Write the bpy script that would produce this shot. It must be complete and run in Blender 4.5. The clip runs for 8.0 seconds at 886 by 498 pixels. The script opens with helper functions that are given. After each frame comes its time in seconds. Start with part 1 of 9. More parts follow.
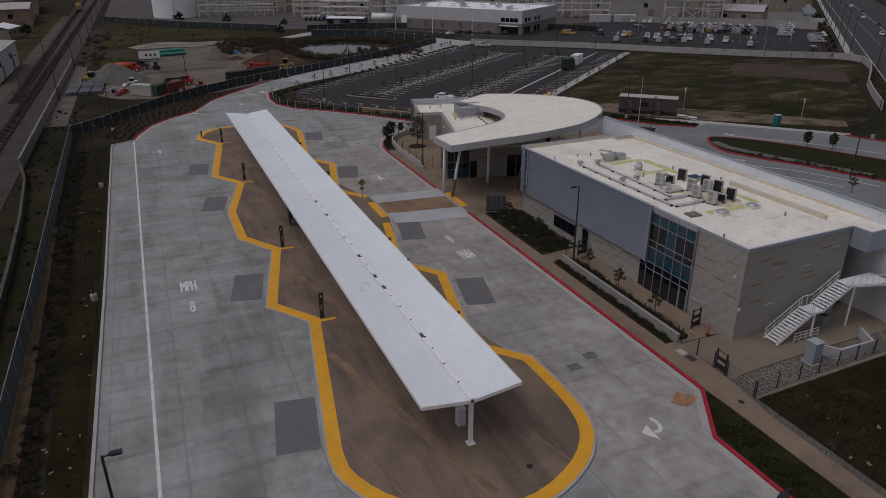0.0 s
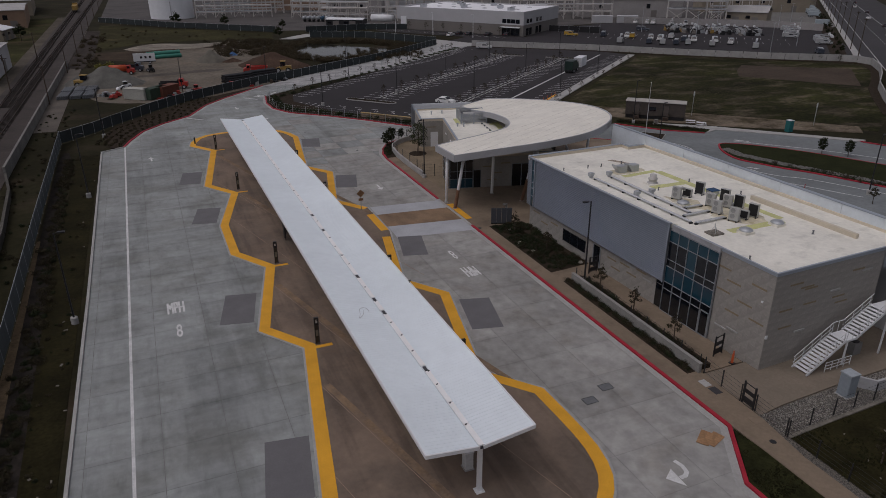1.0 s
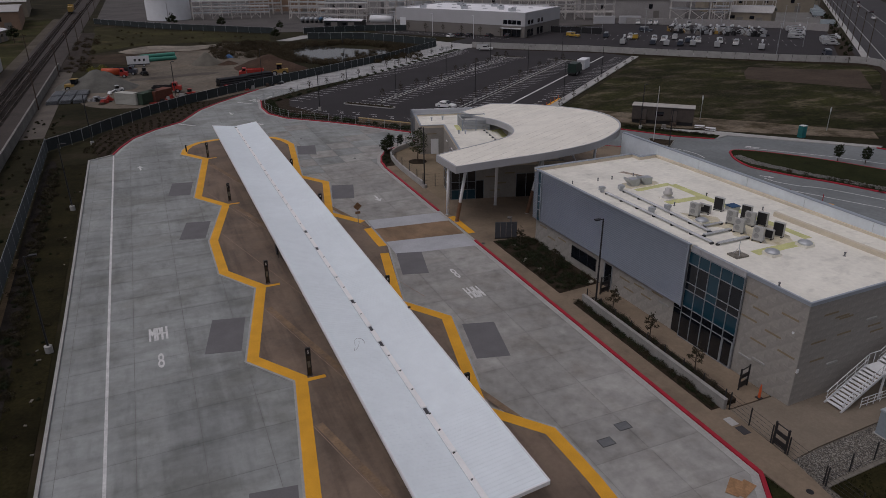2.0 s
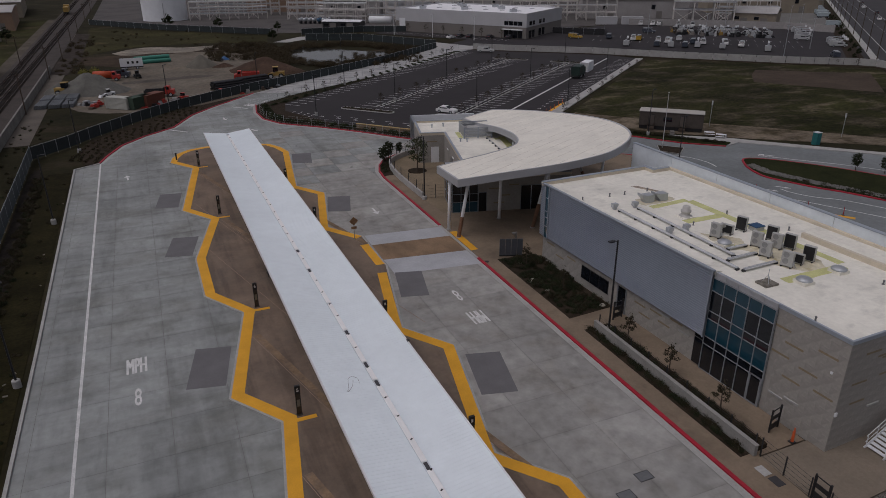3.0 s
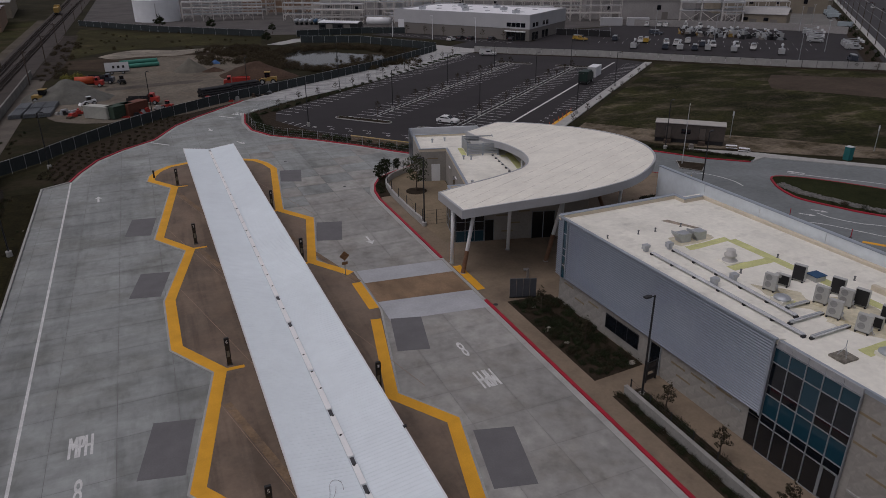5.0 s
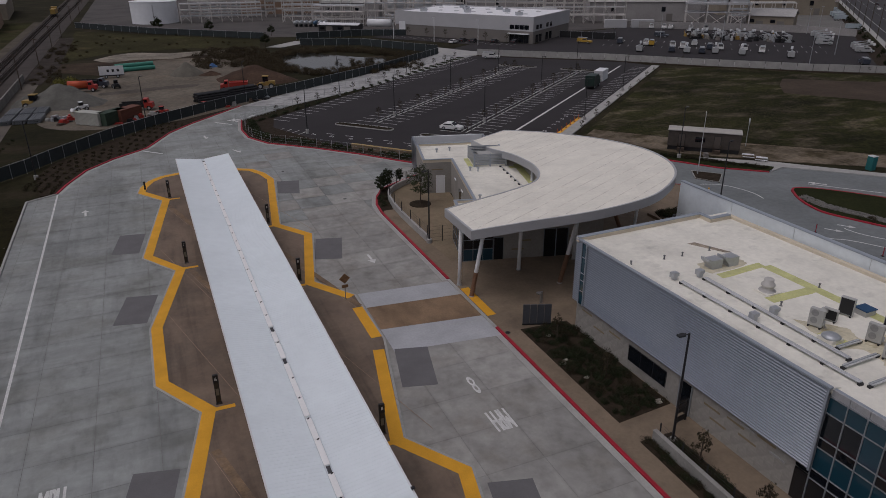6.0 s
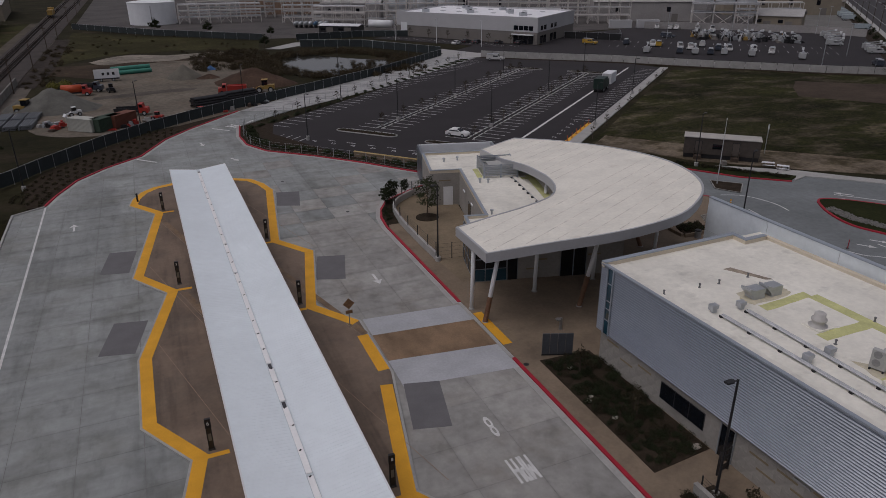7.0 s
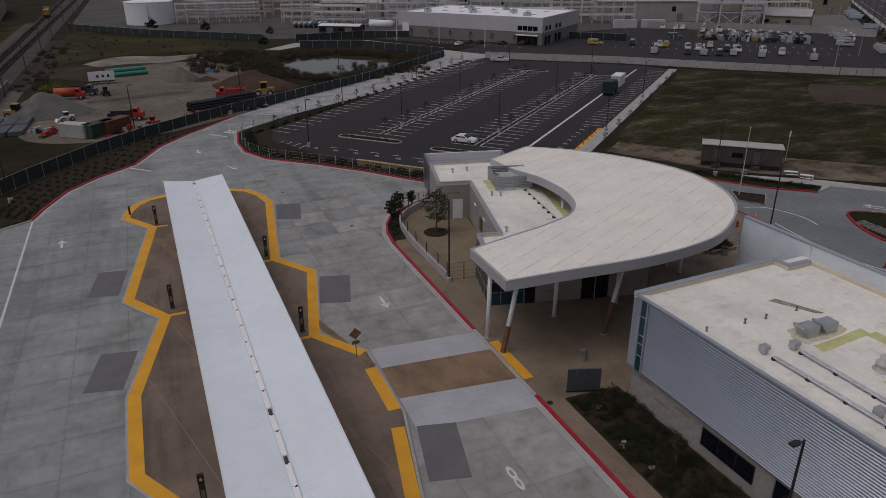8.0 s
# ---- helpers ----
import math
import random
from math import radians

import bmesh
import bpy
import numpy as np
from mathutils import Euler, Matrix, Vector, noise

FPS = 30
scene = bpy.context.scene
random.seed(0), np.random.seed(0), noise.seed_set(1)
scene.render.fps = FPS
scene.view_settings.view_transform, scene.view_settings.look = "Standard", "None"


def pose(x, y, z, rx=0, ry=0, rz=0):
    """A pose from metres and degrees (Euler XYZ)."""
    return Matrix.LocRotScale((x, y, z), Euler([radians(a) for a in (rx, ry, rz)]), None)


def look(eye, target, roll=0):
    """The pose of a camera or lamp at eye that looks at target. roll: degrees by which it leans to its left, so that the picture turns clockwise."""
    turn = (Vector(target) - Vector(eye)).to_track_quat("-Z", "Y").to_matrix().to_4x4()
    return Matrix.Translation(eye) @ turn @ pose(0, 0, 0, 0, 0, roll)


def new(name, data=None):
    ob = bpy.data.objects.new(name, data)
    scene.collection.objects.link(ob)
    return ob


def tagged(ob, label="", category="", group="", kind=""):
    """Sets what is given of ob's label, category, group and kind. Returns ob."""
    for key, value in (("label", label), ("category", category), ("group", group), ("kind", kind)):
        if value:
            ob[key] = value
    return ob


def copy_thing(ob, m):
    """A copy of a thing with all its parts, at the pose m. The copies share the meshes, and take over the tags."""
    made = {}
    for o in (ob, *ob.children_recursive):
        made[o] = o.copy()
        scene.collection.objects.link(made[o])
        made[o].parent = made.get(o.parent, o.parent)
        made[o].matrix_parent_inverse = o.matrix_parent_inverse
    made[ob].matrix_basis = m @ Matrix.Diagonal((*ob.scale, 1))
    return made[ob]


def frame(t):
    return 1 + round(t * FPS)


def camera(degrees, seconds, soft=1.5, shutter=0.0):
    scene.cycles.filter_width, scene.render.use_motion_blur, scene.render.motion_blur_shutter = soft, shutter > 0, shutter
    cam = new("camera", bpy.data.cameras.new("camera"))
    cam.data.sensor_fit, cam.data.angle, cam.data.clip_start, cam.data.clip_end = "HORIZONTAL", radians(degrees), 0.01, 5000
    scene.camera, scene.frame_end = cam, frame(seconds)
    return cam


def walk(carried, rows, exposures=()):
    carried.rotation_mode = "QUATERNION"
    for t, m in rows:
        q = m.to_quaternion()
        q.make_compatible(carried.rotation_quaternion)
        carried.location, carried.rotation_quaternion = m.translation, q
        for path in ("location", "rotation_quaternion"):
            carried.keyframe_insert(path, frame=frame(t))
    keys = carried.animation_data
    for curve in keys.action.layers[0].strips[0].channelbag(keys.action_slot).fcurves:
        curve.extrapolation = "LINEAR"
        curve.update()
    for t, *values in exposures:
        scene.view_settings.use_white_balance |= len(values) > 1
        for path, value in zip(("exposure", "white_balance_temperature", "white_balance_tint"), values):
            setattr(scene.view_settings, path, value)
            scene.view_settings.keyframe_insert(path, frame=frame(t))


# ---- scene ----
cam = camera(66.0, 8.0, soft=0.8)

EXPOSURE, KELVIN, TINT = -1.01, 6350, 19
PATH = [
    (0, (-16.911, -34.658, 31.323), (-16.195, -32.967, 30.53), -0.2),
    (0.5, (-16.244, -32.513, 31.322), (-15.528, -30.822, 30.53), -0.2),
    (1, (-15.488, -30.295, 31.338), (-14.771, -28.605, 30.546), -0.2),
    (1.5, (-14.628, -28.058, 31.339), (-13.911, -26.367, 30.547), -0.3),
    (3, (-11.879, -20.99, 31.433), (-11.161, -19.3, 30.64), -0.3),
    (3.5, (-10.94, -18.593, 31.445), (-10.221, -16.904, 30.652), -0.3),
    (4, (-9.961, -16.253, 31.504), (-9.242, -14.564, 30.709), -0.3),
    (4.5, (-9.028, -13.922, 31.521), (-8.309, -12.234, 30.725), -0.3),
    (6, (-6.739, -6.407, 31.497), (-6.02, -4.718, 30.704), -0.3),
    (6.5, (-6.186, -3.745, 31.455), (-5.467, -2.056, 30.662), -0.4),
    (7, (-5.615, -1.168, 31.511), (-4.897, 0.521, 30.717), -0.4),
    (7.5, (-5.163, 1.569, 31.619), (-4.444, 3.257, 30.823), -0.4),
    (8, (-4.7, 4.227, 31.63), (-3.98, 5.915, 30.832), -0.4),
]
walk(cam, [(t, look(eye, target, roll)) for t, eye, target, roll in PATH], [(0.0, EXPOSURE, KELVIN, TINT), (8.0, EXPOSURE, KELVIN, TINT)])


# ---- daylight: an overcast sky and a very soft sun ----
world = bpy.data.worlds.new("overcast_sky")
world.use_nodes = True
scene.world = world
wn = world.node_tree.nodes
sky = wn.new("ShaderNodeTexSky")
sky.sky_type, sky.sun_disc = "NISHITA", False
sky.sun_elevation, sky.sun_rotation = radians(65), radians(263)
sky.air_density, sky.dust_density = 1.0, 4.0
grey = wn.new("ShaderNodeHueSaturation")
grey.inputs["Saturation"].default_value = 0.25
world.node_tree.links.new(sky.outputs["Color"], grey.inputs["Color"])
world.node_tree.links.new(grey.outputs["Color"], wn["Background"].inputs["Color"])
wn["Background"].inputs["Strength"].default_value = 0.13
sun = new("sun", bpy.data.lights.new("sun", "SUN"))
sun.data.energy, sun.data.angle, sun.data.color = 0.8, radians(40), (1.0, 0.97, 0.93)
sun.matrix_world = look((-50, -6, 110), (0, 0, 0))


# ---- materials ----
def mat(name, col, rough=0.8, metal=0.0, var=0.15, s1=0.25, s2=5.0, bump=0.15, rand=0.0, other=None, amount=0.5, streak=None, spec=0.4, world=False):
    """A procedural surface: a base colour, large stains, fine grain and relief, and by choice a second colour in patches."""
    m = bpy.data.materials.new(name)
    m.use_nodes = True
    nt = m.node_tree
    n, link = nt.nodes, nt.links.new
    bsdf = n["Principled BSDF"]
    bsdf.inputs["Roughness"].default_value = rough
    bsdf.inputs["Metallic"].default_value = metal
    bsdf.inputs["Specular IOR Level"].default_value = spec
    tc = n.new("ShaderNodeTexCoord")
    src = n.new("ShaderNodeNewGeometry").outputs["Position"] if world else tc.outputs["Object"]
    if streak:
        mp = n.new("ShaderNodeMapping")
        mp.inputs["Scale"].default_value = streak
        link(src, mp.inputs["Vector"])
        src = mp.outputs["Vector"]

    def noise_tex(scale, detail):
        t = n.new("ShaderNodeTexNoise")
        t.inputs["Scale"].default_value, t.inputs["Detail"].default_value, t.inputs["Roughness"].default_value = scale, detail, 0.62
        link(src, t.inputs["Vector"])
        return t.outputs["Fac"]

    big, fine = noise_tex(s1, 5), noise_tex(s2, 6)

    def ranged(fac, lo, hi, a=0.3, b=0.7):
        r = n.new("ShaderNodeMapRange")
        r.inputs["From Min"].default_value, r.inputs["From Max"].default_value = a, b
        r.inputs["To Min"].default_value, r.inputs["To Max"].default_value = lo, hi
        link(fac, r.inputs["Value"])
        return r.outputs["Result"]

    def times(a, b):
        x = n.new("ShaderNodeMath")
        x.operation = "MULTIPLY"
        link(a, x.inputs[0])
        link(b, x.inputs[1])
        return x.outputs[0]

    value = times(ranged(big, 1 - var, 1 + var), ranged(fine, 1 - var * 0.7, 1 + var * 0.7))
    if rand:
        info = n.new("ShaderNodeObjectInfo")
        value = times(value, ranged(info.outputs["Random"], 1 - rand, 1 + rand, 0, 1))
    base = n.new("ShaderNodeRGB")
    base.outputs[0].default_value = (*col, 1)
    colour = base.outputs[0]
    if other:
        mx = n.new("ShaderNodeMix")
        mx.data_type = "RGBA"
        link(ranged(noise_tex(s1 * 1.7, 7), 0, 1, 1 - amount - 0.08, 1 - amount + 0.08), mx.inputs["Factor"])
        link(colour, mx.inputs["A"])
        mx.inputs["B"].default_value = (*other, 1)
        colour = mx.outputs["Result"]
    mul = n.new("ShaderNodeVectorMath")
    mul.operation = "SCALE"
    link(colour, mul.inputs[0])
    link(value, mul.inputs["Scale"])
    link(mul.outputs["Vector"], bsdf.inputs["Base Color"])
    if bump:
        bp = n.new("ShaderNodeBump")
        bp.inputs["Strength"].default_value, bp.inputs["Distance"].default_value = bump, 0.03
        link(fine, bp.inputs["Height"])
        link(bp.outputs["Normal"], bsdf.inputs["Normal"])
    return m


def grime(m, amount=0.75, scale=(0.09, 0.55, 1), lo=0.42, hi=0.66, edge=0.0, warp=0.0):
    """Long weather streaks over a surface, and by choice dirt that creeps in from the ends of each piece."""
    n, link = m.node_tree.nodes, m.node_tree.links.new
    bsdf = n["Principled BSDF"]
    old = bsdf.inputs["Base Color"].links[0].from_socket
    mp = n.new("ShaderNodeMapping")
    mp.inputs["Scale"].default_value = scale
    mp.inputs["Rotation"].default_value = (0, 0, warp)
    link(n.new("ShaderNodeNewGeometry").outputs["Position"], mp.inputs["Vector"])
    tx = n.new("ShaderNodeTexNoise")
    tx.inputs["Scale"].default_value, tx.inputs["Detail"].default_value, tx.inputs["Roughness"].default_value = 1.0, 6, 0.6
    link(mp.outputs["Vector"], tx.inputs["Vector"])
    r = n.new("ShaderNodeMapRange")
    r.inputs["From Min"].default_value, r.inputs["From Max"].default_value = lo, hi
    r.inputs["To Min"].default_value, r.inputs["To Max"].default_value = 1.0, amount
    link(tx.outputs["Fac"], r.inputs["Value"])
    fac = r.outputs["Result"]
    if edge:
        sep = n.new("ShaderNodeSeparateXYZ")
        link(n.new("ShaderNodeTexCoord").outputs["Generated"], sep.inputs[0])
        worst = None
        for axis, wide in (("Y", 0.13), ("X", 0.05)):
            d = n.new("ShaderNodeMath")
            d.operation = "SUBTRACT"
            link(sep.outputs[axis], d.inputs[0])
            d.inputs[1].default_value = 0.5
            a = n.new("ShaderNodeMath")
            a.operation = "ABSOLUTE"
            link(d.outputs[0], a.inputs[0])
            q = n.new("ShaderNodeMapRange")
            q.interpolation_type = "SMOOTHSTEP"
            q.inputs["From Min"].default_value, q.inputs["From Max"].default_value = 0.5 - wide, 0.5
            link(a.outputs[0], q.inputs["Value"])
            if worst is None:
                worst = q.outputs["Result"]
            else:
                x = n.new("ShaderNodeMath")
                x.operation = "MAXIMUM"
                link(worst, x.inputs[0])
                link(q.outputs["Result"], x.inputs[1])
                worst = x.outputs[0]
        t2 = n.new("ShaderNodeTexNoise")
        t2.inputs["Scale"].default_value, t2.inputs["Detail"].default_value = 0.45, 5
        link(mp.inputs["Vector"].links[0].from_socket, t2.inputs["Vector"])
        k = n.new("ShaderNodeMapRange")
        k.inputs["From Min"].default_value, k.inputs["From Max"].default_value = 0.35, 0.62
        k.inputs["To Max"].default_value = edge
        link(t2.outputs["Fac"], k.inputs["Value"])
        y = n.new("ShaderNodeMath")
        y.operation = "MULTIPLY"
        link(worst, y.inputs[0])
        link(k.outputs["Result"], y.inputs[1])
        z = n.new("ShaderNodeMath")
        z.operation = "SUBTRACT"
        z.inputs[0].default_value = 1.0
        link(y.outputs[0], z.inputs[1])
        w = n.new("ShaderNodeMath")
        w.operation = "MULTIPLY"
        link(z.outputs[0], w.inputs[0])
        link(fac, w.inputs[1])
        fac = w.outputs[0]
    mul = n.new("ShaderNodeVectorMath")
    mul.operation = "SCALE"
    link(old, mul.inputs[0])
    link(fac, mul.inputs["Scale"])
    link(mul.outputs["Vector"], bsdf.inputs["Base Color"])
    return m


CONCRETE = grime(mat("pavement_concrete", (0.297, 0.313, 0.306), 0.9, var=0.14, s1=0.09, s2=1.3, bump=0.1, rand=0.055, other=(0.232, 0.24, 0.226), amount=0.45, world=True), 0.80, (0.1, 0.5, 1), 0.46, 0.68, edge=0.13)
grime(CONCRETE, 0.80, (0.16, 0.018, 1), 0.50, 0.60)
grime(CONCRETE, 0.86, (1.4, 0.35, 1), 0.52, 0.68)
CONCRETE_EAST = grime(mat("warm_pavement_concrete", (0.322, 0.316, 0.298), 0.9, var=0.17, s1=0.14, s2=1.1, bump=0.1, rand=0.08, other=(0.275, 0.262, 0.238), amount=0.42, world=True), 0.82, (0.3, 0.3, 1), 0.48, 0.66, edge=0.14)
grime(CONCRETE_EAST, 0.84, (0.7, 0.5, 1), 0.5, 0.66, warp=0.5)
CONCRETE_NEW = grime(mat("fresh_concrete", (0.385, 0.385, 0.38), 0.9, var=0.16, s1=0.3, s2=2.0), 0.66, (0.22, 0.45, 1), 0.46, 0.6)
JOINT = mat("joint_filler", (0.17, 0.167, 0.16), 0.95, var=0.2)
PAD = mat("dark_bus_pad", (0.142, 0.138, 0.143), 0.9, var=0.1, s1=0.5, s2=9, bump=0.2)
TAN = grime(mat("tan_island_paving", (0.200, 0.147, 0.110), 0.85, var=0.13, s1=0.12, s2=3, other=(0.165, 0.126, 0.097), amount=0.45), 0.78, (0.22, 0.22, 1), 0.45, 0.62)
grime(TAN, 0.72, (0.55, 0.045, 1), 0.5, 0.62, warp=-0.26)
TAN_WALK = grime(mat("tan_sidewalk", (0.208, 0.159, 0.112), 0.88, var=0.15, s1=0.2, s2=4), 0.75, (0.3, 0.3, 1), 0.48, 0.66)
STAMPED = grime(mat("stamped_crosswalk", (0.25, 0.165, 0.10), 0.85, var=0.2, s1=0.3, s2=6, bump=0.3), 0.7, (0.5, 0.25, 1))
KERB = mat("kerb_concrete", (0.36, 0.355, 0.34), 0.9, var=0.14, s1=0.4)
YELLOW = mat("yellow_warning_paint", (0.72, 0.355, 0.022), 0.7, var=0.1, s1=0.5, s2=12, bump=0.3)
RED = mat("red_kerb_paint", (0.34, 0.014, 0.03), 0.7, var=0.18, s1=0.6, s2=8)
WHITE_PAINT = mat("white_road_paint", (0.60, 0.60, 0.59), 0.8, var=0.18, s1=1.0, s2=9)
CANOPY_WHITE = mat("white_standing_seam_metal", (0.785, 0.85, 0.88), 0.45, var=0.04, s1=0.1, s2=1.0, bump=0.02)
STEEL_WHITE = mat("white_painted_steel", (0.74, 0.75, 0.76), 0.45, var=0.06, bump=0.03)
ROOF_WHITE = grime(mat("cream_roof_membrane", (0.80, 0.775, 0.69), 0.8, var=0.09, s1=0.22, s2=2.2, bump=0.06, other=(0.68, 0.64, 0.54), amount=0.28), 0.78, (0.55, 0.8, 1), 0.55, 0.74)
grime(ROOF_WHITE, 0.90, (0.16, 0.10, 1), 0.5, 0.66)
ROOF_TAN = mat("tan_parapet_membrane", (0.62, 0.55, 0.43), 0.85, var=0.1)
ROOF_ALGAE = mat("yellow_green_roof_walkway", (0.55, 0.55, 0.25), 0.85, var=0.15, s1=0.6)
STONE = mat("limestone_cladding", (0.305, 0.288, 0.262), 0.85, var=0.15, s1=0.35, s2=3.5, bump=0.1, rand=0.025)
STONE_BAR = mat("recessed_tan_bar", (0.24, 0.19, 0.12), 0.85, var=0.1)
METAL = mat("grey_corrugated_metal", (0.345, 0.37, 0.405), 0.3, metal=0.95, var=0.06, s1=0.3, s2=3, bump=0.03)
METAL_CAP = mat("blue_grey_cap_flashing", (0.34, 0.38, 0.43), 0.45, metal=0.3, var=0.06, bump=0.02)
FASCIA = mat("silver_fascia_panel", (0.44, 0.445, 0.46), 0.45, metal=0.3, var=0.05, bump=0.02)
DARK = mat("black_painted_metal", (0.02, 0.02, 0.022), 0.5, var=0.15)
RUST = mat("brown_base_sleeve", (0.16, 0.085, 0.05), 0.75, var=0.25, s1=1.5)
ASPHALT = mat("dark_asphalt", (0.025, 0.0215, 0.0235), 0.9, var=0.2, s1=0.08, s2=4, bump=0.2)
OLD_ASPHALT = mat("worn_asphalt", (0.042, 0.040, 0.042), 0.9, var=0.2, s1=0.06, s2=2)
DIRT = mat("weedy_ground", (0.024, 0.022, 0.011), 1.0, var=0.4, s1=0.05, s2=0.9, bump=0.6, other=(0.042, 0.032, 0.021), amount=0.40, spec=0.1)
GRASS = mat("field_turf", (0.034, 0.034, 0.011), 1.0, var=0.5, s1=0.045, s2=1.1, bump=0.6, other=(0.066, 0.050, 0.028), amount=0.42, spec=0.1)
FIELD = grime(mat("patchy_field_turf", (0.036, 0.037, 0.012), 1.0, var=0.5, s1=0.07, s2=1.6, bump=0.7, other=(0.122, 0.100, 0.068), amount=0.43, streak=(0.8, 1.6, 1), spec=0.1), 0.55, (0.03, 0.03, 1), 0.42, 0.6)
grime(FIELD, 0.55, (0.9, 0.9, 1), 0.42, 0.62)
MULCH = mat("dark_mulch_bed", (0.036, 0.027, 0.019), 1.0, var=0.35, s1=1.2, s2=10, bump=0.8, spec=0.1)
GRAVEL_BED = mat("mixed_river_gravel", (0.15, 0.132, 0.11), 1.0, var=0.5, s1=7, s2=26, bump=0.9, other=(0.05, 0.045, 0.04), amount=0.45)
LEAF = mat("dark_green_leaves", (0.021, 0.028, 0.011), 0.8, var=0.35, s1=0.8, s2=8, rand=0.2, spec=0.2)
LEAF_DRY = mat("olive_brown_leaves", (0.040, 0.033, 0.018), 0.85, var=0.35, s1=0.8, s2=8, rand=0.2, spec=0.2)
BARK = mat("brown_bark", (0.075, 0.055, 0.042), 0.95, var=0.3, s1=2, s2=12, bump=0.6)
WHITE_WALL = mat("white_wall_panel", (0.76, 0.78, 0.80), 0.6, var=0.06, s1=0.3)
GREY_WALL = mat("grey_tilt_up_wall", (0.46, 0.46, 0.47), 0.75, var=0.07, s1=0.1)
TAUPE_WALL = mat("taupe_tilt_up_wall", (0.19, 0.175, 0.16), 0.8, var=0.1, s1=0.1)
RUSTRED = mat("red_brown_soil", (0.070, 0.046, 0.034), 1.0, var=0.3, s1=0.2, s2=2, bump=0.7, spec=0.1)


def glass(name, col, rough=0.06):
    m = bpy.data.materials.new(name)
    m.use_nodes = True
    b = m.node_tree.nodes["Principled BSDF"]
    b.inputs["Base Color"].default_value, b.inputs["Roughness"].default_value = (*col, 1), rough
    b.inputs["Specular IOR Level"].default_value = 0.7
    return m


GLASS_TEAL = glass("teal_tinted_glass", (0.012, 0.05, 0.075))
GLASS_DARK = glass("dark_window_glass", (0.008, 0.010, 0.014))


# ---- mesh helpers ----
def prism(bm, pts, z0, z1):
    """A polygon in plan, counter-clockwise or not, as a solid from z0 to z1 (numbers, or functions of x, y)."""
    if sum(a[0] * b[1] - b[0] * a[1] for a, b in zip(pts, pts[1:] + pts[:1])) < 0:
        pts = pts[::-1]
    lo = z0 if callable(z0) else (lambda x, y: z0)
    hi = z1 if callable(z1) else (lambda x, y: z1)
    a = [bm.verts.new((x, y, lo(x, y))) for x, y in pts]
    b = [bm.verts.new((x, y, hi(x, y))) for x, y in pts]
    bm.faces.new(a[::-1])
    bm.faces.new(b)
    for i in range(len(pts)):
        j = (i + 1) % len(pts)
        bm.faces.new((a[i], a[j], b[j], b[i]))
    return bm


def box(bm, x0, x1, y0, y1, z0, z1):
    return prism(bm, [(x0, y0), (x1, y0), (x1, y1), (x0, y1)], z0, z1)


def bar(bm, p, q, w, h=None, up=(0, 0, 1)):
    """A square bar from p to q, w wide and h high."""
    p, q = Vector(p), Vector(q)
    h = h or w
    d = (q - p).normalized()
    side = d.cross(Vector(up))
    side = side.normalized() if side.length > 1e-4 else Vector((1, 0, 0))
    top = side.cross(d).normalized()
    r = [[c + side * (sx * w / 2) + top * (sz * h / 2) for sx, sz in ((-1, -1), (1, -1), (1, 1), (-1, 1))] for c in (p, q)]
    v = [[bm.verts.new(c) for c in ring] for ring in r]
    bm.faces.new(v[0][::-1])
    bm.faces.new(v[1])
    for i in range(4):
        j = (i + 1) % 4
        bm.faces.new((v[0][i], v[0][j], v[1][j], v[1][i]))
    return bm


def tube(bm, p, q, r0, r1=None, n=10, caps=True):
    p, q = Vector(p), Vector(q)
    r1 = r0 if r1 is None else r1
    d = (q - p).normalized()
    a = d.orthogonal().normalized()
    b = d.cross(a)
    rings = []
    for c, r in ((p, r0), (q, r1)):
        rings.append([bm.verts.new(c + (a * math.cos(k * math.tau / n) + b * math.sin(k * math.tau / n)) * r) for k in range(n)])
    for k in range(n):
        j = (k + 1) % n
        bm.faces.new((rings[0][k], rings[0][j], rings[1][j], rings[1][k]))
    if caps:
        bm.faces.new(rings[0][::-1])
        bm.faces.new(rings[1])
    return bm


def lathe(bm, profile, c=(0, 0, 0), n=16):
    """A turned shape from (radius, z) pairs."""
    rings = [[bm.verts.new((c[0] + r * math.cos(k * math.tau / n), c[1] + r * math.sin(k * math.tau / n), c[2] + z)) for k in range(n)] for r, z in profile]
    for a, b in zip(rings, rings[1:]):
        for k in range(n):
            j = (k + 1) % n
            bm.faces.new((a[k], a[j], b[j], b[k]))
    bm.faces.new(rings[0][::-1])
    bm.faces.new(rings[-1])
    return bm


def offset(line, d, closed=False):
    """The line in plan moved d to its left, with mitred corners."""
    out = []
    n = len(line)
    for i, p in enumerate(line):
        p = Vector(p[:2])
        a = Vector(line[i - 1][:2]) if (i or closed) else None
        b = Vector(line[(i + 1) % n][:2]) if (i < n - 1 or closed) else None
        dirs = [v.normalized() for v in ((p - a) if a is not None else None, (b - p) if b is not None else None) if v is not None]
        nrm = [Vector((-v.y, v.x)) for v in dirs]
        m = sum(nrm, Vector((0, 0)))
        m = m.normalized()
        k = max(0.4, m.dot(nrm[0]))
        q = p + m * (d / k)
        out.append((q.x, q.y))
    return out


def band(bm, line, d0, d1, z0, z1, closed=False):
    """A solid strip that follows a line in plan, between the offsets d0 and d1 to its left."""
    a, b = offset(line, d0, closed), offset(line, d1, closed)
    n = len(line)
    for i in range(n if closed else n - 1):
        j = (i + 1) % n
        prism(bm, [a[i], a[j], b[j], b[i]], z0, z1)
    return bm


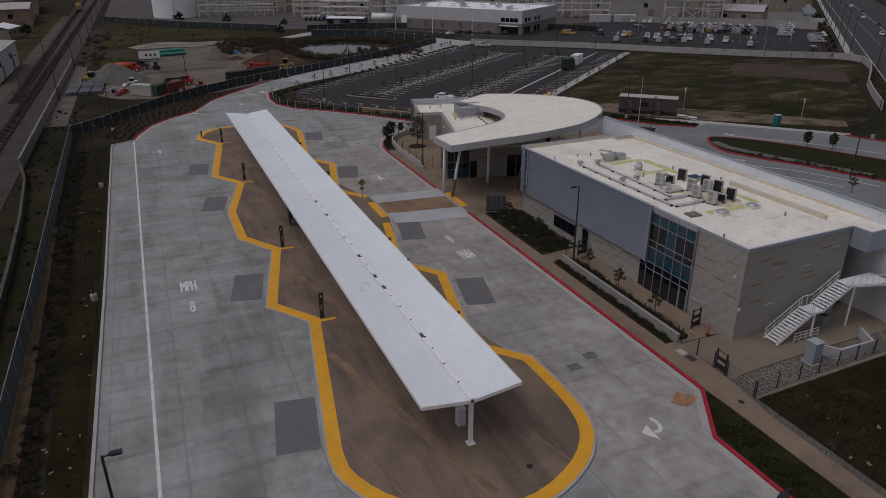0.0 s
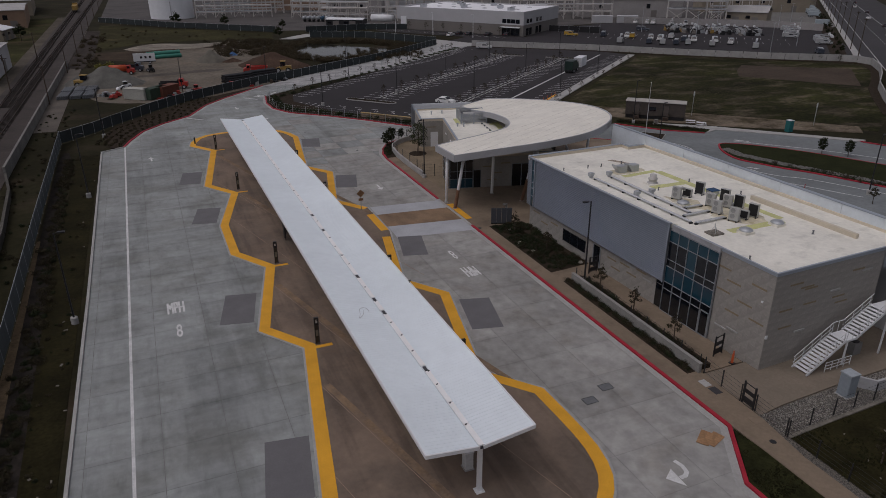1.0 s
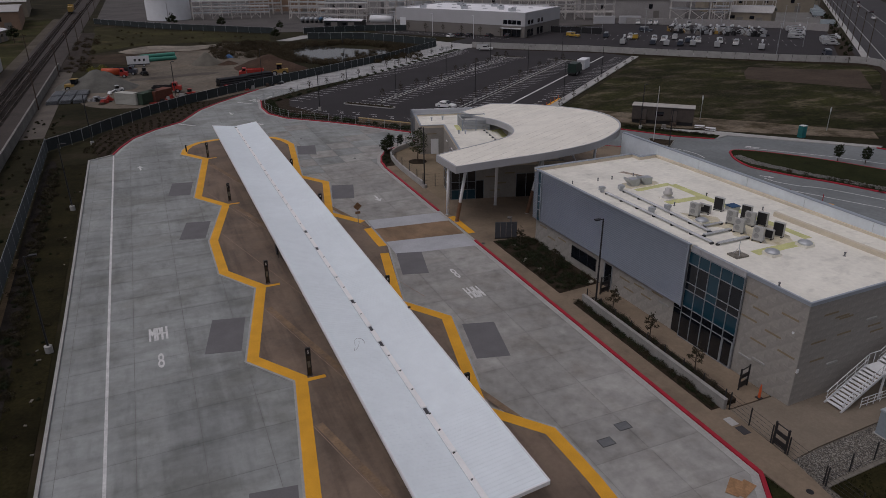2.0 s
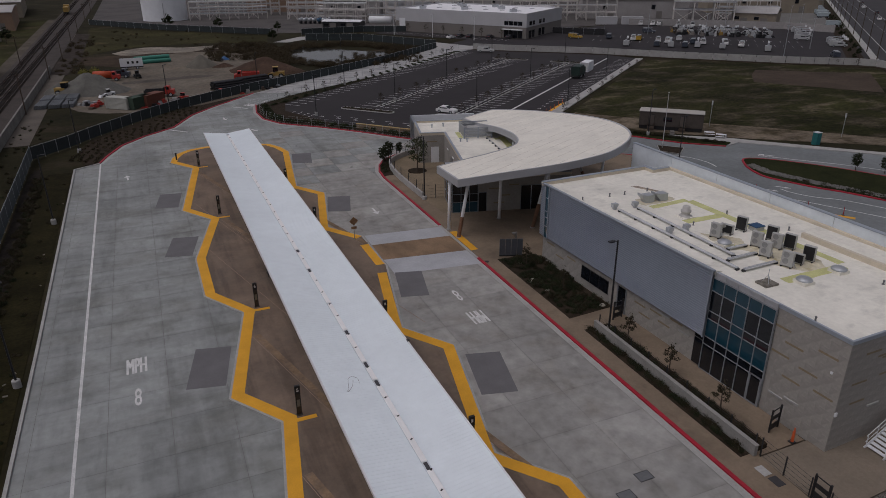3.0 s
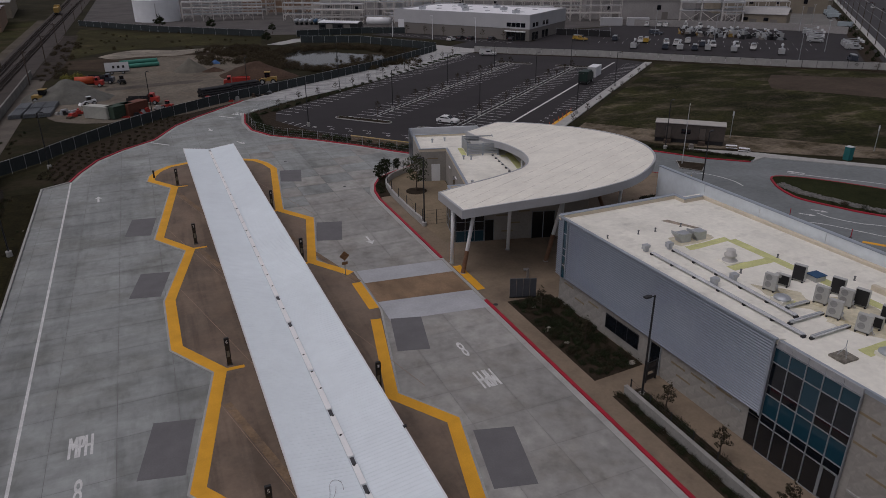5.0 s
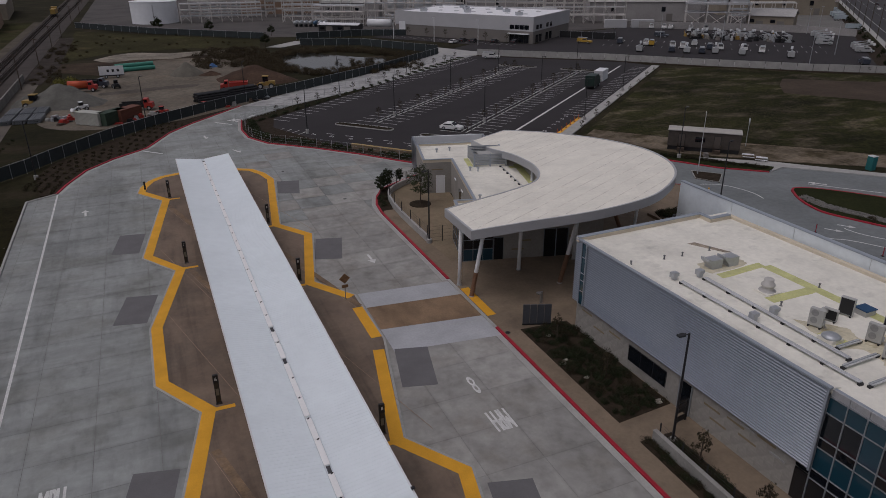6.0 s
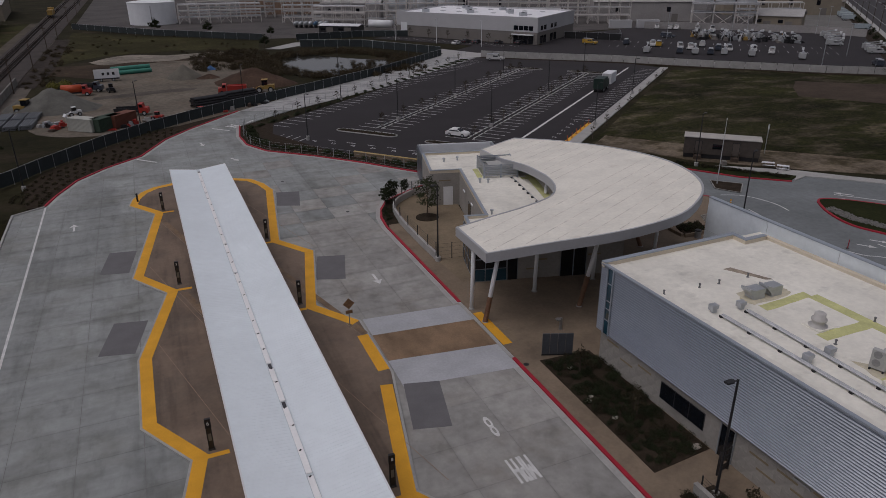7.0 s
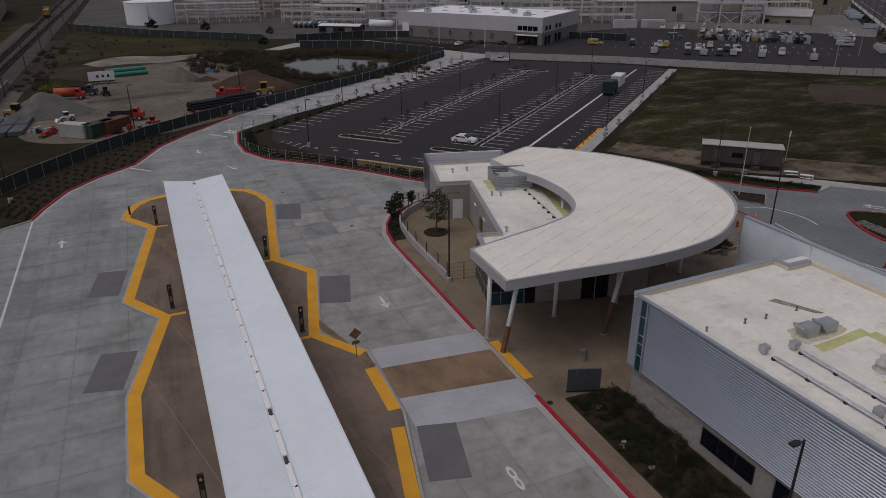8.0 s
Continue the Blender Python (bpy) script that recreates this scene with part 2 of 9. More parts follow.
def part(name, bm, material, parent=None, label=""):
    me = bpy.data.meshes.new(name)
    bmesh.ops.recalc_face_normals(bm, faces=bm.faces)
    bm.to_mesh(me)
    bm.free()
    me.materials.append(material)
    ob = new(name, me)
    if parent is not None:
        ob.parent = parent
    if label:
        ob["label"] = label
    return ob


def thing(name, label, category, group="", at=(0, 0, 0)):
    ob = new(name)
    ob.location = at
    return tagged(ob, label, category, group)


def smooth(ob):
    ob.data.polygons.foreach_set("use_smooth", [True] * len(ob.data.polygons))
    return ob


def BM():
    return bmesh.new()


def arc(cx, cy, r, a0, a1, n=10):
    return [(cx + r * math.cos(radians(a0 + (a1 - a0) * k / n)), cy + r * math.sin(radians(a0 + (a1 - a0) * k / n))) for k in range(n + 1)]


# ---- ground, pavement and kerbs ----
def rounded(line, n=5):
    out = []
    for i in range(len(line) - 1):
        p0, p1, p2, p3 = (Vector(line[max(0, min(len(line) - 1, j))]) for j in (i - 1, i, i + 1, i + 2))
        for k in range(n):
            t = k / n
            q = 0.5 * ((2 * p1) + (p2 - p0) * t + (2 * p0 - 5 * p1 + 4 * p2 - p3) * t * t + (3 * p1 - p0 - 3 * p2 + p3) * t ** 3)
            out.append((q.x, q.y))
    return out + [tuple(line[-1])]


def inside(p, poly):
    x, y = p[0], p[1]
    hit = False
    for a, b in zip(poly, poly[1:] + poly[:1]):
        if (a[1] > y) != (b[1] > y) and x < (b[0] - a[0]) * (y - a[1]) / (b[1] - a[1]) + a[0]:
            hit = not hit
    return hit


g = BM()
box(g, -2500, 2500, -1500, 3500, -0.5, -0.10)
tagged(part("ground", g, DIRT), "weedy brown-green open ground round the bus station", "ground", kind="structure")

LANE = [(-24.3, -40), (15.7, -40), (15.7, -6.3), (19, -1.4), (19, 76), (20, 80.5), (22, 84.5), (30, 89.3), (32, 94.4), (29.3, 97.8), (24.9, 103.9), (18.6, 111.2), (11.6, 118), (9.0, 124), (8.7, 131), (9.9, 139.6),
        (23, 151), (11.9, 154.5), (0.6, 140.8), (-4.2, 133.9), (-8.5, 123.5), (-13.9, 118.1), (-17.8, 112.5), (-20.1, 105.7), (-21.2, 101.2), (-24.8, 98.9)]
p = BM()
prism(p, LANE, -0.3, -0.014)
pavement = tagged(part("pavement", p, JOINT), "grey jointed concrete bus lanes round the boarding island", "pavement", kind="structure")
p = BM()
prism(p, [(23, 151), (49, 168), (87, 200), (95.5, 208), (85.6, 216), (56, 189), (38.6, 176), (24.6, 166), (11.9, 154.5)], -0.3, -0.01)
tagged(part("lot_path", p, CONCRETE_NEW), "pale concrete path between fence and parking lot", "path", kind="structure")

ISLAND = [(-9.9, 0.6), (-9.85, 2.6), (-6.9, 21.15), (-10.05, 25.6), (-7.1, 39.3), (-10.15, 44.3), (-10.2, 54.2), (-7.35, 66.6), (-10.5, 71.6), (-7.62, 91.8), (-10.72, 96.6), (-10.3, 99.4), (-9.2, 102.2),
          (-7.4, 104.2), (-4.3, 105.3), (0.0, 105.2), (4.1, 104.0), (6.7, 102.4), (8.1, 99.4), (8.85, 95.7), (6.05, 76.1), (9.07, 71.3), (6.2, 57.9), (9.15, 53.4), (9.1, 44.0), (6.1, 30.6), (9.2, 25.95),
          (6.05, 12.0), (9.35, 7.9), (9.42, 4.6), (9.42, 2.2), (9.3, 0.4), (8.98, -1.2), (8.5, -2.5), (7.8, -3.6), (6.9, -4.6), (5.85, -5.45), (4.6, -6.2), (3.2, -6.85), (1.7, -7.3), (0.0, -7.5), (-2.0, -7.3), (-3.8, -6.7), (-5.4, -5.75), (-6.9, -4.6), (-8.1, -3.3), (-8.95, -1.95), (-9.55, -0.6)]
island = thing("boarding_island", "tan concrete bus boarding island with sawtooth yellow edges", "bus island")
b = BM()
prism(b, offset(ISLAND, -0.2, True), -0.1, 0.15)
part("paving", b, TAN, island)
b = BM()
band(b, ISLAND, 0, -0.2, -0.1, 0.148, True)
part("kerb", b, KERB, island, "pale grey concrete kerb")


def yellow_run(line, d0=-0.18, d1=-1.16):
    p0, p1 = offset(line, d0), offset(line, d1)
    for k in range(len(line) - 1):
        part("tactile_strip", prism(BM(), [p0[k], p0[k + 1], p1[k + 1], p1[k]], 0.15, 0.16), YELLOW, island, "yellow tactile warning strip")


# the gap in the strip is the crosswalk
yellow_run([(8.6, 42.3)] + ISLAND[25:] + ISLAND[:24])
yellow_run([(9.15, 50.6), (9.12, 44.5)])
for x0, x1, y in ((-5.8, -4.3, 20.9), (-6.0, -4.5, 39.3), (-6.3, -4.8, 66.9), (-6.6, -5.1, 92.0), (3.3, 5.0, 57.6), (3.3, 5.0, 75.8), (3.3, 5.0, 30.4)):
    b = BM()
    box(b, x0, x1, y - 0.22, y + 0.22, 0.15, 0.159)
    part("guide_strip", b, YELLOW, island, "short yellow strip beside a bay post")
# saw cuts and darker bands across the island
CUT = mat("pale_saw_cut", (0.30, 0.21, 0.15), 0.9)
INSET = mat("ochre_inset_band", (0.215, 0.145, 0.088), 0.9, var=0.3, s1=0.5, other=(0.19, 0.135, 0.095), amount=0.5)
for k, (x, y, ln) in enumerate(((-6.7, 14.9, 21), (-8.5, 5.2, 11), (-6.9, 34.4, 22), (-8.4, 56.3, 24), (-6.0, 66.0, 20), (-8.6, 74.0, 18), (-7.4, 90.0, 20), (1.5, 9.0, 15), (2.0, 28.0, 20), (3.0, 50.0, 20), (3.2, 70.0, 20), (4.0, 92.0, 20), (-2.0, 104.0, 22))):
    d = Vector((0.26, -0.966))
    p, q = Vector((x, y)), Vector((x, y)) + d * ln
    part("saw_cut", bar(BM(), (*p, 0.151), (*q, 0.151), 0.04, 0.008), CUT, island)
    if k % 2 == 0:
        s = Vector((0.966, 0.26)) * 0.42
        part("inset_band", bar(BM(), (*(p + s), 0.149), (*(q + s), 0.149), 0.6, 0.008), INSET, island)


b = BM()
band(b, [(-24.3, -40), (-24.35, 40), (-24.8, 98.9), (-21.2, 101.2)], 0.2, -0.05, -0.2, 0.15)
tagged(part("kerb_west", b, KERB), "pale concrete kerb along the outer bus lane", "kerb", kind="structure")
KERB_N = [(-21.2, 101.2), (-20.1, 105.7), (-17.8, 112.5), (-13.9, 118.1), (-8.5, 123.5), (-4.2, 133.9), (0.6, 140.8), (11.9, 154.5)]
KERB_LOT = [(9.9, 139.6), (8.7, 131), (9.0, 124), (11.6, 118), (18.6, 111.2), (24.9, 103.9), (29.3, 97.8), (32, 94.4), (30.2, 91.4)]
KERB_E1 = [(30, 89.3), (24.5, 86.2), (22, 84.3), (20.4, 81.5), (19.4, 78.5), (19, 75), (19, 53.0)]
KERB_E2 = [(19, 41.9), (19, -1.4), (15.7, -6.3), (15.7, -40)]
for nm, line, s, lab in (("kerb_north", KERB_N, 1, "red-painted kerb on the outer curve of the lane"), ("kerb_lot", KERB_LOT, 1, "red-painted kerb between lane and parking lot"),
                         ("kerb_hall", KERB_E1, 1, "red-painted kerb round the hall's forecourt"), ("kerb_building", KERB_E2, 1, "bright red kerb along the building's sidewalk")):
    b = BM()
    band(b, line, 0, 0.28 * s, -0.2, 0.15)
    tagged(part(nm, b, RED), lab, "kerb", kind="structure")
    b = BM()
    band(b, line, -0.55 * s, -0.005 * s, -0.2, 0.004)
    tagged(part(nm.replace("kerb", "gutter"), b, KERB), "pale concrete gutter beside the red kerb", "gutter", kind="structure")

# crosswalk and its aprons
b = BM()
prism(b, [(9.35, 50.4), (18.95, 49.4), (18.95, 44.6), (9.3, 45.9)], -0.1, 0.008)
tagged(part("crosswalk", b, STAMPED), "brown stamped concrete crosswalk", "crosswalk", kind="structure")
for q, nm in (([(9.4, 53.6), (18.95, 52.6), (18.95, 49.45), (9.35, 50.45)], "apron_north"), ([(9.3, 45.85), (18.95, 44.55), (18.95, 40.6), (9.2, 41.8)], "apron_south")):
    b = BM()
    prism(b, q, -0.1, 0.006)
    tagged(part(nm, b, mat("smooth_" + nm, (0.40, 0.41, 0.43), 0.85, var=0.12, s1=0.3)), "smooth pale blue-grey concrete apron beside the crosswalk", "pavement", kind="structure")

# dark bus pads
for k, q in enumerate([[(-12.0, 10.05), (-8.97, 9.6), (-9.95, 3.5), (-12.95, 3.95)], [(-11.75, 34.4), (-8.83, 33.7), (-10.0, 27.75), (-12.98, 28.4)], [(-12.1, 62.2), (-9.15, 61.6), (-10.35, 55.8), (-13.3, 56.5)],
                       [(-12.8, 80.4), (-9.9, 79.9), (-10.75, 73.7), (-13.7, 74.4)], [(8.95, 69.7), (11.95, 68.85), (10.35, 62.8), (7.45, 63.8)], [(9.3, 42.2), (12.1, 41.45), (10.75, 35.8), (8.0, 36.55)],
                       [(9.4, 24.35), (12.3, 23.55), (10.95, 17.8), (8.1, 18.5)], [(8.95, 94.6), (12.1, 93.7), (10.9, 87.6), (8.0, 88.85)]]):
    b = BM()
    prism(b, q, -0.1, 0.007)
    tagged(part("bus_pad", b, PAD), "dark grey asphalt bus pad set in the lane", "bus pad", "dark pads at the bays", kind="structure")


# road paint
def text_mesh(name, body, w, h, material, m, parent=None):
    cu = bpy.data.curves.new(name, "FONT")
    cu.body = body
    cu.offset = 0.0 if "M" in body else 0.012
    tmp = new(name + "_tmp", cu)
    dg = bpy.context.evaluated_depsgraph_get()
    me = bpy.data.meshes.new_from_object(tmp.evaluated_get(dg))
    bpy.data.objects.remove(tmp)
    co = np.empty(len(me.vertices) * 3)
    me.vertices.foreach_get("co", co)
    co = co.reshape(-1, 3)
    lo, hi = co.min(0), co.max(0)
    co = (co - (lo + hi) / 2) / np.maximum(hi - lo, 1e-6) * np.array([w, h, 0])
    me.vertices.foreach_set("co", co.ravel())
    if "M" in body:
        bm = BM()
        bm.from_mesh(me)
        letters = list(bm.verts) + list(bm.edges) + list(bm.faces)
        for k, dx in enumerate((-0.05, -0.025, 0.025, 0.05)):
            more = bmesh.ops.duplicate(bm, geom=letters)["geom"]
            bmesh.ops.translate(bm, vec=(dx, 0, 0.0008 * (k + 1)), verts=[v for v in more if isinstance(v, bmesh.types.BMVert)])
        bm.to_mesh(me)
        bm.free()
    me.materials.clear()
    me.materials.append(material)
    ob = new(name, me)
    ob.matrix_world = m
    if parent:
        ob.parent = parent
    return ob


ZP = 0.012


def paint(ob, label, category="road marking"):
    return tagged(ob, label, category, kind="structure")


paint(text_mesh("road_text", "MPH", 1.5, 2.4, WHITE_PAINT, pose(-16.5, 33.7, ZP)), "white letters MPH painted on the lane")
paint(text_mesh("road_text", "8", 0.52, 2.4, WHITE_PAINT, pose(-16.45, 28.9, ZP)), "white numeral 8 painted on the lane")
paint(text_mesh("road_text", "MPH", 1.5, 2.4, WHITE_PAINT, pose(13.25, 29.8, ZP, 0, 0, 180)), "white letters MPH painted on the lane")
paint(text_mesh("road_text", "8", 0.52, 2.4, WHITE_PAINT, pose(13.3, 34.6, ZP, 0, 0, 180)), "white numeral 8 painted on the lane")
b = BM()
prism(b, [(-20.15, -40), (-19.93, -40), (-21.05, 101.0), (-21.28, 101.0)], 0.004, ZP)
paint(part("lane_line", b, WHITE_PAINT), "solid white line along the outer lane", "lane line")


def arrow(at, turn, s=1.0):
    b = BM()
    prism(b, [(-0.13 * s, -1.3 * s), (0.13 * s, -1.3 * s), (0.13 * s, 0.3 * s), (0.5 * s, 0.3 * s), (0, 1.3 * s), (-0.5 * s, 0.3 * s), (-0.13 * s, 0.3 * s)], -0.004, 0.004)
    ob = part("lane_arrow", b, WHITE_PAINT)
    ob.matrix_world = pose(*at, ZP, 0, 0, turn)
    return paint(ob, "white straight arrow painted on the lane", "lane arrow")


arrow((-17.1, 91.0), 3)
arrow((13.3, 61.4), 180)
arrow((1.7, 127.7), 187)
arrow((5.8, 115.1), 205)
arrow((12.6, 143.0), -40)
b = BM()
band(b, [(13.05, -2.75), (13.2, -3.35), (13.1, -3.9), (12.75, -4.2), (12.3, -4.2)], -0.15, 0.15, ZP - 0.004, ZP + 0.004)
prism(b, [(11.4, -3.9), (12.3, -3.3), (12.2, -5.0)], ZP - 0.004, ZP + 0.005)
ob = part("turn_arrow", b, WHITE_PAINT)
paint(ob, "white curved turn arrow painted on the lane", "lane arrow")
for x, y, a in ((6.2, 138.1, 41), (-7.8, 120.2, 43)):
    b = BM()
    box(b, -0.18, 0.18, -2.25, 2.25, -0.004, 0.004)
    ob = part("stop_line", b, WHITE_PAINT)
    ob.matrix_world = pose(x, y, ZP, 0, 0, a)
    paint(ob, "short white line painted across the lane", "stop line")
b = BM()
for r in range(2):
    for k in range(3):
        box(b, -1.3 + k * 0.95, -0.55 + k * 0.95, -0.9 + r * 1.2, -0.1 + r * 1.2, -0.004, 0.004)
ob = part("faded_road_words", b, WHITE_PAINT)
ob.matrix_world = pose(8.8, 140.2, ZP, 0, 0, -49)
paint(ob, "two rows of unreadable white painted words", "road marking")
# covers let into the lane
for x, y in ((11.75, 5.2), (13.9, 6.2)):
    b = BM()
    box(b, -0.55, 0.55, -0.42, 0.42, -0.05, 0.006)
    ob = part("frame", b, DARK)
    vault = thing("utility_vault", "square dark steel utility cover let into the lane", "manhole cover", "square covers in the lane", (x, y, 0))
    ob.parent = vault
    b = BM()
    box(b, -0.5, 0.5, -0.37, 0.37, 0.002, 0.012)
    part("lid", b, mat("steel_lid", (0.16, 0.165, 0.17), 0.6, 0.3) if "steel_lid" not in bpy.data.materials else bpy.data.materials["steel_lid"], vault)
for x, y, z in ((2.3, -3.9, 0.15), (19.6, 40.6, 0.1), (20.6, -4.0, 0.1), (16.2, 82.6, 0.0), (10.8, 99.5, 0.0), (3.0, 100.6, 0.15), (23.0, 56.5, 0.1)):
    b = BM()
    lathe(b, [(0.24, -0.05), (0.24, 0.012), (0.21, 0.016)], (x, y, z), 14)
    tagged(part("manhole_cover", b, DARK), "round dark iron manhole cover flush with the paving", "manhole cover", "round covers")
board = thing("plywood_sheet", "brown plywood sheets lying on the lane by the red kerb", "plywood")
for dx, dy, a in ((0, 0, 20), (-0.5, 0.35, 35)):
    b = BM()
    box(b, -0.8, 0.8, -0.42, 0.42, 0, 0.02)
    ob = part("sheet", b, mat("weathered_plywood", (0.30, 0.17, 0.085), 0.85, var=0.25, s1=1.5) if "weathered_plywood" not in bpy.data.materials else bpy.data.materials["weathered_plywood"], board)
    ob.matrix_world = pose(17.1 + dx, -2.1 + dy, 0.025 + (0.021 if dx else 0), 0, 0, a)

# ---- canopy ----
can = thing("bus_canopy", "long white butterfly metal canopy over the boarding island", "canopy")
ZE, ZV, Y0, Y1 = 4.66, 4.20, -0.85, 96.3


def can_x(s, y):
    return s - 0.0062 * (y - 0)


for xa, xb, za, zb in ((-4.14, -0.64, ZE, ZV), (-0.40, 3.16, ZV, ZE)):
    n = 6
    for k in range(n):
        t0, t1 = Y0 + (Y1 - Y0) * k / n, Y0 + (Y1 - Y0) * (k + 1) / n - 0.012
        b = BM()
        prof = [(t0, 0.0)]
        y = t0 + 0.2
        while y < t1 - 0.1:
            prof += [(y - 0.022, 0.0), (y - 0.015, 0.014), (y + 0.015, 0.014), (y + 0.022, 0.0)]
            y += 0.32
        prof.append((t1, 0.0))
        top = [[b.verts.new((can_x(x, y), y, z + dz)) for x, z in ((xa, za), (xb, zb))] for y, dz in prof]
        low = [[b.verts.new((can_x(x, y), y, z - 0.10)) for x, z in ((xa, za), (xb, zb))] for y in (t0, t1)]
        for r0, r1 in zip(top, top[1:]):
            b.faces.new((r0[0], r0[1], r1[1], r1[0]))
        b.faces.new((low[0][0], low[1][0], low[1][1], low[0][1]))
        b.faces.new((top[0][0], low[0][0], low[0][1], top[0][1]))
        b.faces.new((top[-1][1], low[1][1], low[1][0], top[-1][0]))
        for s in (0, 1):
            b.faces.new([low[0][s]] + [r[s] for r in top] + [low[1][s]])
        part("roof_panel", b, CANOPY_WHITE, can, "white ribbed metal roof panel")
    b = BM()
    xe = xa if za > zb else xb
    bar(b, (can_x(xe, Y0), Y0, ZE - 0.08), (can_x(xe, Y1), Y1, ZE - 0.08), 0.09, 0.24)
    part("edge_trim", b, STEEL_WHITE, can)
    for y in (Y0, Y1):
        b = BM()
        bar(b, (can_x(xa, y), y, za - 0.1), (can_x(xb, y), y, zb - 0.1), 0.1, 0.26)
        part("end_trim", b, STEEL_WHITE, can)
part("gutter", bar(BM(), (can_x(-0.52, Y0), Y0, ZV - 0.14), (can_x(-0.52, Y1), Y1, ZV - 0.14), 0.26, 0.14), mat("grey_gutter", (0.055, 0.055, 0.06), 0.6, var=0.2, s1=0.6), can, "dark central valley gutter")
part("gutter_flashing", bar(BM(), (can_x(-0.52, Y0), Y0, ZV + 0.045), (can_x(-0.52, Y1), Y1, ZV + 0.045), 0.42, 0.02), mat("grey_flashing", (0.62, 0.67, 0.70), 0.5), can, "grey flashing along the valley")
rng = random.Random(4)
y = Y0
while y < Y1 - 1.5:
    ln = rng.choice((2.2, 2.5, 2.8))
    gap = rng.choice((0.04, 0.05, 0.08, 0.12, 0.12, 0.3, 0.8))
    y2 = min(y + ln - gap, Y1)
    cover = part("gutter_cover", bar(BM(), (can_x(-0.52, y), y, ZV + 0.10), (can_x(-0.52, y2), y2, ZV + 0.10), 0.34, 0.07), mat("white_gutter_cover", (0.88, 0.88, 0.87), 0.5, var=0.04) if "white_gutter_cover" not in bpy.data.materials else bpy.data.materials["white_gutter_cover"], can, "white gutter cover strip")
    # dark blocks and bars on top stand in for shaded gaps between covers
    s = rng.uniform(-0.08, 0.08)
    part("end_clip", bar(BM(), (can_x(-0.58 + s, y2), y2 - 0.08, ZV + 0.14), (can_x(-0.46 + s, y2), y2 + 0.02, ZV + 0.14), 0.09, 0.06), DARK, cover)
    if gap > 0.5:
        part("open_gutter", bar(BM(), (can_x(-0.52, y2), y2 + 0.05, ZV + 0.062), (can_x(-0.52, y2), y2 + gap - 0.05, ZV + 0.062), 0.24, 0.02), bpy.data.materials["grey_gutter"], cover, "dark bar standing for a shaded open stretch of gutter")
    y += ln
for k in range(10):
    y = -0.2 + k * 10.68
    x = can_x(-0.3, y)
    b = BM()
    box(b, x - 0.14, x + 0.14, y - 0.12, y + 0.12, 0.15, 4.15)
    post = part("post", b, STEEL_WHITE, can)
    b = BM()
    box(b, x - 0.3, x + 0.3, y - 0.3, y + 0.3, 0.15, 0.19)
    part("base_plate", b, STEEL_WHITE, post)
    for sx in (-1, 1):
        b = BM()
        bar(b, (x, y, ZV - 0.22), (x + sx * 3.4, y, ZE - 0.22), 0.16, 0.22)
        part("rafter", b, STEEL_WHITE, can)
    if k < 9:
        b = BM()
        bar(b, (x, y + 0.12, 4.0), (can_x(-0.45, y + 10.56), y + 10.56, 4.0), 0.16, 0.2)
        part("spine_beam", b, STEEL_WHITE, can)
b = BM()
pts = [(-2.3 + 0.5 * math.cos(a) * (1 + 0.3 * math.sin(2 * a)), 17.6 + 0.9 * math.sin(a * 1.3)) for a in np.linspace(0, 5.2, 18)]
for q0, q1 in zip(pts, pts[1:]):
    zz = lambda q: ZV + (ZE - ZV) * (-0.64 - q[0] - 0.0062 * q[1]) / 3.5 + 0.045
    tube(b, (*q0, zz(q0)), (*q1, zz(q1)), 0.012, n=5)
tagged(part("loose_cable", b, mat("grey_cable", (0.25, 0.25, 0.26), 0.6)), "thin grey loop of cable lying on the canopy roof", "cable")
b = BM()
tube(b, (3.0, 20.9, 4.66), (3.03, 20.9, 4.82), 0.035, n=8)
box(b, 2.92, 3.14, 20.82, 20.98, 4.8, 4.88)
tagged(part("roof_camera", b, DARK), "small dark camera box clamped on the canopy edge", "camera")

# things under the canopy
cab = thing("electrical_cabinet", "grey electrical cabinet standing under the canopy", "cabinet")
b = BM()
box(b, -0.35, 0.2, 1.7, 2.3, 0.2, 1.55)
part("body", b, mat("pale_grey_enamel", (0.55, 0.55, 0.53), 0.5), cab)
b = BM()
prism(b, [(-0.39, 1.66), (0.24, 1.66), (0.24, 2.34), (-0.39, 2.34)], 1.55, 1.62)
part("lid", b, STEEL_WHITE, cab)
b = BM()
box(b, -0.41, 0.26, 1.64, 2.36, 0.15, 0.22)
part("plinth", b, KERB, cab)


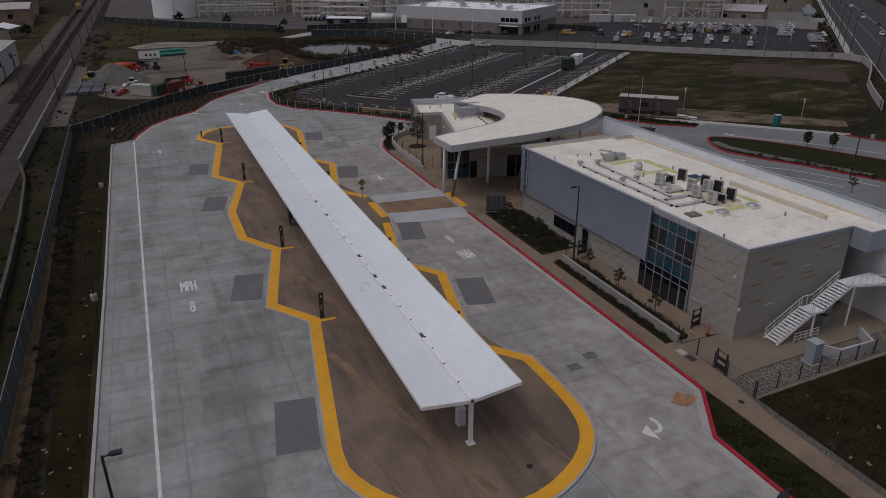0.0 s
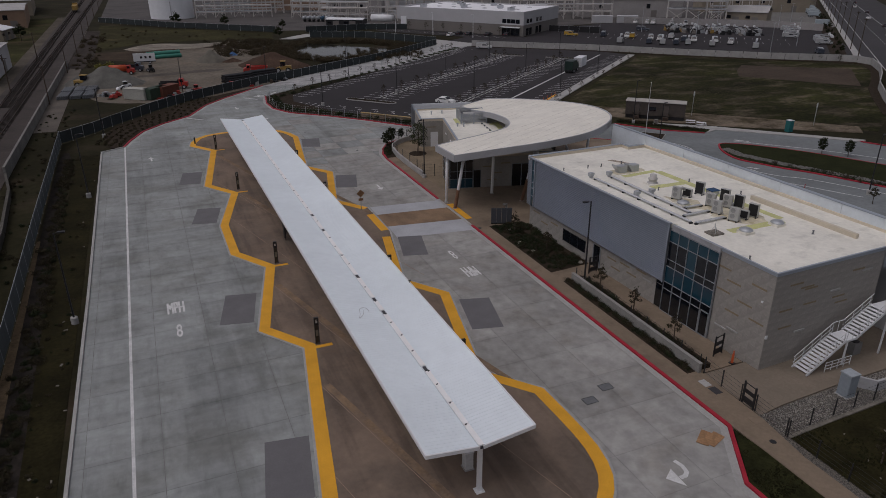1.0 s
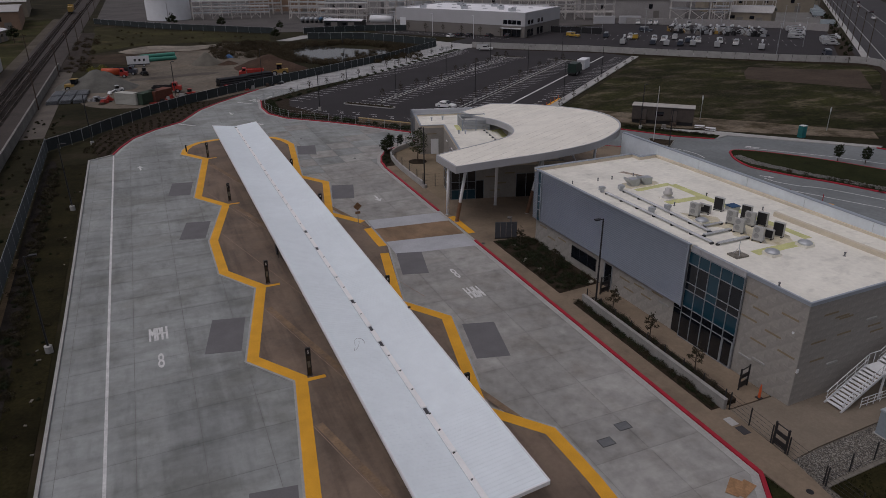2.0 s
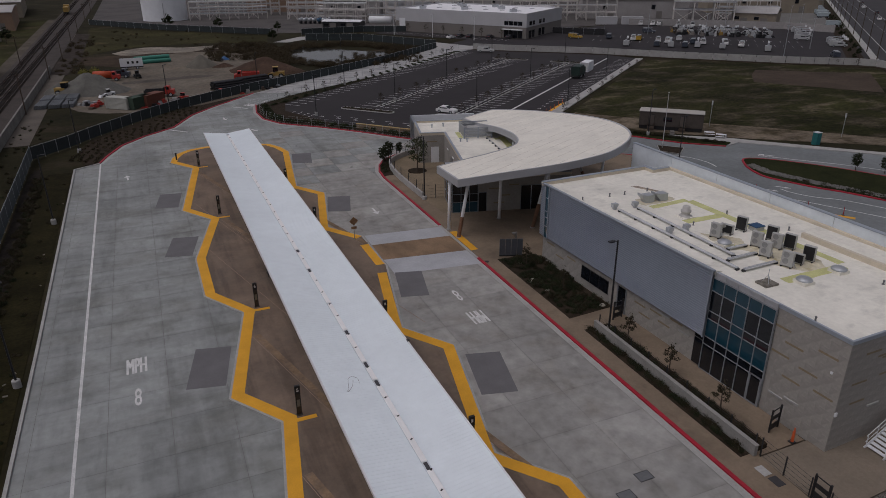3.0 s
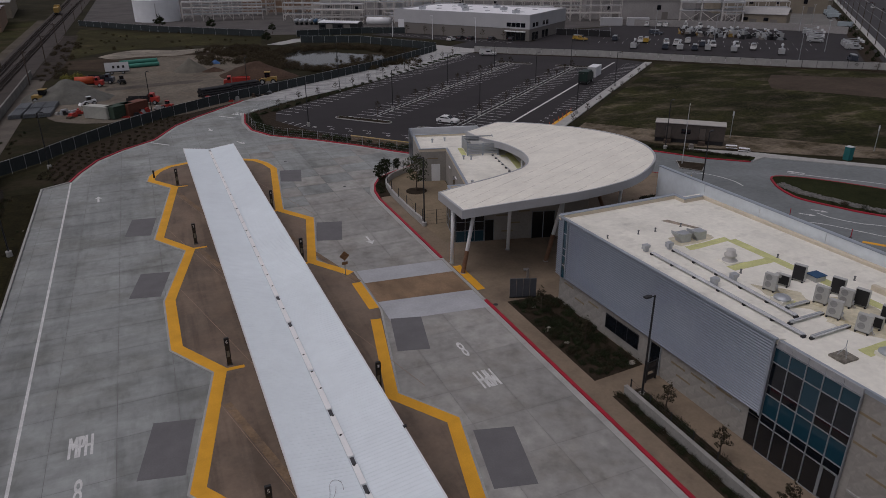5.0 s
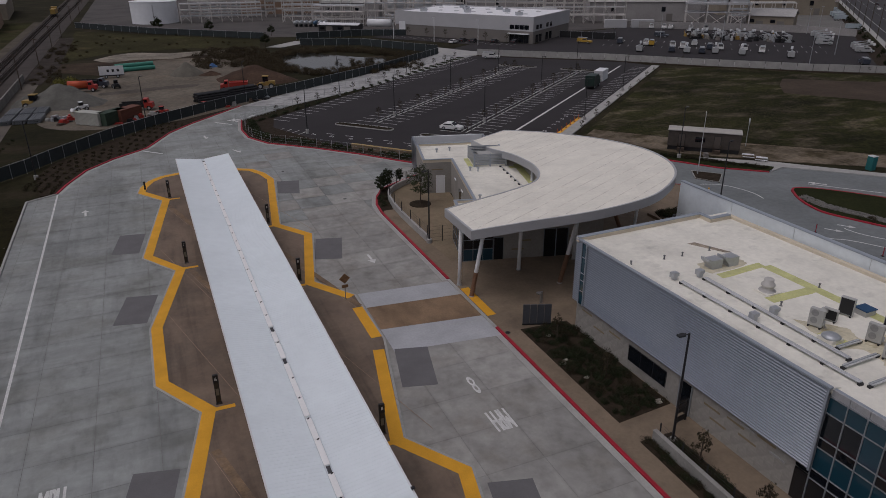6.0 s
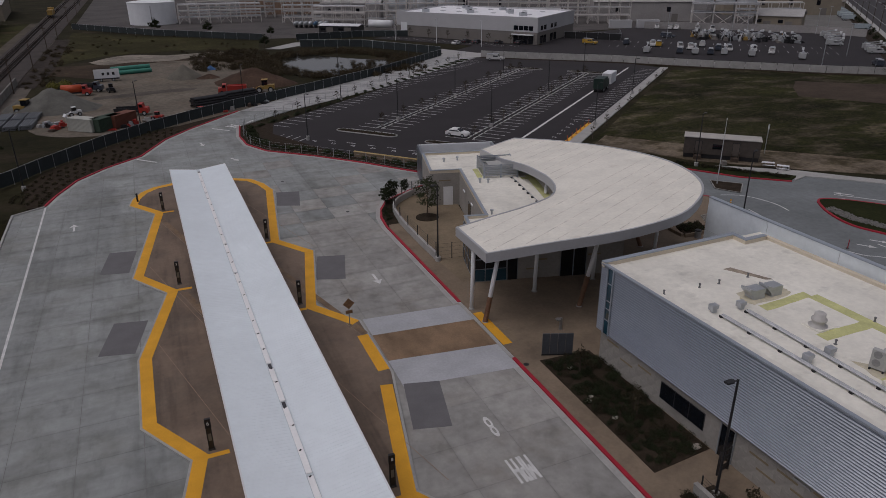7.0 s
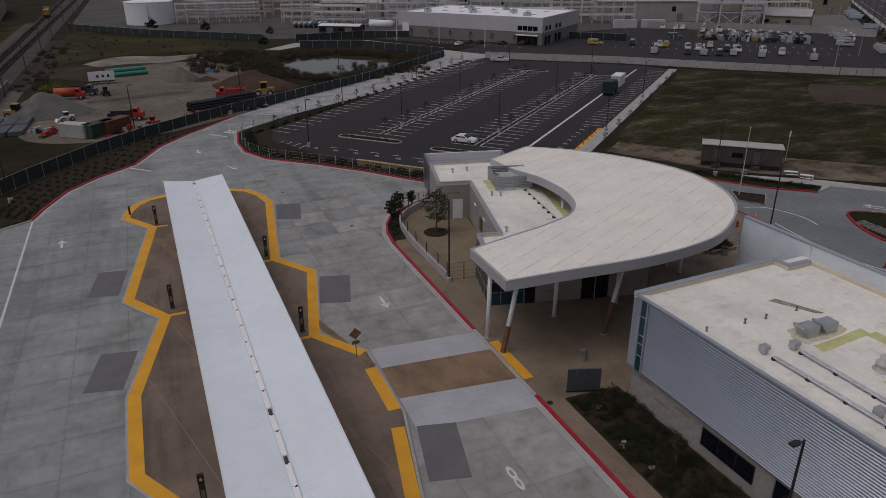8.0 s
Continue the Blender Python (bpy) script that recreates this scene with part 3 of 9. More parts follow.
def bay_post(x, y, digit="", h=2.55):
    t = thing("bay_post", "dark bronze bay marker post with a number panel", "bay post", "bay posts on the island", (x, y, 0.15))
    bronze = mat("bronze_panel", (0.05, 0.042, 0.034), 0.5, 0.2) if "bronze_panel" not in bpy.data.materials else bpy.data.materials["bronze_panel"]
    part("base", box(BM(), -0.24, 0.24, -0.16, 0.16, 0, 0.04), bronze, t)
    for s in (-1, 1):
        part("side_rail", box(BM(), s * 0.16 - 0.025, s * 0.16 + 0.025, -0.08, 0.08, 0.04, h - 0.7), DARK, t)
    part("info_panel", box(BM(), -0.14, 0.14, -0.05, 0.05, 0.1, h - 0.7), bronze, t)
    part("timetable", box(BM(), -0.11, 0.11, -0.06, -0.05, 0.75, 1.35), mat("olive_paper", (0.20, 0.19, 0.15), 0.6) if "olive_paper" not in bpy.data.materials else bpy.data.materials["olive_paper"], t)
    part("number_panel", box(BM(), -0.2, 0.2, -0.1, 0.1, h - 0.7, h), DARK, t)
    if digit:
        text_mesh("number", digit, 0.17, 0.3, WHITE_PAINT, pose(0, -0.104, h - 0.33, 90), t)
    else:
        part("number", box(BM(), -0.07, 0.07, -0.106, -0.1, h - 0.45, h - 0.2), WHITE_PAINT, t)
    return t


for x, y, dgt in ((-5.45, 21.5, "5"), (-5.6, 40.0, "6"), (-5.9, 68.3, "7"), (-6.4, 92.8, ""), (4.65, 58.8, ""), (4.6, 77.0, ""), (4.7, 31.6, ""), (4.7, 13.2, "")):
    bay_post(x, y, dgt)
bl = thing("bollard", "short dark bollard at the island's far corner", "bollard")
b = BM()
tube(b, (-9.5, 98.1, 0.15), (-9.5, 98.1, 1.25), 0.13, 0.12, 10)
part("body", b, DARK, bl)
b = BM()
lathe(b, [(0.16, 1.22), (0.16, 1.3), (0.05, 1.36)], (-9.5, 98.1, 0), 10)
part("cap", b, DARK, bl)
for x, y in ((-3.4, 46.6), (-2.9, 48.6), (-2.2, 29.5)):
    t = thing("map_kiosk", "dark framed route map board under the canopy", "map board", "map boards", (x, y, 0.15))
    b = BM()
    box(b, -0.08, 0.08, -0.6, 0.6, 0.4, 2.1)
    part("board", b, DARK, t)
    for s in (-0.5, 0.5):
        b = BM()
        box(b, -0.04, 0.04, s - 0.04, s + 0.04, 0, 0.42)
        part("leg", b, DARK, t)
sg = thing("warning_sign", "weathered orange diamond warning sign on a post", "road sign", at=(7.9, 52.6, 0.15))
b = BM()
box(b, -0.04, 0.04, -0.03, 0.03, 0, 2.7)
part("post", b, mat("galvanised_post", (0.3, 0.3, 0.3), 0.5, 0.5), sg)
b = BM()
prism(b, [(0, -0.55), (0.55, 0), (0, 0.55), (-0.55, 0)], 0, 0.02)
ob = part("diamond_panel", b, mat("faded_orange_sign", (0.21, 0.12, 0.06), 0.6, var=0.2, s1=3), sg)
ob.matrix_parent_inverse = Matrix.Identity(4)
ob.matrix_basis = pose(0, -0.04, 2.35, 90)
b = BM()
box(b, -0.32, 0.32, -0.05, -0.03, 1.35, 1.68)
part("plate", b, bpy.data.materials["faded_orange_sign"], sg)


# ---- lamps ----
def lamp(x, y, turn, h=9.0, z=0.0, base=0.6):
    t = thing("street_lamp", "tall black parking lot lamp on a concrete base", "street lamp", "black pole lamps", (x, y, z))
    b = BM()
    tube(b, (0, 0, base), (0, 0, h), 0.095, 0.07, 8)
    part("pole", b, DARK, t)
    if base > 0.2:
        b = BM()
        lathe(b, [(0.33, -0.1), (0.33, base - 0.05), (0.29, base)], n=14)
        part("base", b, KERB, t, "round pale concrete base")
    b = BM()
    bar(b, (0, 0, h - 0.08), (-0.4, 0, h - 0.02), 0.06)
    part("arm", b, DARK, t)
    b = BM()
    prism(b, [(-0.92, -0.16), (-0.44, -0.17), (-0.3, -0.05), (-0.3, 0.05), (-0.44, 0.17), (-0.92, 0.16)], h - 0.06, h + 0.06)
    part("head", b, DARK, t)
    t.rotation_euler = (0, 0, radians(turn))
    return t


for x, y, a in ((22.8, 22.5, 0), (-25.3, 34.3, 180), (-25.8, 73.6, 180), (-21.9, -3.8, 180), (6.9, -18.6, 20), (-24.8, 111.0, 180), (-8.2, 147.5, 230), (14.0, 160.5, 230), (41.5, 180.0, 230), (21.0, 62.9, 20)):
    lamp(x, y, a)

# ---- planting ----
def leaf_cloud(b, rng, centre, radius, count, size, flat=1.0):
    c = Vector(centre)
    for _ in range(count):
        d = Vector((rng.gauss(0, 1), rng.gauss(0, 1), rng.gauss(0, 1) * flat))
        d = d.normalized() * radius * (0.35 + 0.65 * rng.random() ** 0.5) * (0.75 + 0.5 * rng.random())
        d.z *= flat
        n = (d.normalized() + Vector((rng.uniform(-1, 1), rng.uniform(-1, 1), rng.uniform(-0.3, 1)))).normalized()
        u = n.orthogonal().normalized()
        v = n.cross(u)
        s = size * rng.uniform(0.6, 1.4)
        p0 = c + d
        b.faces.new([b.verts.new(p0 + u * (s * i) + v * (s * j)) for i, j in ((-1, 0), (0, -0.55), (1, 0), (0, 0.55))])


def tree(name, label, seed, h, spread, leaf, density=1.0, group="", size=0.13, oval=False):
    rng = random.Random(seed)
    t = thing(name, label, "tree", group)
    b = BM()
    tube(b, (0, 0, -0.1), (0.03 * h, 0.01 * h, h * 0.55), 0.028 * h ** 0.8, 0.016 * h ** 0.8, 8)
    tube(b, (0.03 * h, 0.01 * h, h * 0.55), (0.02 * h, -0.01 * h, h * 0.93), 0.016 * h ** 0.8, 0.006, 7)
    tips = [(Vector((0.02 * h, -0.01 * h, h * 0.95)), 0.3)]
    for k in range(26 if oval else 0):
        f = (k + 0.5) / 26
        a = k * 2.4 + rng.uniform(-0.4, 0.4)
        p = Vector((0.025 * h, 0, h * (0.26 + 0.62 * f)))
        ln = spread * (0.25 + 0.75 * math.sin(math.pi * (0.12 + 0.8 * f)) ** 0.8) * rng.uniform(0.7, 1.1)
        q = p + Vector((math.cos(a) * ln, math.sin(a) * ln, 0.25 * ln))
        tube(b, p, q, 0.008 * h ** 0.7, 0.004, 4)
        tips += [(q, 0.8), (p.lerp(q, 0.55), 0.7)]
    for k in range(0 if oval else 9):
        a = k * 2.4 + rng.uniform(-0.4, 0.4)
        z0 = h * (0.32 + 0.055 * k)
        ln = spread * (1.05 - 0.075 * k) * rng.uniform(0.75, 1.15)
        p = Vector((0.025 * h, 0, z0))
        q = p + Vector((math.cos(a) * ln, math.sin(a) * ln, ln * rng.uniform(0.25, 0.6)))
        tube(b, p, q, 0.014 * h ** 0.7, 0.005, 5)
        tips += [(q, 1.0), (p.lerp(q, 0.62) + Vector((0, 0, 0.12)), 0.8)]
    part("trunk", b, BARK, t)
    b = BM()
    for q, w in tips:
        leaf_cloud(b, rng, q, spread * 0.36 * (0.7 + 0.5 * rng.random()), int(46 * density * w), size, 0.75)
    part("crown", b, leaf, t)
    return t


def shrub(seed, r, leaf, count=120, size=0.09, label="low dark green shrub in the planting bed", group="bed shrubs"):
    rng = random.Random(seed)
    t = thing("shrub", label, "shrub", group)
    b = BM()
    for _ in range(4):
        leaf_cloud(b, rng, (rng.uniform(-0.4, 0.4) * r, rng.uniform(-0.4, 0.4) * r, r * rng.uniform(0.3, 0.6)), r * 0.7, count // 4, size, 0.8)
    part("leaves", b, leaf, t)
    b = BM()
    for _ in range(5):
        a = rng.uniform(0, 6.28)
        tube(b, (0, 0, -0.05), (math.cos(a) * r * 0.5, math.sin(a) * r * 0.5, r * 0.7), 0.015, 0.006, 4)
    part("woody_base", b, BARK, t)
    return t


AWAY = pose(0, 0, -500)


def stuff(name, label, category, sources, poses):
    """Many small copies of the sources' meshes joined into one object of kind stuff."""
    vs, fs, mats, mi, n = [], [], [], [], 0
    for m in poses:
        for o in sources[len(vs) % len(sources)].children:
            me = o.data
            co = np.empty(len(me.vertices) * 3)
            me.vertices.foreach_get("co", co)
            co = co.reshape(-1, 3) @ np.array(m.to_3x3()).T + np.array(m.translation)
            if me.materials[0] not in mats:
                mats.append(me.materials[0])
            k = mats.index(me.materials[0])
            fs += [[i + n for i in p.vertices] for p in me.polygons]
            mi += [k] * len(me.polygons)
            n += len(co)
            vs.append(co)
    me = bpy.data.meshes.new(name)
    me.from_pydata(np.concatenate(vs).tolist(), [], fs)
    for m in mats:
        me.materials.append(m)
    me.polygons.foreach_set("material_index", mi)
    return tagged(new(name, me), label, category, kind="stuff")


def gone(*obs):
    for o in obs:
        for c in list(o.children_recursive):
            bpy.data.objects.remove(c)
        bpy.data.objects.remove(o)


def posed(x, y, z, s, turn=None):
    return pose(x, y, z, 0, 0, rng.uniform(0, 360) if turn is None else turn) @ Matrix.Diagonal((s, s, s, 1))
# ---- sidewalk, planters and walls before the building ----
b = BM()
prism(b, [(19.28, 53), (19.28, -1.5), (19.35, -4), (19.35, -40), (21.1, -40), (21.3, -6), (21.95, -2), (22.2, 4.6), (26.4, 4.6), (26.4, 40), (43, 40), (43, 46), (52, 50), (62.0, 57.5), (64.1, 62), (64.1, 67.5), (58, 73), (50, 72), (40, 57), (22.4, 57), (21.5, 64), (20.95, 64), (20.95, 76), (19.6, 76), (19.28, 74)], -0.3, 0.1)
tagged(part("sidewalk", b, TAN_WALK), "tan concrete sidewalk and forecourt", "sidewalk", kind="structure")
tagged(part("flush_kerb", box(BM(), 18.96, 19.3, 41.9, 53.0, -0.2, 0.05), KERB), "flush pale kerb at the crosswalk", "kerb", kind="structure")
b = BM()
prism(b, [(19.3, 50.3), (20.2, 50.3), (20.2, 44.1), (19.3, 44.1)], 0.1, 0.112)
tagged(part("kerb_ramp_strip", b, YELLOW), "yellow tactile strip at the foot of the crosswalk", "tactile strip", kind="structure")
b = BM()
prism(b, [(20.9, 40.6), (25.6, 40.3), (25.9, 26.3), (20.9, 25.9)], -0.1, 0.14)
tagged(part("planting_bed", b, MULCH), "dark mulch bed packed with low shrubs", "planting bed", kind="structure")
shr = [shrub(s, r, m, 300, 0.05) for s, r, m in ((1, 0.55, LEAF), (2, 0.45, LEAF), (3, 0.6, LEAF_DRY), (4, 0.5, LEAF))]
for o in shr:
    o.matrix_world = AWAY
rng = random.Random(12)


def scatter(n, test, z, scale=(0.7, 1.25), kinds=shr, joined=""):
    k = 0
    if joined:
        stuff("low_shrubs", joined, "shrubs", kinds, [posed(*test(), z, rng.uniform(*scale)) for _ in range(n)])
        return
    while k < n:
        x, y = test()
        s = rng.uniform(*scale)
        copy_thing(rng.choice(kinds), pose(x, y, z, 0, 0, rng.uniform(0, 360)) @ Matrix.Diagonal((s, s, s, 1)))
        k += 1


scatter(235, lambda: (rng.uniform(21.2, 25.5), rng.uniform(26.3, 40.3)), 0.14, (0.6, 0.95))
low = thing("retaining_wall", "low grey concrete planter wall along the sidewalk", "wall")
b = BM()
box(b, 21.8, 22.08, 4.7, 23.4, 0, 0.95)
part("wall_body", b, mat("planter_concrete", (0.27, 0.262, 0.245), 0.9, var=0.18, s1=0.5), low)
b = BM()
box(b, 21.77, 22.11, 4.67, 23.43, 0.95, 1.0)
part("coping", b, bpy.data.materials["planter_concrete"], low)
b = BM()
prism(b, [(20.95, 23.6), (21.78, 23.6), (21.78, 5.0), (20.95, 5.0)], -0.1, 0.13)
tagged(part("verge_bed", b, MULCH), "narrow mulch bed at the foot of the planter wall", "planting bed", kind="structure")
scatter(80, lambda: (rng.uniform(21.25, 21.55), rng.uniform(5.2, 23.4)), 0.13, (0.55, 0.85), joined="row of small dark shrubs at the planter's foot")
b = BM()
box(b, 22.12, 23.3, 5.0, 23.2, 0, 0.5)
tagged(part("raised_bed", b, MULCH), "raised mulch bed behind the planter wall", "planting bed", kind="structure")
scatter(75, lambda: (rng.uniform(22.3, 23.1), rng.uniform(5.3, 22.9)), 0.5, (0.5, 0.8), joined="small dark shrubs in the raised bed")
yt = tree("young_tree", "thin young tree with sparse brownish leaves in the raised bed", 5, 2.7, 0.62, LEAF_DRY, 0.5, "young trees by the building", 0.08)
yt.matrix_world = pose(22.9, 20.0, 0.5)
for x, y, a, z in ((22.9, 14.6, 40, 0.5), (22.9, 9.0, 100, 0.5), (22.9, 37.6, 150, 0.14), (23.5, 31.2, 220, 0.14), (25.6, -8.4, 10, 0.0)):
    copy_thing(yt, pose(x, y, z, 0, 0, a))


def wire_fence(name, label, pts, h=1.5, step=2.4, z=0.1, wires=5, group=""):
    t = thing(name, label, "fence", group)
    pts = [Vector((*q, z)) for q in pts]
    for a, c in zip(pts, pts[1:]):
        ln = (c - a).length
        n = max(1, round(ln / step))
        for k in range(n + (c == pts[-1])):
            p = a.lerp(c, k / n)
            b = BM()
            box(b, p.x - 0.035, p.x + 0.035, p.y - 0.035, p.y + 0.035, z - 0.1, z + h)
            part("post", b, DARK, t)
        for w in range(wires):
            zz = 0.12 + (h - 0.2) * w / (wires - 1)
            part("wire", bar(BM(), a + Vector((0, 0, zz)), c + Vector((0, 0, zz)), 0.014), DARK, t)
    return t


wire_fence("wire_fence", "black post and wire fence on the planter wall", [(22.25, 23.2), (22.25, 5.1)], 1.1, 2.3, 0.5)
wire_fence("wire_fence", "black post and wire fence round the stair yard", [(22.3, 4.6), (22.1, 0.55)], 1.5, 2.0, 0.1)
wire_fence("wire_fence", "black post and wire fence round the stair yard", [(22.15, -0.85), (22.0, -3.8), (27.1, -3.5), (36.0, -3.25), (44, -3.2)], 1.5, 2.2, 0.05)
wire_fence("wire_fence", "black post and wire fence beside the sidewalk", [(21.95, -4.0), (21.95, -40)], 1.5, 2.4, 0.05)


def gate(at, turn):
    t = thing("steel_gate", "black steel gate with a solid middle panel", "gate", "black gates", at)
    for s in (-0.55, 0.55):
        b = BM()
        box(b, s - 0.05, s + 0.05, -0.05, 0.05, 0, 1.9)
        part("post", b, DARK, t)
    b = BM()
    for zz in (0.15, 1.75):
        box(b, -0.5, 0.5, -0.025, 0.025, zz, zz + 0.06)
    for s in (-0.47, 0.47):
        box(b, s - 0.03, s + 0.03, -0.025, 0.025, 0.15, 1.8)
    part("frame", b, DARK, t)
    b = BM()
    box(b, -0.45, 0.45, -0.015, 0.015, 0.25, 0.65)
    box(b, -0.45, 0.45, -0.015, 0.015, 0.95, 1.3)
    part("panel", b, DARK, t)
    t.rotation_euler = (0, 0, radians(turn))


gate((22.12, -0.15, 0.1), 88)
gate((25.3, 6.3, 0.1), 12)
gate((25.0, 24.2, 0.1), 10)

# ---- the station building ----
bld = thing("station_building", "two-storey stone and corrugated metal station building", "building")
XS, XM, YS, YN, XE = 26.15, 25.7, 3.15, 39.0, 42.95
bld.matrix_world = pose(26.0, 21.0, 0, 0, 0, 1.5) @ pose(-26.0, -21.0, 0)
b = BM()
box(b, XS, 38.8, YS, YN, 0, 8.5)
core = part("wall", b, STONE, bld, "pale limestone wall")
b = BM()
prism(b, [(XS, YS), (38.9, YS), (38.9, 1.4), (XE, 1.4), (XE, YN), (XS, YN)], 8.5, 8.7)
part("roof", b, ROOF_WHITE, bld, "cream membrane flat roof with stains")
b = BM()
prism(b, [(38.9, 1.4), (XE, 1.4), (XE, YN), (38.9, YN)], 6.9, 8.5)
part("overhang", b, FASCIA, bld, "grey panelled overhang")
b = BM()
box(b, 41.5, XE - 0.76, -8, YN, 0, 6.9)
part("recessed_wall", b, GREY_WALL, bld)
# cap flashing
b = BM()
box(b, XS - 0.06, 38.9, YS - 0.06, YS + 0.12, 8.52, 8.80)
box(b, XS - 0.06, XS + 0.12, YS + 0.12, 14.6, 8.52, 8.80)
box(b, 38.84, 39.02, 1.34, YS - 0.06, 6.88, 8.80)
box(b, 39.02, XE, 1.34, 1.5, 6.88, 8.80)
part("cap_flashing", b, METAL_CAP, bld)
# north parapet with a notch
b = BM()
band(b, [(XM, YN + 0.2), (39.6, YN + 0.2), (39.6, YN - 1.2), (41.7, YN - 1.2)], 0, -0.35, 8.68, 9.06)
par = part("parapet", b, ROOF_TAN, bld, "tan membrane parapet")
b = BM()
band(b, [(XM, YN + 0.2), (39.6, YN + 0.2), (39.6, YN - 1.2), (41.7, YN - 1.2)], 0.05, -0.4, 9.06, 9.12)
part("coping", b, METAL_CAP, par)
b = BM()
box(b, XE - 1.2, XE - 0.8, 1.5, YN - 1.0, 8.68, 8.95)
part("parapet", b, ROOF_TAN, bld)
b = BM()
box(b, 38.1, 38.45, 5.5, 17.0, 8.68, 9.12)
part("parapet", b, ROOF_TAN, bld)
# east screen wall
ew = thing("screen_wall", "long white panelled screen wall behind the building", "wall")
SCREEN_WHITE = mat("blue_white_wall_panel", (0.66, 0.715, 0.75), 0.6, var=0.07, s1=0.3, s2=2)
part("core", box(BM(), XE - 0.7, XE - 0.4, -18, 45.86, 0, 9.88), GREY_WALL, ew)
for k in range(9):
    for z0, z1 in ((0.0, 3.27), (3.33, 6.57), (6.63, 9.9)):
        part("panel", box(BM(), XE - 0.75, XE - 0.35, -18 + k * 7.1, -18 + k * 7.1 + 7.04, z0, z1), SCREEN_WHITE, ew)
b = BM()
box(b, XE - 0.8, XE - 0.3, -18, 45.9, 9.9, 9.97)
part("coping", b, METAL_CAP, ew)
# corrugated upper storey
b = BM()
nr = 29
z0, z1 = 3.05, 8.86
prof = []
for k in range(nr):
    za = z0 + (z1 - z0) * k / nr
    dz = (z1 - z0) / nr
    prof += [(XM + 0.086, za), (XM + 0.078, za + dz * 0.05), (XM + 0.004, za + dz * 0.6), (XM, za + dz * 0.64), (XM + 0.004, za + dz * 0.67), (XM + 0.078, za + dz * 0.97)]
prof += [(XM + 0.086, z1), (XM + 0.42, z1), (XM + 0.42, z0)]
for ya, yb in ((14.75, 37.6), (38.4, YN + 0.2)):
    va = [b.verts.new((x, ya, z)) for x, z in prof]
    vb = [b.verts.new((x, yb, z)) for x, z in prof]
    b.faces.new(va)
    b.faces.new(vb[::-1])
    for k in range(len(prof)):
        j = (k + 1) % len(prof)
        b.faces.new((va[k], vb[k], vb[j], va[j]))
part("end_panel", box(BM(), XM + 0.422, XS - 0.005, 14.75, 14.85, z0 + 0.15, 8.72), METAL_CAP, bld)
part("soffit", box(BM(), XM + 0.422, XS - 0.005, 14.75, YN + 0.2, z0, z0 + 0.15), METAL_CAP, bld)
part("corrugated_cladding", b, METAL, bld, "grey horizontally corrugated metal cladding")
b = BM()
box(b, XM - 0.03, XM + 0.26, 14.6, YN + 0.22, z1, z1 + 0.13)
box(b, XM - 0.03, XM + 0.05, 14.62, 14.75, z0, z1)
box(b, XM - 0.03, XM + 0.05, 37.6, 37.72, z0, z1)
box(b, XM - 0.03, XM + 0.05, 38.3, 38.4, z0, z1)
part("trim", b, METAL_CAP, bld, "blue-grey metal trim")
part("roof_edge", prism(BM(), [(XM + 0.26, 14.6), (XS + 0.5, 14.6), (XS + 0.5, YN - 0.15), (XM + 0.26, YN - 0.15)], 8.5, lambda x, y: 8.93 - (x - XM - 0.26) * 0.25), ROOF_WHITE, bld, "cream membrane turned up at the roof edge")
b = BM()
box(b, XM + 0.06, XM + 0.42, 37.72, 38.3, z0, z1)
sw = part("strip_window", b, GLASS_TEAL, bld, "narrow strip window at the corner")
b = BM()
for zz in (4.3, 5.3, 6.0, 7.5):
    box(b, XM + 0.02, XM + 0.07, 37.72, 38.3, zz, zz + 0.06)
part("mullion", b, METAL_CAP, sw)

# curtain wall: five bays, six rows
XG = 25.98
cw = part("curtain_wall", box(BM(), XG + 0.1, XS + 0.01, 8.76, 14.7, 0.05, 8.3), DARK, bld, "tall teal and dark glass curtain wall")
ys = [8.76 + 5.94 * k / 5 for k in range(6)]
zs = [0.1, 2.45, 3.15, 4.75, 5.45, 7.2, 8.3]
for i in range(5):
    for j in range(6):
        if i == 0 and j == 0:
            continue
        teal = (j == 5) or (j == 2) or (j in (3, 4) and i in (2,))
        b = BM()
        box(b, XG, XG + 0.06, ys[i] + 0.03, ys[i + 1] - 0.03, zs[j] + 0.03, zs[j + 1] - 0.03)
        part("pane", b, GLASS_TEAL if teal else GLASS_DARK, cw)
b = BM()
for y in ys:
    box(b, XG - 0.06, XG + 0.1, y - 0.035, y + 0.035, 0.05, 8.3)
for zz in zs:
    box(b, XG - 0.05, XG + 0.1, 8.76, 14.7, zz - 0.035, zz + 0.035)
part("mullions", b, mat("aluminium_mullion", (0.30, 0.32, 0.34), 0.4, 0.4), cw)
b = BM()
for k in range(5):
    box(b, XG + 0.02, XS, ys[k] + 0.02, ys[k + 1] - 0.02, 8.34, 8.79)
    for i in range(6):
        y = ys[k] + 0.1 + i * 0.19
        box(b, XG, XG + 0.02, y, y + 0.1, 8.36, 8.77)
part("spandrel", b, FASCIA, cw)
b = BM()
box(b, XG, XG + 0.06, ys[0] + 0.16, ys[1] - 0.16, 0.2, 2.4)
dr = part("glass_door", b, GLASS_DARK, cw)
b = BM()
for q in ((ys[0] + 0.04, ys[0] + 0.16, 0.15, 2.52), (ys[1] - 0.16, ys[1] - 0.04, 0.15, 2.52), (ys[0] + 0.04, ys[1] - 0.04, 2.4, 2.52)):
    box(b, XG - 0.05, XG + 0.08, *q)
part("door_frame", b, bpy.data.materials["aluminium_mullion"], dr)
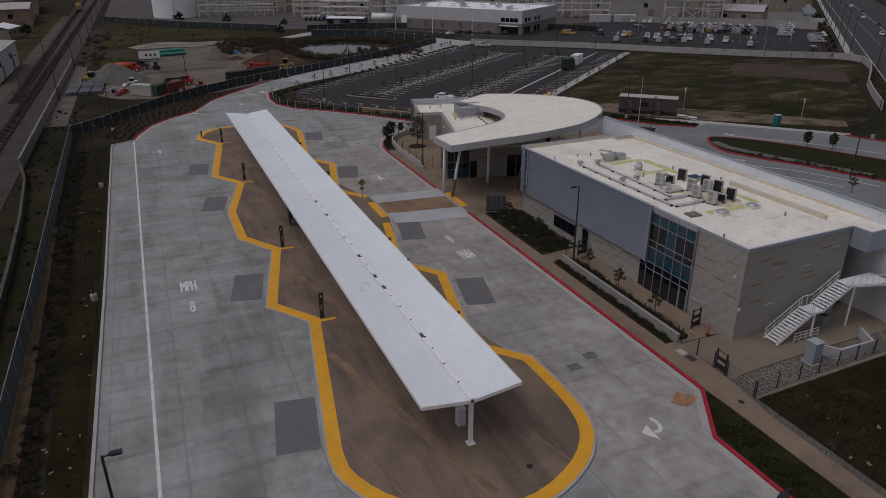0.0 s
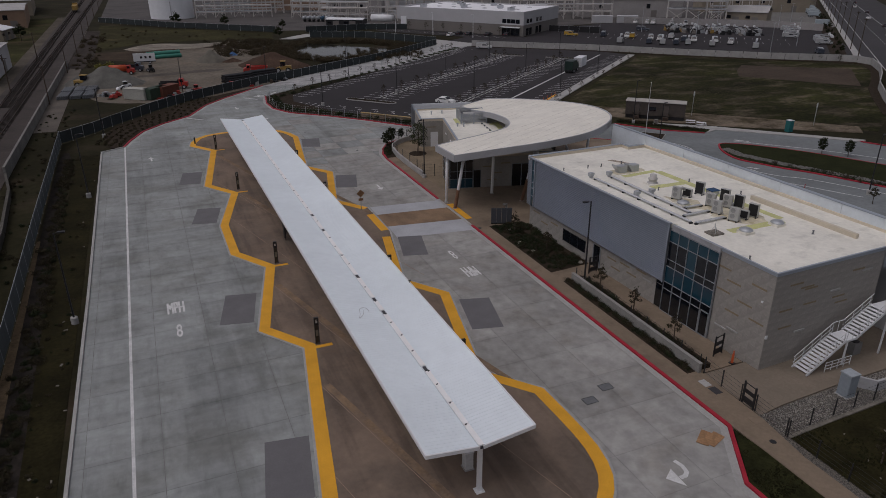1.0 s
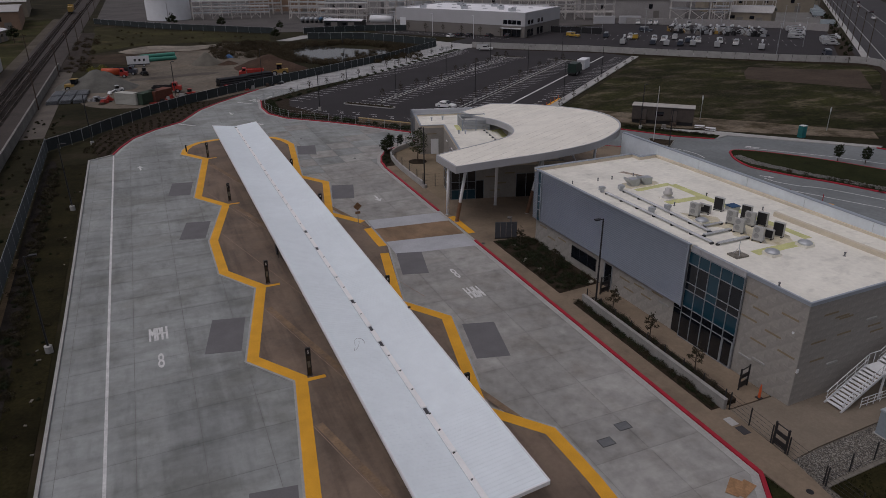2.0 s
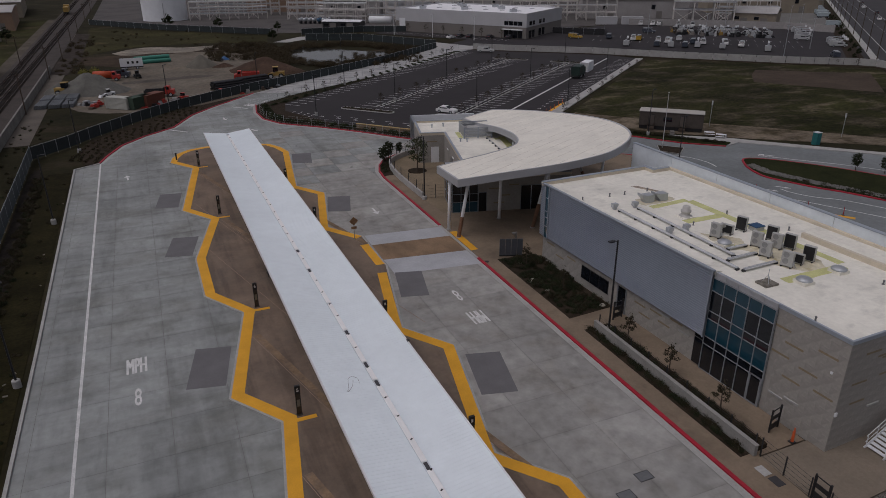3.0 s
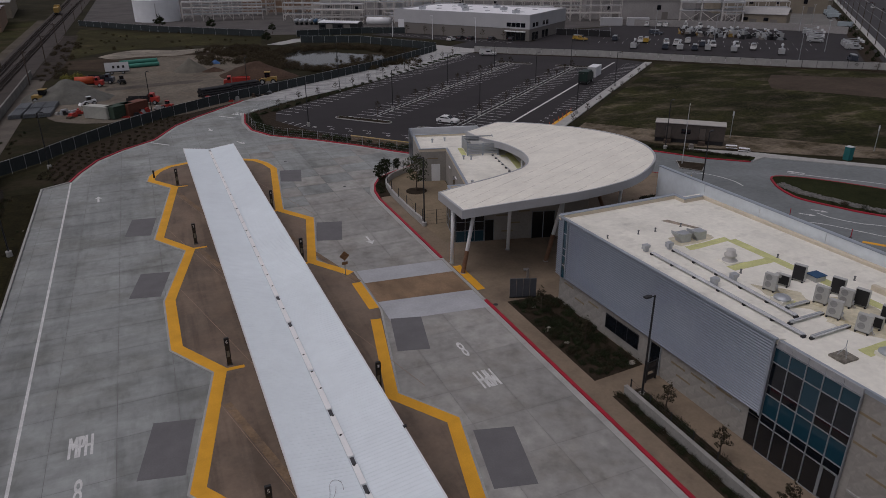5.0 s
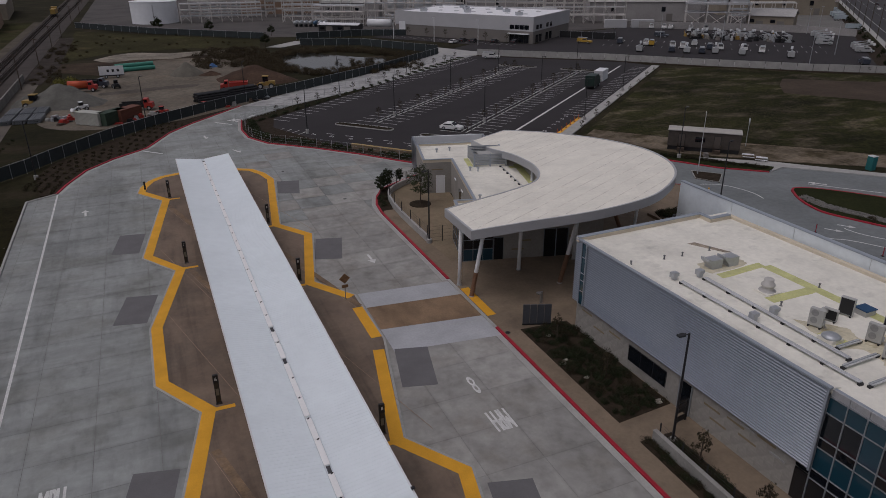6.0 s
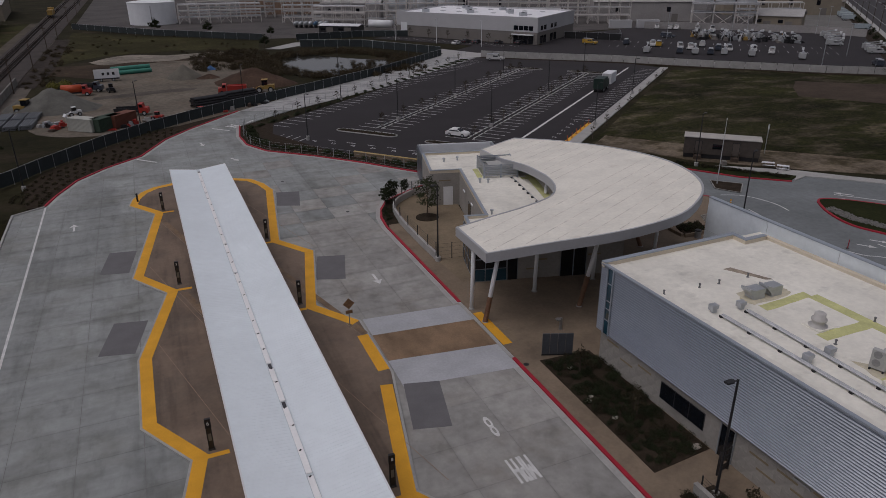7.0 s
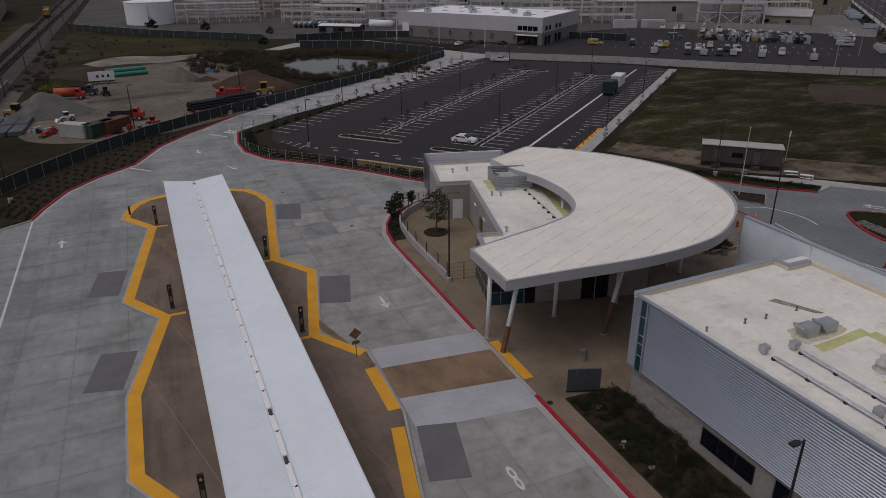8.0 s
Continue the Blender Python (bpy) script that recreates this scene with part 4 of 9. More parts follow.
for i in range(2):
    b = BM()
    box(b, XG + 0.05, XG + 0.1, 14.75 + i * 0.0 + 0.02, 15.7, 0.2 if i == 0 else 2.6, 2.5 if i == 0 else 3.1)
    part("pane", b, GLASS_DARK, cw)
# ground floor openings
b = BM()
box(b, XS - 0.05, XS + 0.02, 27.2, 31.6, 0.95, 2.35)
wb = part("window", b, DARK, bld, "dark ribbon window")
for k in range(3):
    b = BM()
    box(b, XS - 0.07, XS - 0.045, 27.25 + k * 1.46, 27.25 + k * 1.46 + 1.36, 1.0, 2.3)
    part("pane", b, GLASS_DARK, wb)
b = BM()
box(b, XS - 0.03, XS + 0.02, 24.6, 25.7, 0.1, 2.6)
dr = part("door", b, GLASS_DARK, bld, "dark glass side door")
b = BM()
box(b, XS - 0.09, XS, 24.5, 24.6, 0.1, 2.7)
box(b, XS - 0.09, XS, 25.7, 25.8, 0.1, 2.7)
part("door_frame", b, bpy.data.materials["aluminium_mullion"], dr)
# tan bars, wall lights and other fixings on the stone
rng = random.Random(7)
for k, (y, z) in enumerate(((8.2, 7.2), (7.0, 6.3), (7.9, 5.2), (5.6, 5.0), (6.7, 3.7), (4.5, 7.0), (4.2, 4.0), (20.5, 2.3), (19.4, 1.7), (22.6, 2.1), (18.0, 2.6), (33.5, 2.2), (35.6, 1.6), (37.4, 2.4), (21.9, 1.3))):
    b = BM()
    box(b, XS - 0.022, XS + 0.01, y - 0.75, y + 0.75, z - 0.08, z + 0.08)
    part("inset_bar", b, STONE_BAR, bld)
for k, (x, z) in enumerate(((28.6, 7.4), (30.4, 6.7), (27.9, 5.2), (30.6, 5.3), (28.2, 3.6), (35.8, 7.3), (34.0, 5.2), (34.5, 4.6), (29.9, 6.9))):
    b = BM()
    box(b, x - 0.75, x + 0.75, YS - 0.022, YS + 0.01, z - 0.08, z + 0.08)
    part("inset_bar", b, STONE_BAR, bld)
for k, (x, z) in enumerate(((36.9, 7.1), (33.4, 5.9), (30.0, 2.9))):
    b = BM()
    box(b, x - 0.6, x + 0.6, YS - 0.1, YS, z - 0.07, z + 0.07)
    part("wall_light", b, KERB, bld, "pale linear wall light")
for k, (y, z) in enumerate(((19.5, 2.6), (17.0, 2.1), (6.3, 2.2), (7.6, 1.9))):
    b = BM()
    box(b, XS - 0.1, XS, y - 0.6, y + 0.6, z - 0.07, z + 0.07)
    part("wall_light", b, KERB, bld, "pale linear wall light")
for q in ((XS - 0.12, XS, 3.9, 4.05, 5.9, 6.05), (XS, XS + 0.2, YS - 0.1, YS, 3.0, 3.3)):
    b = BM()
    box(b, *q)
    part("camera", b, STEEL_WHITE, bld, "small white security camera")

# outside stair
st = thing("outside_stair", "white steel outside stair with railings and a landing", "stair")
SY0, SY1 = 0.95, 2.35
def flight(x0, zz, n, tread=0.285, rise=0.182):
    for k in range(n):
        b = BM()
        box(b, x0 + k * tread, x0 + k * tread + 0.3, SY0 + 0.04, SY1 - 0.04, zz + (k + 1) * rise - 0.05, zz + (k + 1) * rise)
        part("tread", b, STEEL_WHITE, st)
    for y in (SY0, SY1):
        b = BM()
        bar(b, (x0 - 0.15, y, zz + 0.0), (x0 + n * tread, y, zz + n * rise), 0.05, 0.24)
        part("stringer", b, STEEL_WHITE, st)
        b = BM()
        for up in (0.5, 0.98):
            bar(b, (x0 - 0.15, y, zz + up), (x0 + n * tread, y, zz + n * rise + up), 0.045 if up > 0.9 else 0.03)
        for k in range(0, n + 1, 3):
            bar(b, (x0 + k * tread, y, zz + k * rise), (x0 + k * tread, y, zz + k * rise + 0.98), 0.04)
        part("railing", b, STEEL_WHITE, st)
    return x0 + n * tread, zz + n * rise


xa, za = flight(29.6, 0.1, 13)
b = BM()
box(b, xa, xa + 1.3, SY0, SY1, za - 0.16, za)
part("landing", b, STEEL_WHITE, st)
b = BM()
for y in (SY0, SY1):
    bar(b, (xa, y, za + 0.98), (xa + 1.3, y, za + 0.98), 0.05)
    for k in range(3):
        bar(b, (xa + 0.65 * k, y, za), (xa + 0.65 * k, y, za + 0.98), 0.04)
part("railing", b, STEEL_WHITE, st)
xb, zb = flight(xa + 1.3, za, 10)
b = BM()
prism(b, [(xb, SY0), (41.5, SY0 - 1.2), (41.5, SY1), (xb, SY1)], zb - 0.14, zb)
part("landing", b, STEEL_WHITE, st)
b = BM()
bar(b, (xb, SY0, zb + 0.98), (41.5, SY0 - 1.2, zb + 0.98), 0.05)
bar(b, (xb, SY0, zb + 0.1), (41.5, SY0 - 1.2, zb + 0.1), 0.05)
for k in range(8):
    q = Vector((xb, SY0, zb)).lerp(Vector((41.5, SY0 - 1.2, zb)), k / 7)
    bar(b, q, q + Vector((0, 0, 0.98)), 0.04)
part("railing", b, STEEL_WHITE, st)
for x in (xa + 0.3, xb + 0.5):
    b = BM()
    bar(b, (x, SY0 + 0.1, 0.05), (x, SY0 + 0.1, (za if x < xb else zb) - 0.15), 0.12)
    part("column", b, STEEL_WHITE, st)
b = BM()
for zz in (0.35, 0.65, 0.95):
    bar(b, (31.3, SY0 - 0.15, zz), (34.2, SY0 - 0.15, zz), 0.04)
for k in range(5):
    bar(b, (31.3 + 0.72 * k, SY0 - 0.15, 0.05), (31.3 + 0.72 * k, SY0 - 0.15, 1.0), 0.04)
part("guard_rail", b, STEEL_WHITE, st)

# stair yard
b = BM()
prism(b, [(22.2, 4.5), (22.1, -1.4), (24.7, -1.1), (30.9, -0.85), (37.5, -0.8), (44, -1), (44, 4.5), (26.6, 4.5)], -0.2, 0.09)
tagged(part("yard_paving", b, mat("yard_tan_concrete", (0.195, 0.16, 0.122), 0.9, var=0.15, s1=0.3)), "tan concrete yard at the foot of the stair", "paving", kind="structure")
b = BM()
prism(b, [(22.1, -1.45), (21.3, -4.0), (21.2, -40), (21.95, -40), (22.05, -3.9), (27.1, -3.7), (36, -3.5), (44, -3.4), (44, -1.1), (37.5, -0.85), (30.9, -0.9), (24.7, -1.15)], -0.2, 0.05)
tagged(part("gravel_strip", b, GRAVEL_BED), "strip of loose grey gravel along the fence", "gravel", kind="structure")
uc = thing("utility_cabinet", "pale blue-grey utility cabinet on the gravel strip", "cabinet")
b = BM()
box(b, 29.7, 30.6, -2.5, -1.6, 0.12, 2.0)
part("body", b, mat("pale_blue_enamel", (0.27, 0.31, 0.34), 0.5), uc)
b = BM()
prism(b, [(29.65, -2.55), (30.65, -2.55), (30.65, -1.55), (29.65, -1.55)], 2.0, 2.1)
part("top", b, mat("dull_blue_lid", (0.36, 0.40, 0.43), 0.5), uc)
b = BM()
box(b, 29.6, 30.7, -2.6, -1.5, 0.0, 0.12)
part("plinth", b, KERB, uc)
b = BM()
band(b, [(31.9, -1.5), (32.7, -2.6), (36.4, -2.7), (37.5, -0.7)], 0.1, -0.1, 0, 1.0)
tagged(part("yard_wall", b, mat("dull_white_wall", (0.40, 0.405, 0.41), 0.8, var=0.12, s1=0.5)), "low white wall bending round the yard", "wall")
ac = thing("ground_condenser", "dark condenser unit under the stair landing", "air conditioner")
b = BM()
box(b, 35.6, 36.5, 1.6, 2.4, 0.1, 1.2)
part("body", b, mat("grey_enamel", (0.2, 0.2, 0.2), 0.5), ac)
b = BM()
lathe(b, [(0.35, 1.2), (0.35, 1.24)], (36.05, 2.0, 0), 14)
part("fan_grille", b, DARK, ac)
cone = thing("traffic_delineator", "orange traffic delineator with a black foot by the wall", "traffic cone")
b = BM()
lathe(b, [(0.11, 0.08), (0.09, 0.9), (0.05, 1.05), (0.05, 1.2)], (25.4, 4.75, 0.1), 10)
part("body", b, mat("orange_plastic", (0.55, 0.10, 0.03), 0.5), cone)
b = BM()
box(b, 25.2, 25.6, 4.55, 4.95, 0.1, 0.17)
part("foot", b, DARK, cone)
for x, y in ((21.3, 3.4), (21.35, 2.3), (21.3, -1.7)):
    b = BM()
    box(b, x - 0.33, x + 0.33, y - 0.45, y + 0.45, 0.05, 0.115)
    tagged(part("utility_box_lid", b, KERB if y > 3 else OLD_ASPHALT if y > 0 else TAN_WALK), "pale concrete utility box lid in the sidewalk" if y > 3 else "dull weathered utility box lid in the sidewalk", "utility lid", "sidewalk lids")
b = BM()
prism(b, [(15.98, -6.5), (19.2, -1.8), (19.34, -4.0), (19.34, -40), (15.98, -40)], -0.2, 0.06)
tagged(part("verge", b, mat("dark_verge_grass", (0.021, 0.022, 0.008), 1.0, var=0.5, s1=0.5, s2=5, bump=0.7, other=(0.043, 0.040, 0.023), amount=0.28, spec=0.1)), "dark grass verge between red kerb and sidewalk", "verge", kind="structure")

tagged(part("side_lawn", prism(BM(), [(22.3, -4.1), (36, -3.75), (70, -3.6), (70, -60), (21.97, -60), (21.97, -4.1)], -0.2, 0.0), mat("patchy_side_lawn", (0.021, 0.0185, 0.007), 1.0, var=0.5, s1=0.22, s2=4, bump=0.7, other=(0.052, 0.044, 0.026), amount=0.3, spec=0.1)), "patchy dark lawn outside the stair yard fence", "lawn", kind="structure")
tagged(part("fence_edging", band(BM(), [(22.05, -4.0), (27.1, -3.8), (36.0, -3.55), (44, -3.45)], -0.16, 0.12, -0.2, 0.07), mat("dull_edging_concrete", (0.17, 0.155, 0.13), 0.95, var=0.3, s1=1.0)), "low concrete edging under the yard fence", "edging", kind="structure")
prng = random.Random(41)
for x, y, a, s in ((27.5, -10.1, 35, 1.0), (22.7, -11.6, 10, 0.7), (23.3, -12.5, 70, 0.9), (25.0, -7.9, 20, 0.4), (26.6, -7.8, 50, 0.3), (29.0, -6.2, 80, 0.4), (26.0, -5.3, 15, 0.35), (24.2, -9.4, 55, 0.3)):
    b = BM()
    box(b, -0.3, 0.3, -0.16, 0.16, 0, 0.05)
    ob = part("litter", b, mat("dusty_scrap", (0.20, 0.18, 0.15), 0.9, var=0.2) if "dusty_scrap" not in bpy.data.materials else bpy.data.materials["dusty_scrap"])
    ob.matrix_world = pose(x, y, 0.0, 0, 0, a) @ Matrix.Diagonal((s * 0.7, s * 0.7, 1, 1))
    tagged(ob, "pale scrap lying in the dark lawn", "litter", "scraps on the lawn")


def pebbles(name, label, count, spot, z, r0, r1, mats):
    """Loose stones joined into one mesh, each a squashed octahedron with its own turn."""
    vs, fs, mi = [], [], []
    for k in range(count):
        x, y = spot()
        r, a, n = prng.uniform(r0, r1), prng.uniform(0, 3.14), len(vs)
        ca, sa, f = math.cos(a) * r, math.sin(a) * r, prng.uniform(0.6, 0.9)
        vs += [(x + ca, y + sa, z), (x - sa * f, y + ca * f, z + r * 0.1), (x - ca, y - sa, z), (x + sa * f, y - ca * f, z - r * 0.1), (x + ca * 0.2, y + sa * 0.2, z + r * 0.6), (x, y, z - r * 0.5)]
        fs += [(n + i, n + (i + 1) % 4, n + 4) for i in range(4)] + [(n + (i + 1) % 4, n + i, n + 5) for i in range(4)]
        mi += [prng.randrange(len(mats))] * 8
    me = bpy.data.meshes.new(name)
    me.from_pydata(vs, [], fs)
    for m in mats:
        me.materials.append(m)
    me.polygons.foreach_set("material_index", mi)
    return tagged(new(name, me), label, "gravel", kind="stuff")


STONES = [mat("pale_pebble", (0.27, 0.255, 0.225), 0.9, var=0.2), mat("grey_pebble", (0.15, 0.14, 0.125), 0.9, var=0.2), mat("dark_pebble", (0.075, 0.07, 0.062), 0.9, var=0.2)]


def yard_spot():
    x = prng.uniform(21.9, 40)
    return x, prng.uniform(-3.75 + 0.02 * (x - 22), -1.35 + 0.03 * (x - 22))


pebbles("loose_pebbles", "loose mixed grey pebbles along the yard fence", 9000, yard_spot, 0.06, 0.035, 0.085, STONES)
pebbles("strip_pebbles", "loose dark pebbles beside the sidewalk", 2200, lambda: (prng.uniform(21.3, 21.93), prng.uniform(-22, -4)), 0.06, 0.03, 0.07, STONES[1:])
grass_bm = BM()
for k in range(5200):
    if k % 3:
        x, y = prng.uniform(22.1, 36), prng.uniform(-16, -4.2)
    else:
        x = prng.uniform(16.3, 19.2)
        y = prng.uniform(-16, -6.6 + (x - 15.98) * 1.35)
    if noise.noise(Vector((x * 0.5, y * 0.5, 3))) < -0.08:
        continue
    r, a = prng.uniform(0.05, 0.16), prng.uniform(0, 3.14)
    u, v = Vector((math.cos(a), math.sin(a), 0)) * r, Vector((-math.sin(a), math.cos(a), 0)) * r * 0.6
    q = Vector((x, y, 0.0 if x > 20 else 0.05))
    tip = grass_bm.verts.new(q + Vector((prng.uniform(-0.05, 0.05), prng.uniform(-0.05, 0.05), prng.uniform(0.06, 0.18))))
    ring = [grass_bm.verts.new(q + w) for w in (u, v, -u, -v)]
    for i in range(4):
        grass_bm.faces.new((ring[i], ring[(i + 1) % 4], tip))
tagged(part("grass_tufts", grass_bm, mat("dark_grass_tufts", (0.020, 0.020, 0.008), 1.0, var=0.5, s1=0.8, s2=6, spec=0.1)), "dark grass tufts on lawn and verge", "grass", kind="stuff")

# ---- on the roof ----
ZR = 8.3
before_roof = set(scene.objects)
UNIT = mat("ivory_condenser_casing", (0.43, 0.43, 0.41), 0.5, var=0.1)
GALV = mat("galvanised_duct", (0.46, 0.48, 0.50), 0.42, 0.5, var=0.1)


def condenser(x, y, turn, h=1.35, small=False, dark=False):
    t = thing("rooftop_condenser", "ivory twin-fan condenser unit on roof sleepers" if not dark else "condenser unit showing its black coil side", "air conditioner", "rooftop condensers", (x, y, ZR))
    hh = 0.85 if small else h
    b = BM()
    box(b, -0.5, 0.5, -0.19, 0.19, 0.12, hh + 0.12)
    part("casing", b, UNIT, t)
    b = BM()
    box(b, -0.46, 0.46, 0.19, 0.2, 0.17, hh + 0.07)
    part("coil", b, DARK, t)
    for z in ((0.5,) if small else (0.45, 1.05)):
        b = BM()
        lathe(b, [(0.26, 0.0), (0.26, 0.02), (0.23, 0.025)], n=16)
        g = part("fan_grille", b, mat("grey_grille", (0.27, 0.27, 0.265), 0.6) if "grey_grille" not in bpy.data.materials else bpy.data.materials["grey_grille"], t)
        g.matrix_basis = pose(-0.12, -0.19, z + 0.12, 90)
    for s in (-0.4, 0.4):
        b = BM()
        box(b, s - 0.06, s + 0.06, -0.3, 0.3, -0.01, 0.12)
        part("sleeper", b, DARK, t)
    if not dark:
        part("valve_box", box(BM(), 0.5, 0.6, -0.1, 0.12, 0.3, 0.62), GALV, t)
        for s in (0.02, 0.1):
            part("refrigerant_line", tube(BM(), (0.56, s, 0.32), (0.7 + s, s, 0.06), 0.025, n=6), bpy.data.materials["dull_copper_line"] if "dull_copper_line" in bpy.data.materials else mat("dull_copper_line", (0.34, 0.33, 0.31), 0.6), t)
    t.matrix_basis = pose(x, y, ZR, 0, 0, turn) @ Matrix.Diagonal((0.92, 0.92, 0.9, 1))


for x, y, a, sm, dk in ((32.7, 21.4, -70, 0, 0), (34.3, 21.6, 110, 1, 1), (36.0, 21.7, 110, 0, 1), (34.4, 18.4, -70, 0, 0), (36.7, 18.9, 110, 0, 1), (33.4, 16.5, -70, 0, 0), (35.6, 17.4, -70, 0, 0),
                        (36.6, 16.9, 110, 0, 1), (33.4, 14.3, -70, 0, 0), (34.7, 14.4, 110, 1, 1), (35.9, 14.4, 110, 0, 1)):
    condenser(x, y, a, small=bool(sm), dark=bool(dk))


def duct_run(pts, label="galvanised pipe tray on roof blocks"):
    t = thing("pipe_tray", label, "pipe tray", "rooftop pipe trays")
    for a, c in zip(pts, pts[1:]):
        b = BM()
        d = Vector(c) - Vector(a)
        side = Vector((-d.y, d.x)).normalized()
        for s in (-0.1, 0.07):
            p0, p1 = Vector(a) + side * s, Vector(c) + side * s
            part("insulated_line", tube(BM(), (*p0, ZR + 0.22), (*p1, ZR + 0.22), 0.05 if s < 0 else 0.036, n=8), mat("silver_pipe_jacket", (0.72, 0.73, 0.74), 0.35, 0.4, var=0.1) if "silver_pipe_jacket" not in bpy.data.materials else bpy.data.materials["silver_pipe_jacket"], t)
        p0, p1 = Vector((*a, ZR + 0.17)), Vector((*c, ZR + 0.17))
        part("tray", bar(b, p0, p1, 0.25, 0.03), GALV, t)
        for s in (-0.13, 0.13):
            off = Vector((*(side * s), 0.03))
            part("tray_rail", bar(BM(), p0 + off, p1 + off, 0.025, 0.09), GALV, t)
        n = max(1, int(d.length / 2.3))
        for k in range(n + 1):
            q = Vector(a) + d * (k / n if n else 0)
            b = BM()
            box(b, q.x - 0.16, q.x + 0.16, q.y - 0.1, q.y + 0.1, ZR - 0.01, ZR + 0.16)
            part("block", b, DARK, t)


duct_run([(28.95, 30.2), (29.3, 15.4)])
duct_run([(31.05, 30.0), (31.0, 17.5)])
duct_run([(31.5, 18.7), (33.5, 18.7)])
duct_run([(29.9, 17.0), (33.0, 17.1)])
duct_run([(29.6, 15.0), (33.1, 15.1)])
for x, y in ((28.95, 31.0), (31.1, 30.6), (29.6, 23.7), (31.5, 23.7)):
    t = thing("gooseneck_hood", "galvanised gooseneck hood over a roof penetration", "roof vent", "gooseneck hoods", (x, y, ZR))
    b = BM()
    box(b, -0.2, 0.2, -0.2, 0.2, -0.01, 0.5)
    part("neck", b, GALV, t)
    b = BM()
    prism(b, [(-0.4, -0.3), (0.3, -0.3), (0.3, 0.3), (-0.4, 0.3)], lambda x, y: 0.45 - 0.2 * (x < 0), 0.75)
    part("hood", b, GALV, t)
    t.scale = (0.78, 0.78, 0.8)
for x, y in ((33.4, 31.6), (35.0, 31.5)):
    t = thing("exhaust_hood", "winged galvanised exhaust hood on a kerb", "roof vent", "exhaust hoods", (x, y, ZR))
    b = BM()
    box(b, -0.5, 0.5, -0.45, 0.45, -0.01, 0.75)
    part("casing", b, GALV, t)
    b = BM()
    prism(b, [(-1.0, -0.45), (-0.5, -0.45), (-0.5, 0.45), (-1.0, 0.45)], lambda x, y: 0.75 if x < -0.7 else 0.2, lambda x, y: 0.95 if x < -0.7 else 0.75)
    part("wing", b, GALV, t)
t = thing("mushroom_vent", "pale round mushroom exhaust vent", "roof vent", at=(33.9, 26.6, ZR))
b = BM()
lathe(b, [(0.62, 0), (0.62, 0.12), (0.4, 0.14), (0.4, 0.45), (0.5, 0.5), (0.5, 0.62), (0.36, 0.68), (0.36, 1.0), (0.3, 1.05)], n=20)
smooth(part("casing", b, mat("chalky_grey_enamel", (0.50, 0.485, 0.46), 0.7, var=0.1), t))
b = BM()
box(b, -0.7, 0.7, -0.7, 0.7, -0.01, 0.1)
part("kerb", b, ROOF_WHITE, t)
for x, y in ((32.1, 19.7), (32.2, 11.6), (36.3, 11.9)):
    t = thing("skylight_dome", "grey domed roof vent on a white kerb", "roof vent", "domed vents", (x, y, ZR))
    b = BM()
    lathe(b, [(0.6, 0.25), (0.6, 0.33), (0.45, 0.45), (0.2, 0.52), (0.02, 0.53)], n=20)
    smooth(part("dome", b, GALV, t))
    b = BM()
    box(b, -0.55, 0.55, -0.55, 0.55, -0.01, 0.25)
    part("kerb", b, ROOF_WHITE, t)
t = thing("roof_mast", "small tripod mast on a ballasted base", "mast", at=(29.5, 12.6, ZR))
b = BM()
box(b, -0.65, 0.65, -0.55, 0.55, -0.01, 0.14)
part("ballast", b, mat("grey_ballast", (0.17, 0.155, 0.13), 0.95, var=0.4, s1=4), t)
b = BM()
for a in (0, 2.1, 4.2):
    tube(b, (0.35 * math.cos(a), 0.35 * math.sin(a), 0.14), (0, 0, 0.75), 0.02, n=5)
tube(b, (0, 0, 0.7), (0, 0, 1.25), 0.025, n=6)
part("tripod", b, GALV, t)
t = thing("gooseneck_pipe", "fat pale gooseneck pipe beside the condensers", "pipe", at=(33.2, 21.6, ZR))
goose = [(0, 0, -0.01), (0, 0, 0.7), (0.12, 0.02, 0.92), (0.35, 0.05, 1.02), (0.58, 0.08, 0.94), (0.7, 0.1, 0.72)]
b = BM()
for q0, q1 in zip(goose, goose[1:]):
    tube(b, q0, q1, 0.15, 0.15, 12)
part("pipe", b, UNIT, t)
part("flange", lathe(BM(), [(0.26, -0.01), (0.26, 0.05), (0.16, 0.07)], n=14), GALV, t)
t = thing("tarp_covered_box", "low white box with a blue cover on the roof", "roof box", at=(37.4, 21.3, ZR))
b = BM()
box(b, -0.5, 0.5, -0.45, 0.45, -0.01, 0.4)
part("box", b, UNIT, t)
b = BM()
box(b, -0.55, 0.55, -0.5, 0.5, 0.4, 0.46)
part("cover", b, mat("blue_cover", (0.02, 0.07, 0.16), 0.6), t)
for x, y in ((27.6, 34.6), (30.8, 34.4), (32.6, 34.3), (35.5, 34.3), (28.0, 7.0), (38.0, 25.5), (40.0, 20.0), (33.0, 24.5), (37.5, 9.0)):
    b = BM()
    lathe(b, [(0.14, -0.01), (0.06, 0.06), (0.06, 0.26), (0.09, 0.27), (0.09, 0.34), (0.05, 0.36)], (x, y, ZR), 8)
    tagged(part("vent_pipe", b, mat("dull_lead_pipe", (0.16, 0.16, 0.16), 0.6) if "dull_lead_pipe" not in bpy.data.materials else bpy.data.materials["dull_lead_pipe"]), "short galvanised vent pipe on the roof", "vent pipe", "roof vent pipes")
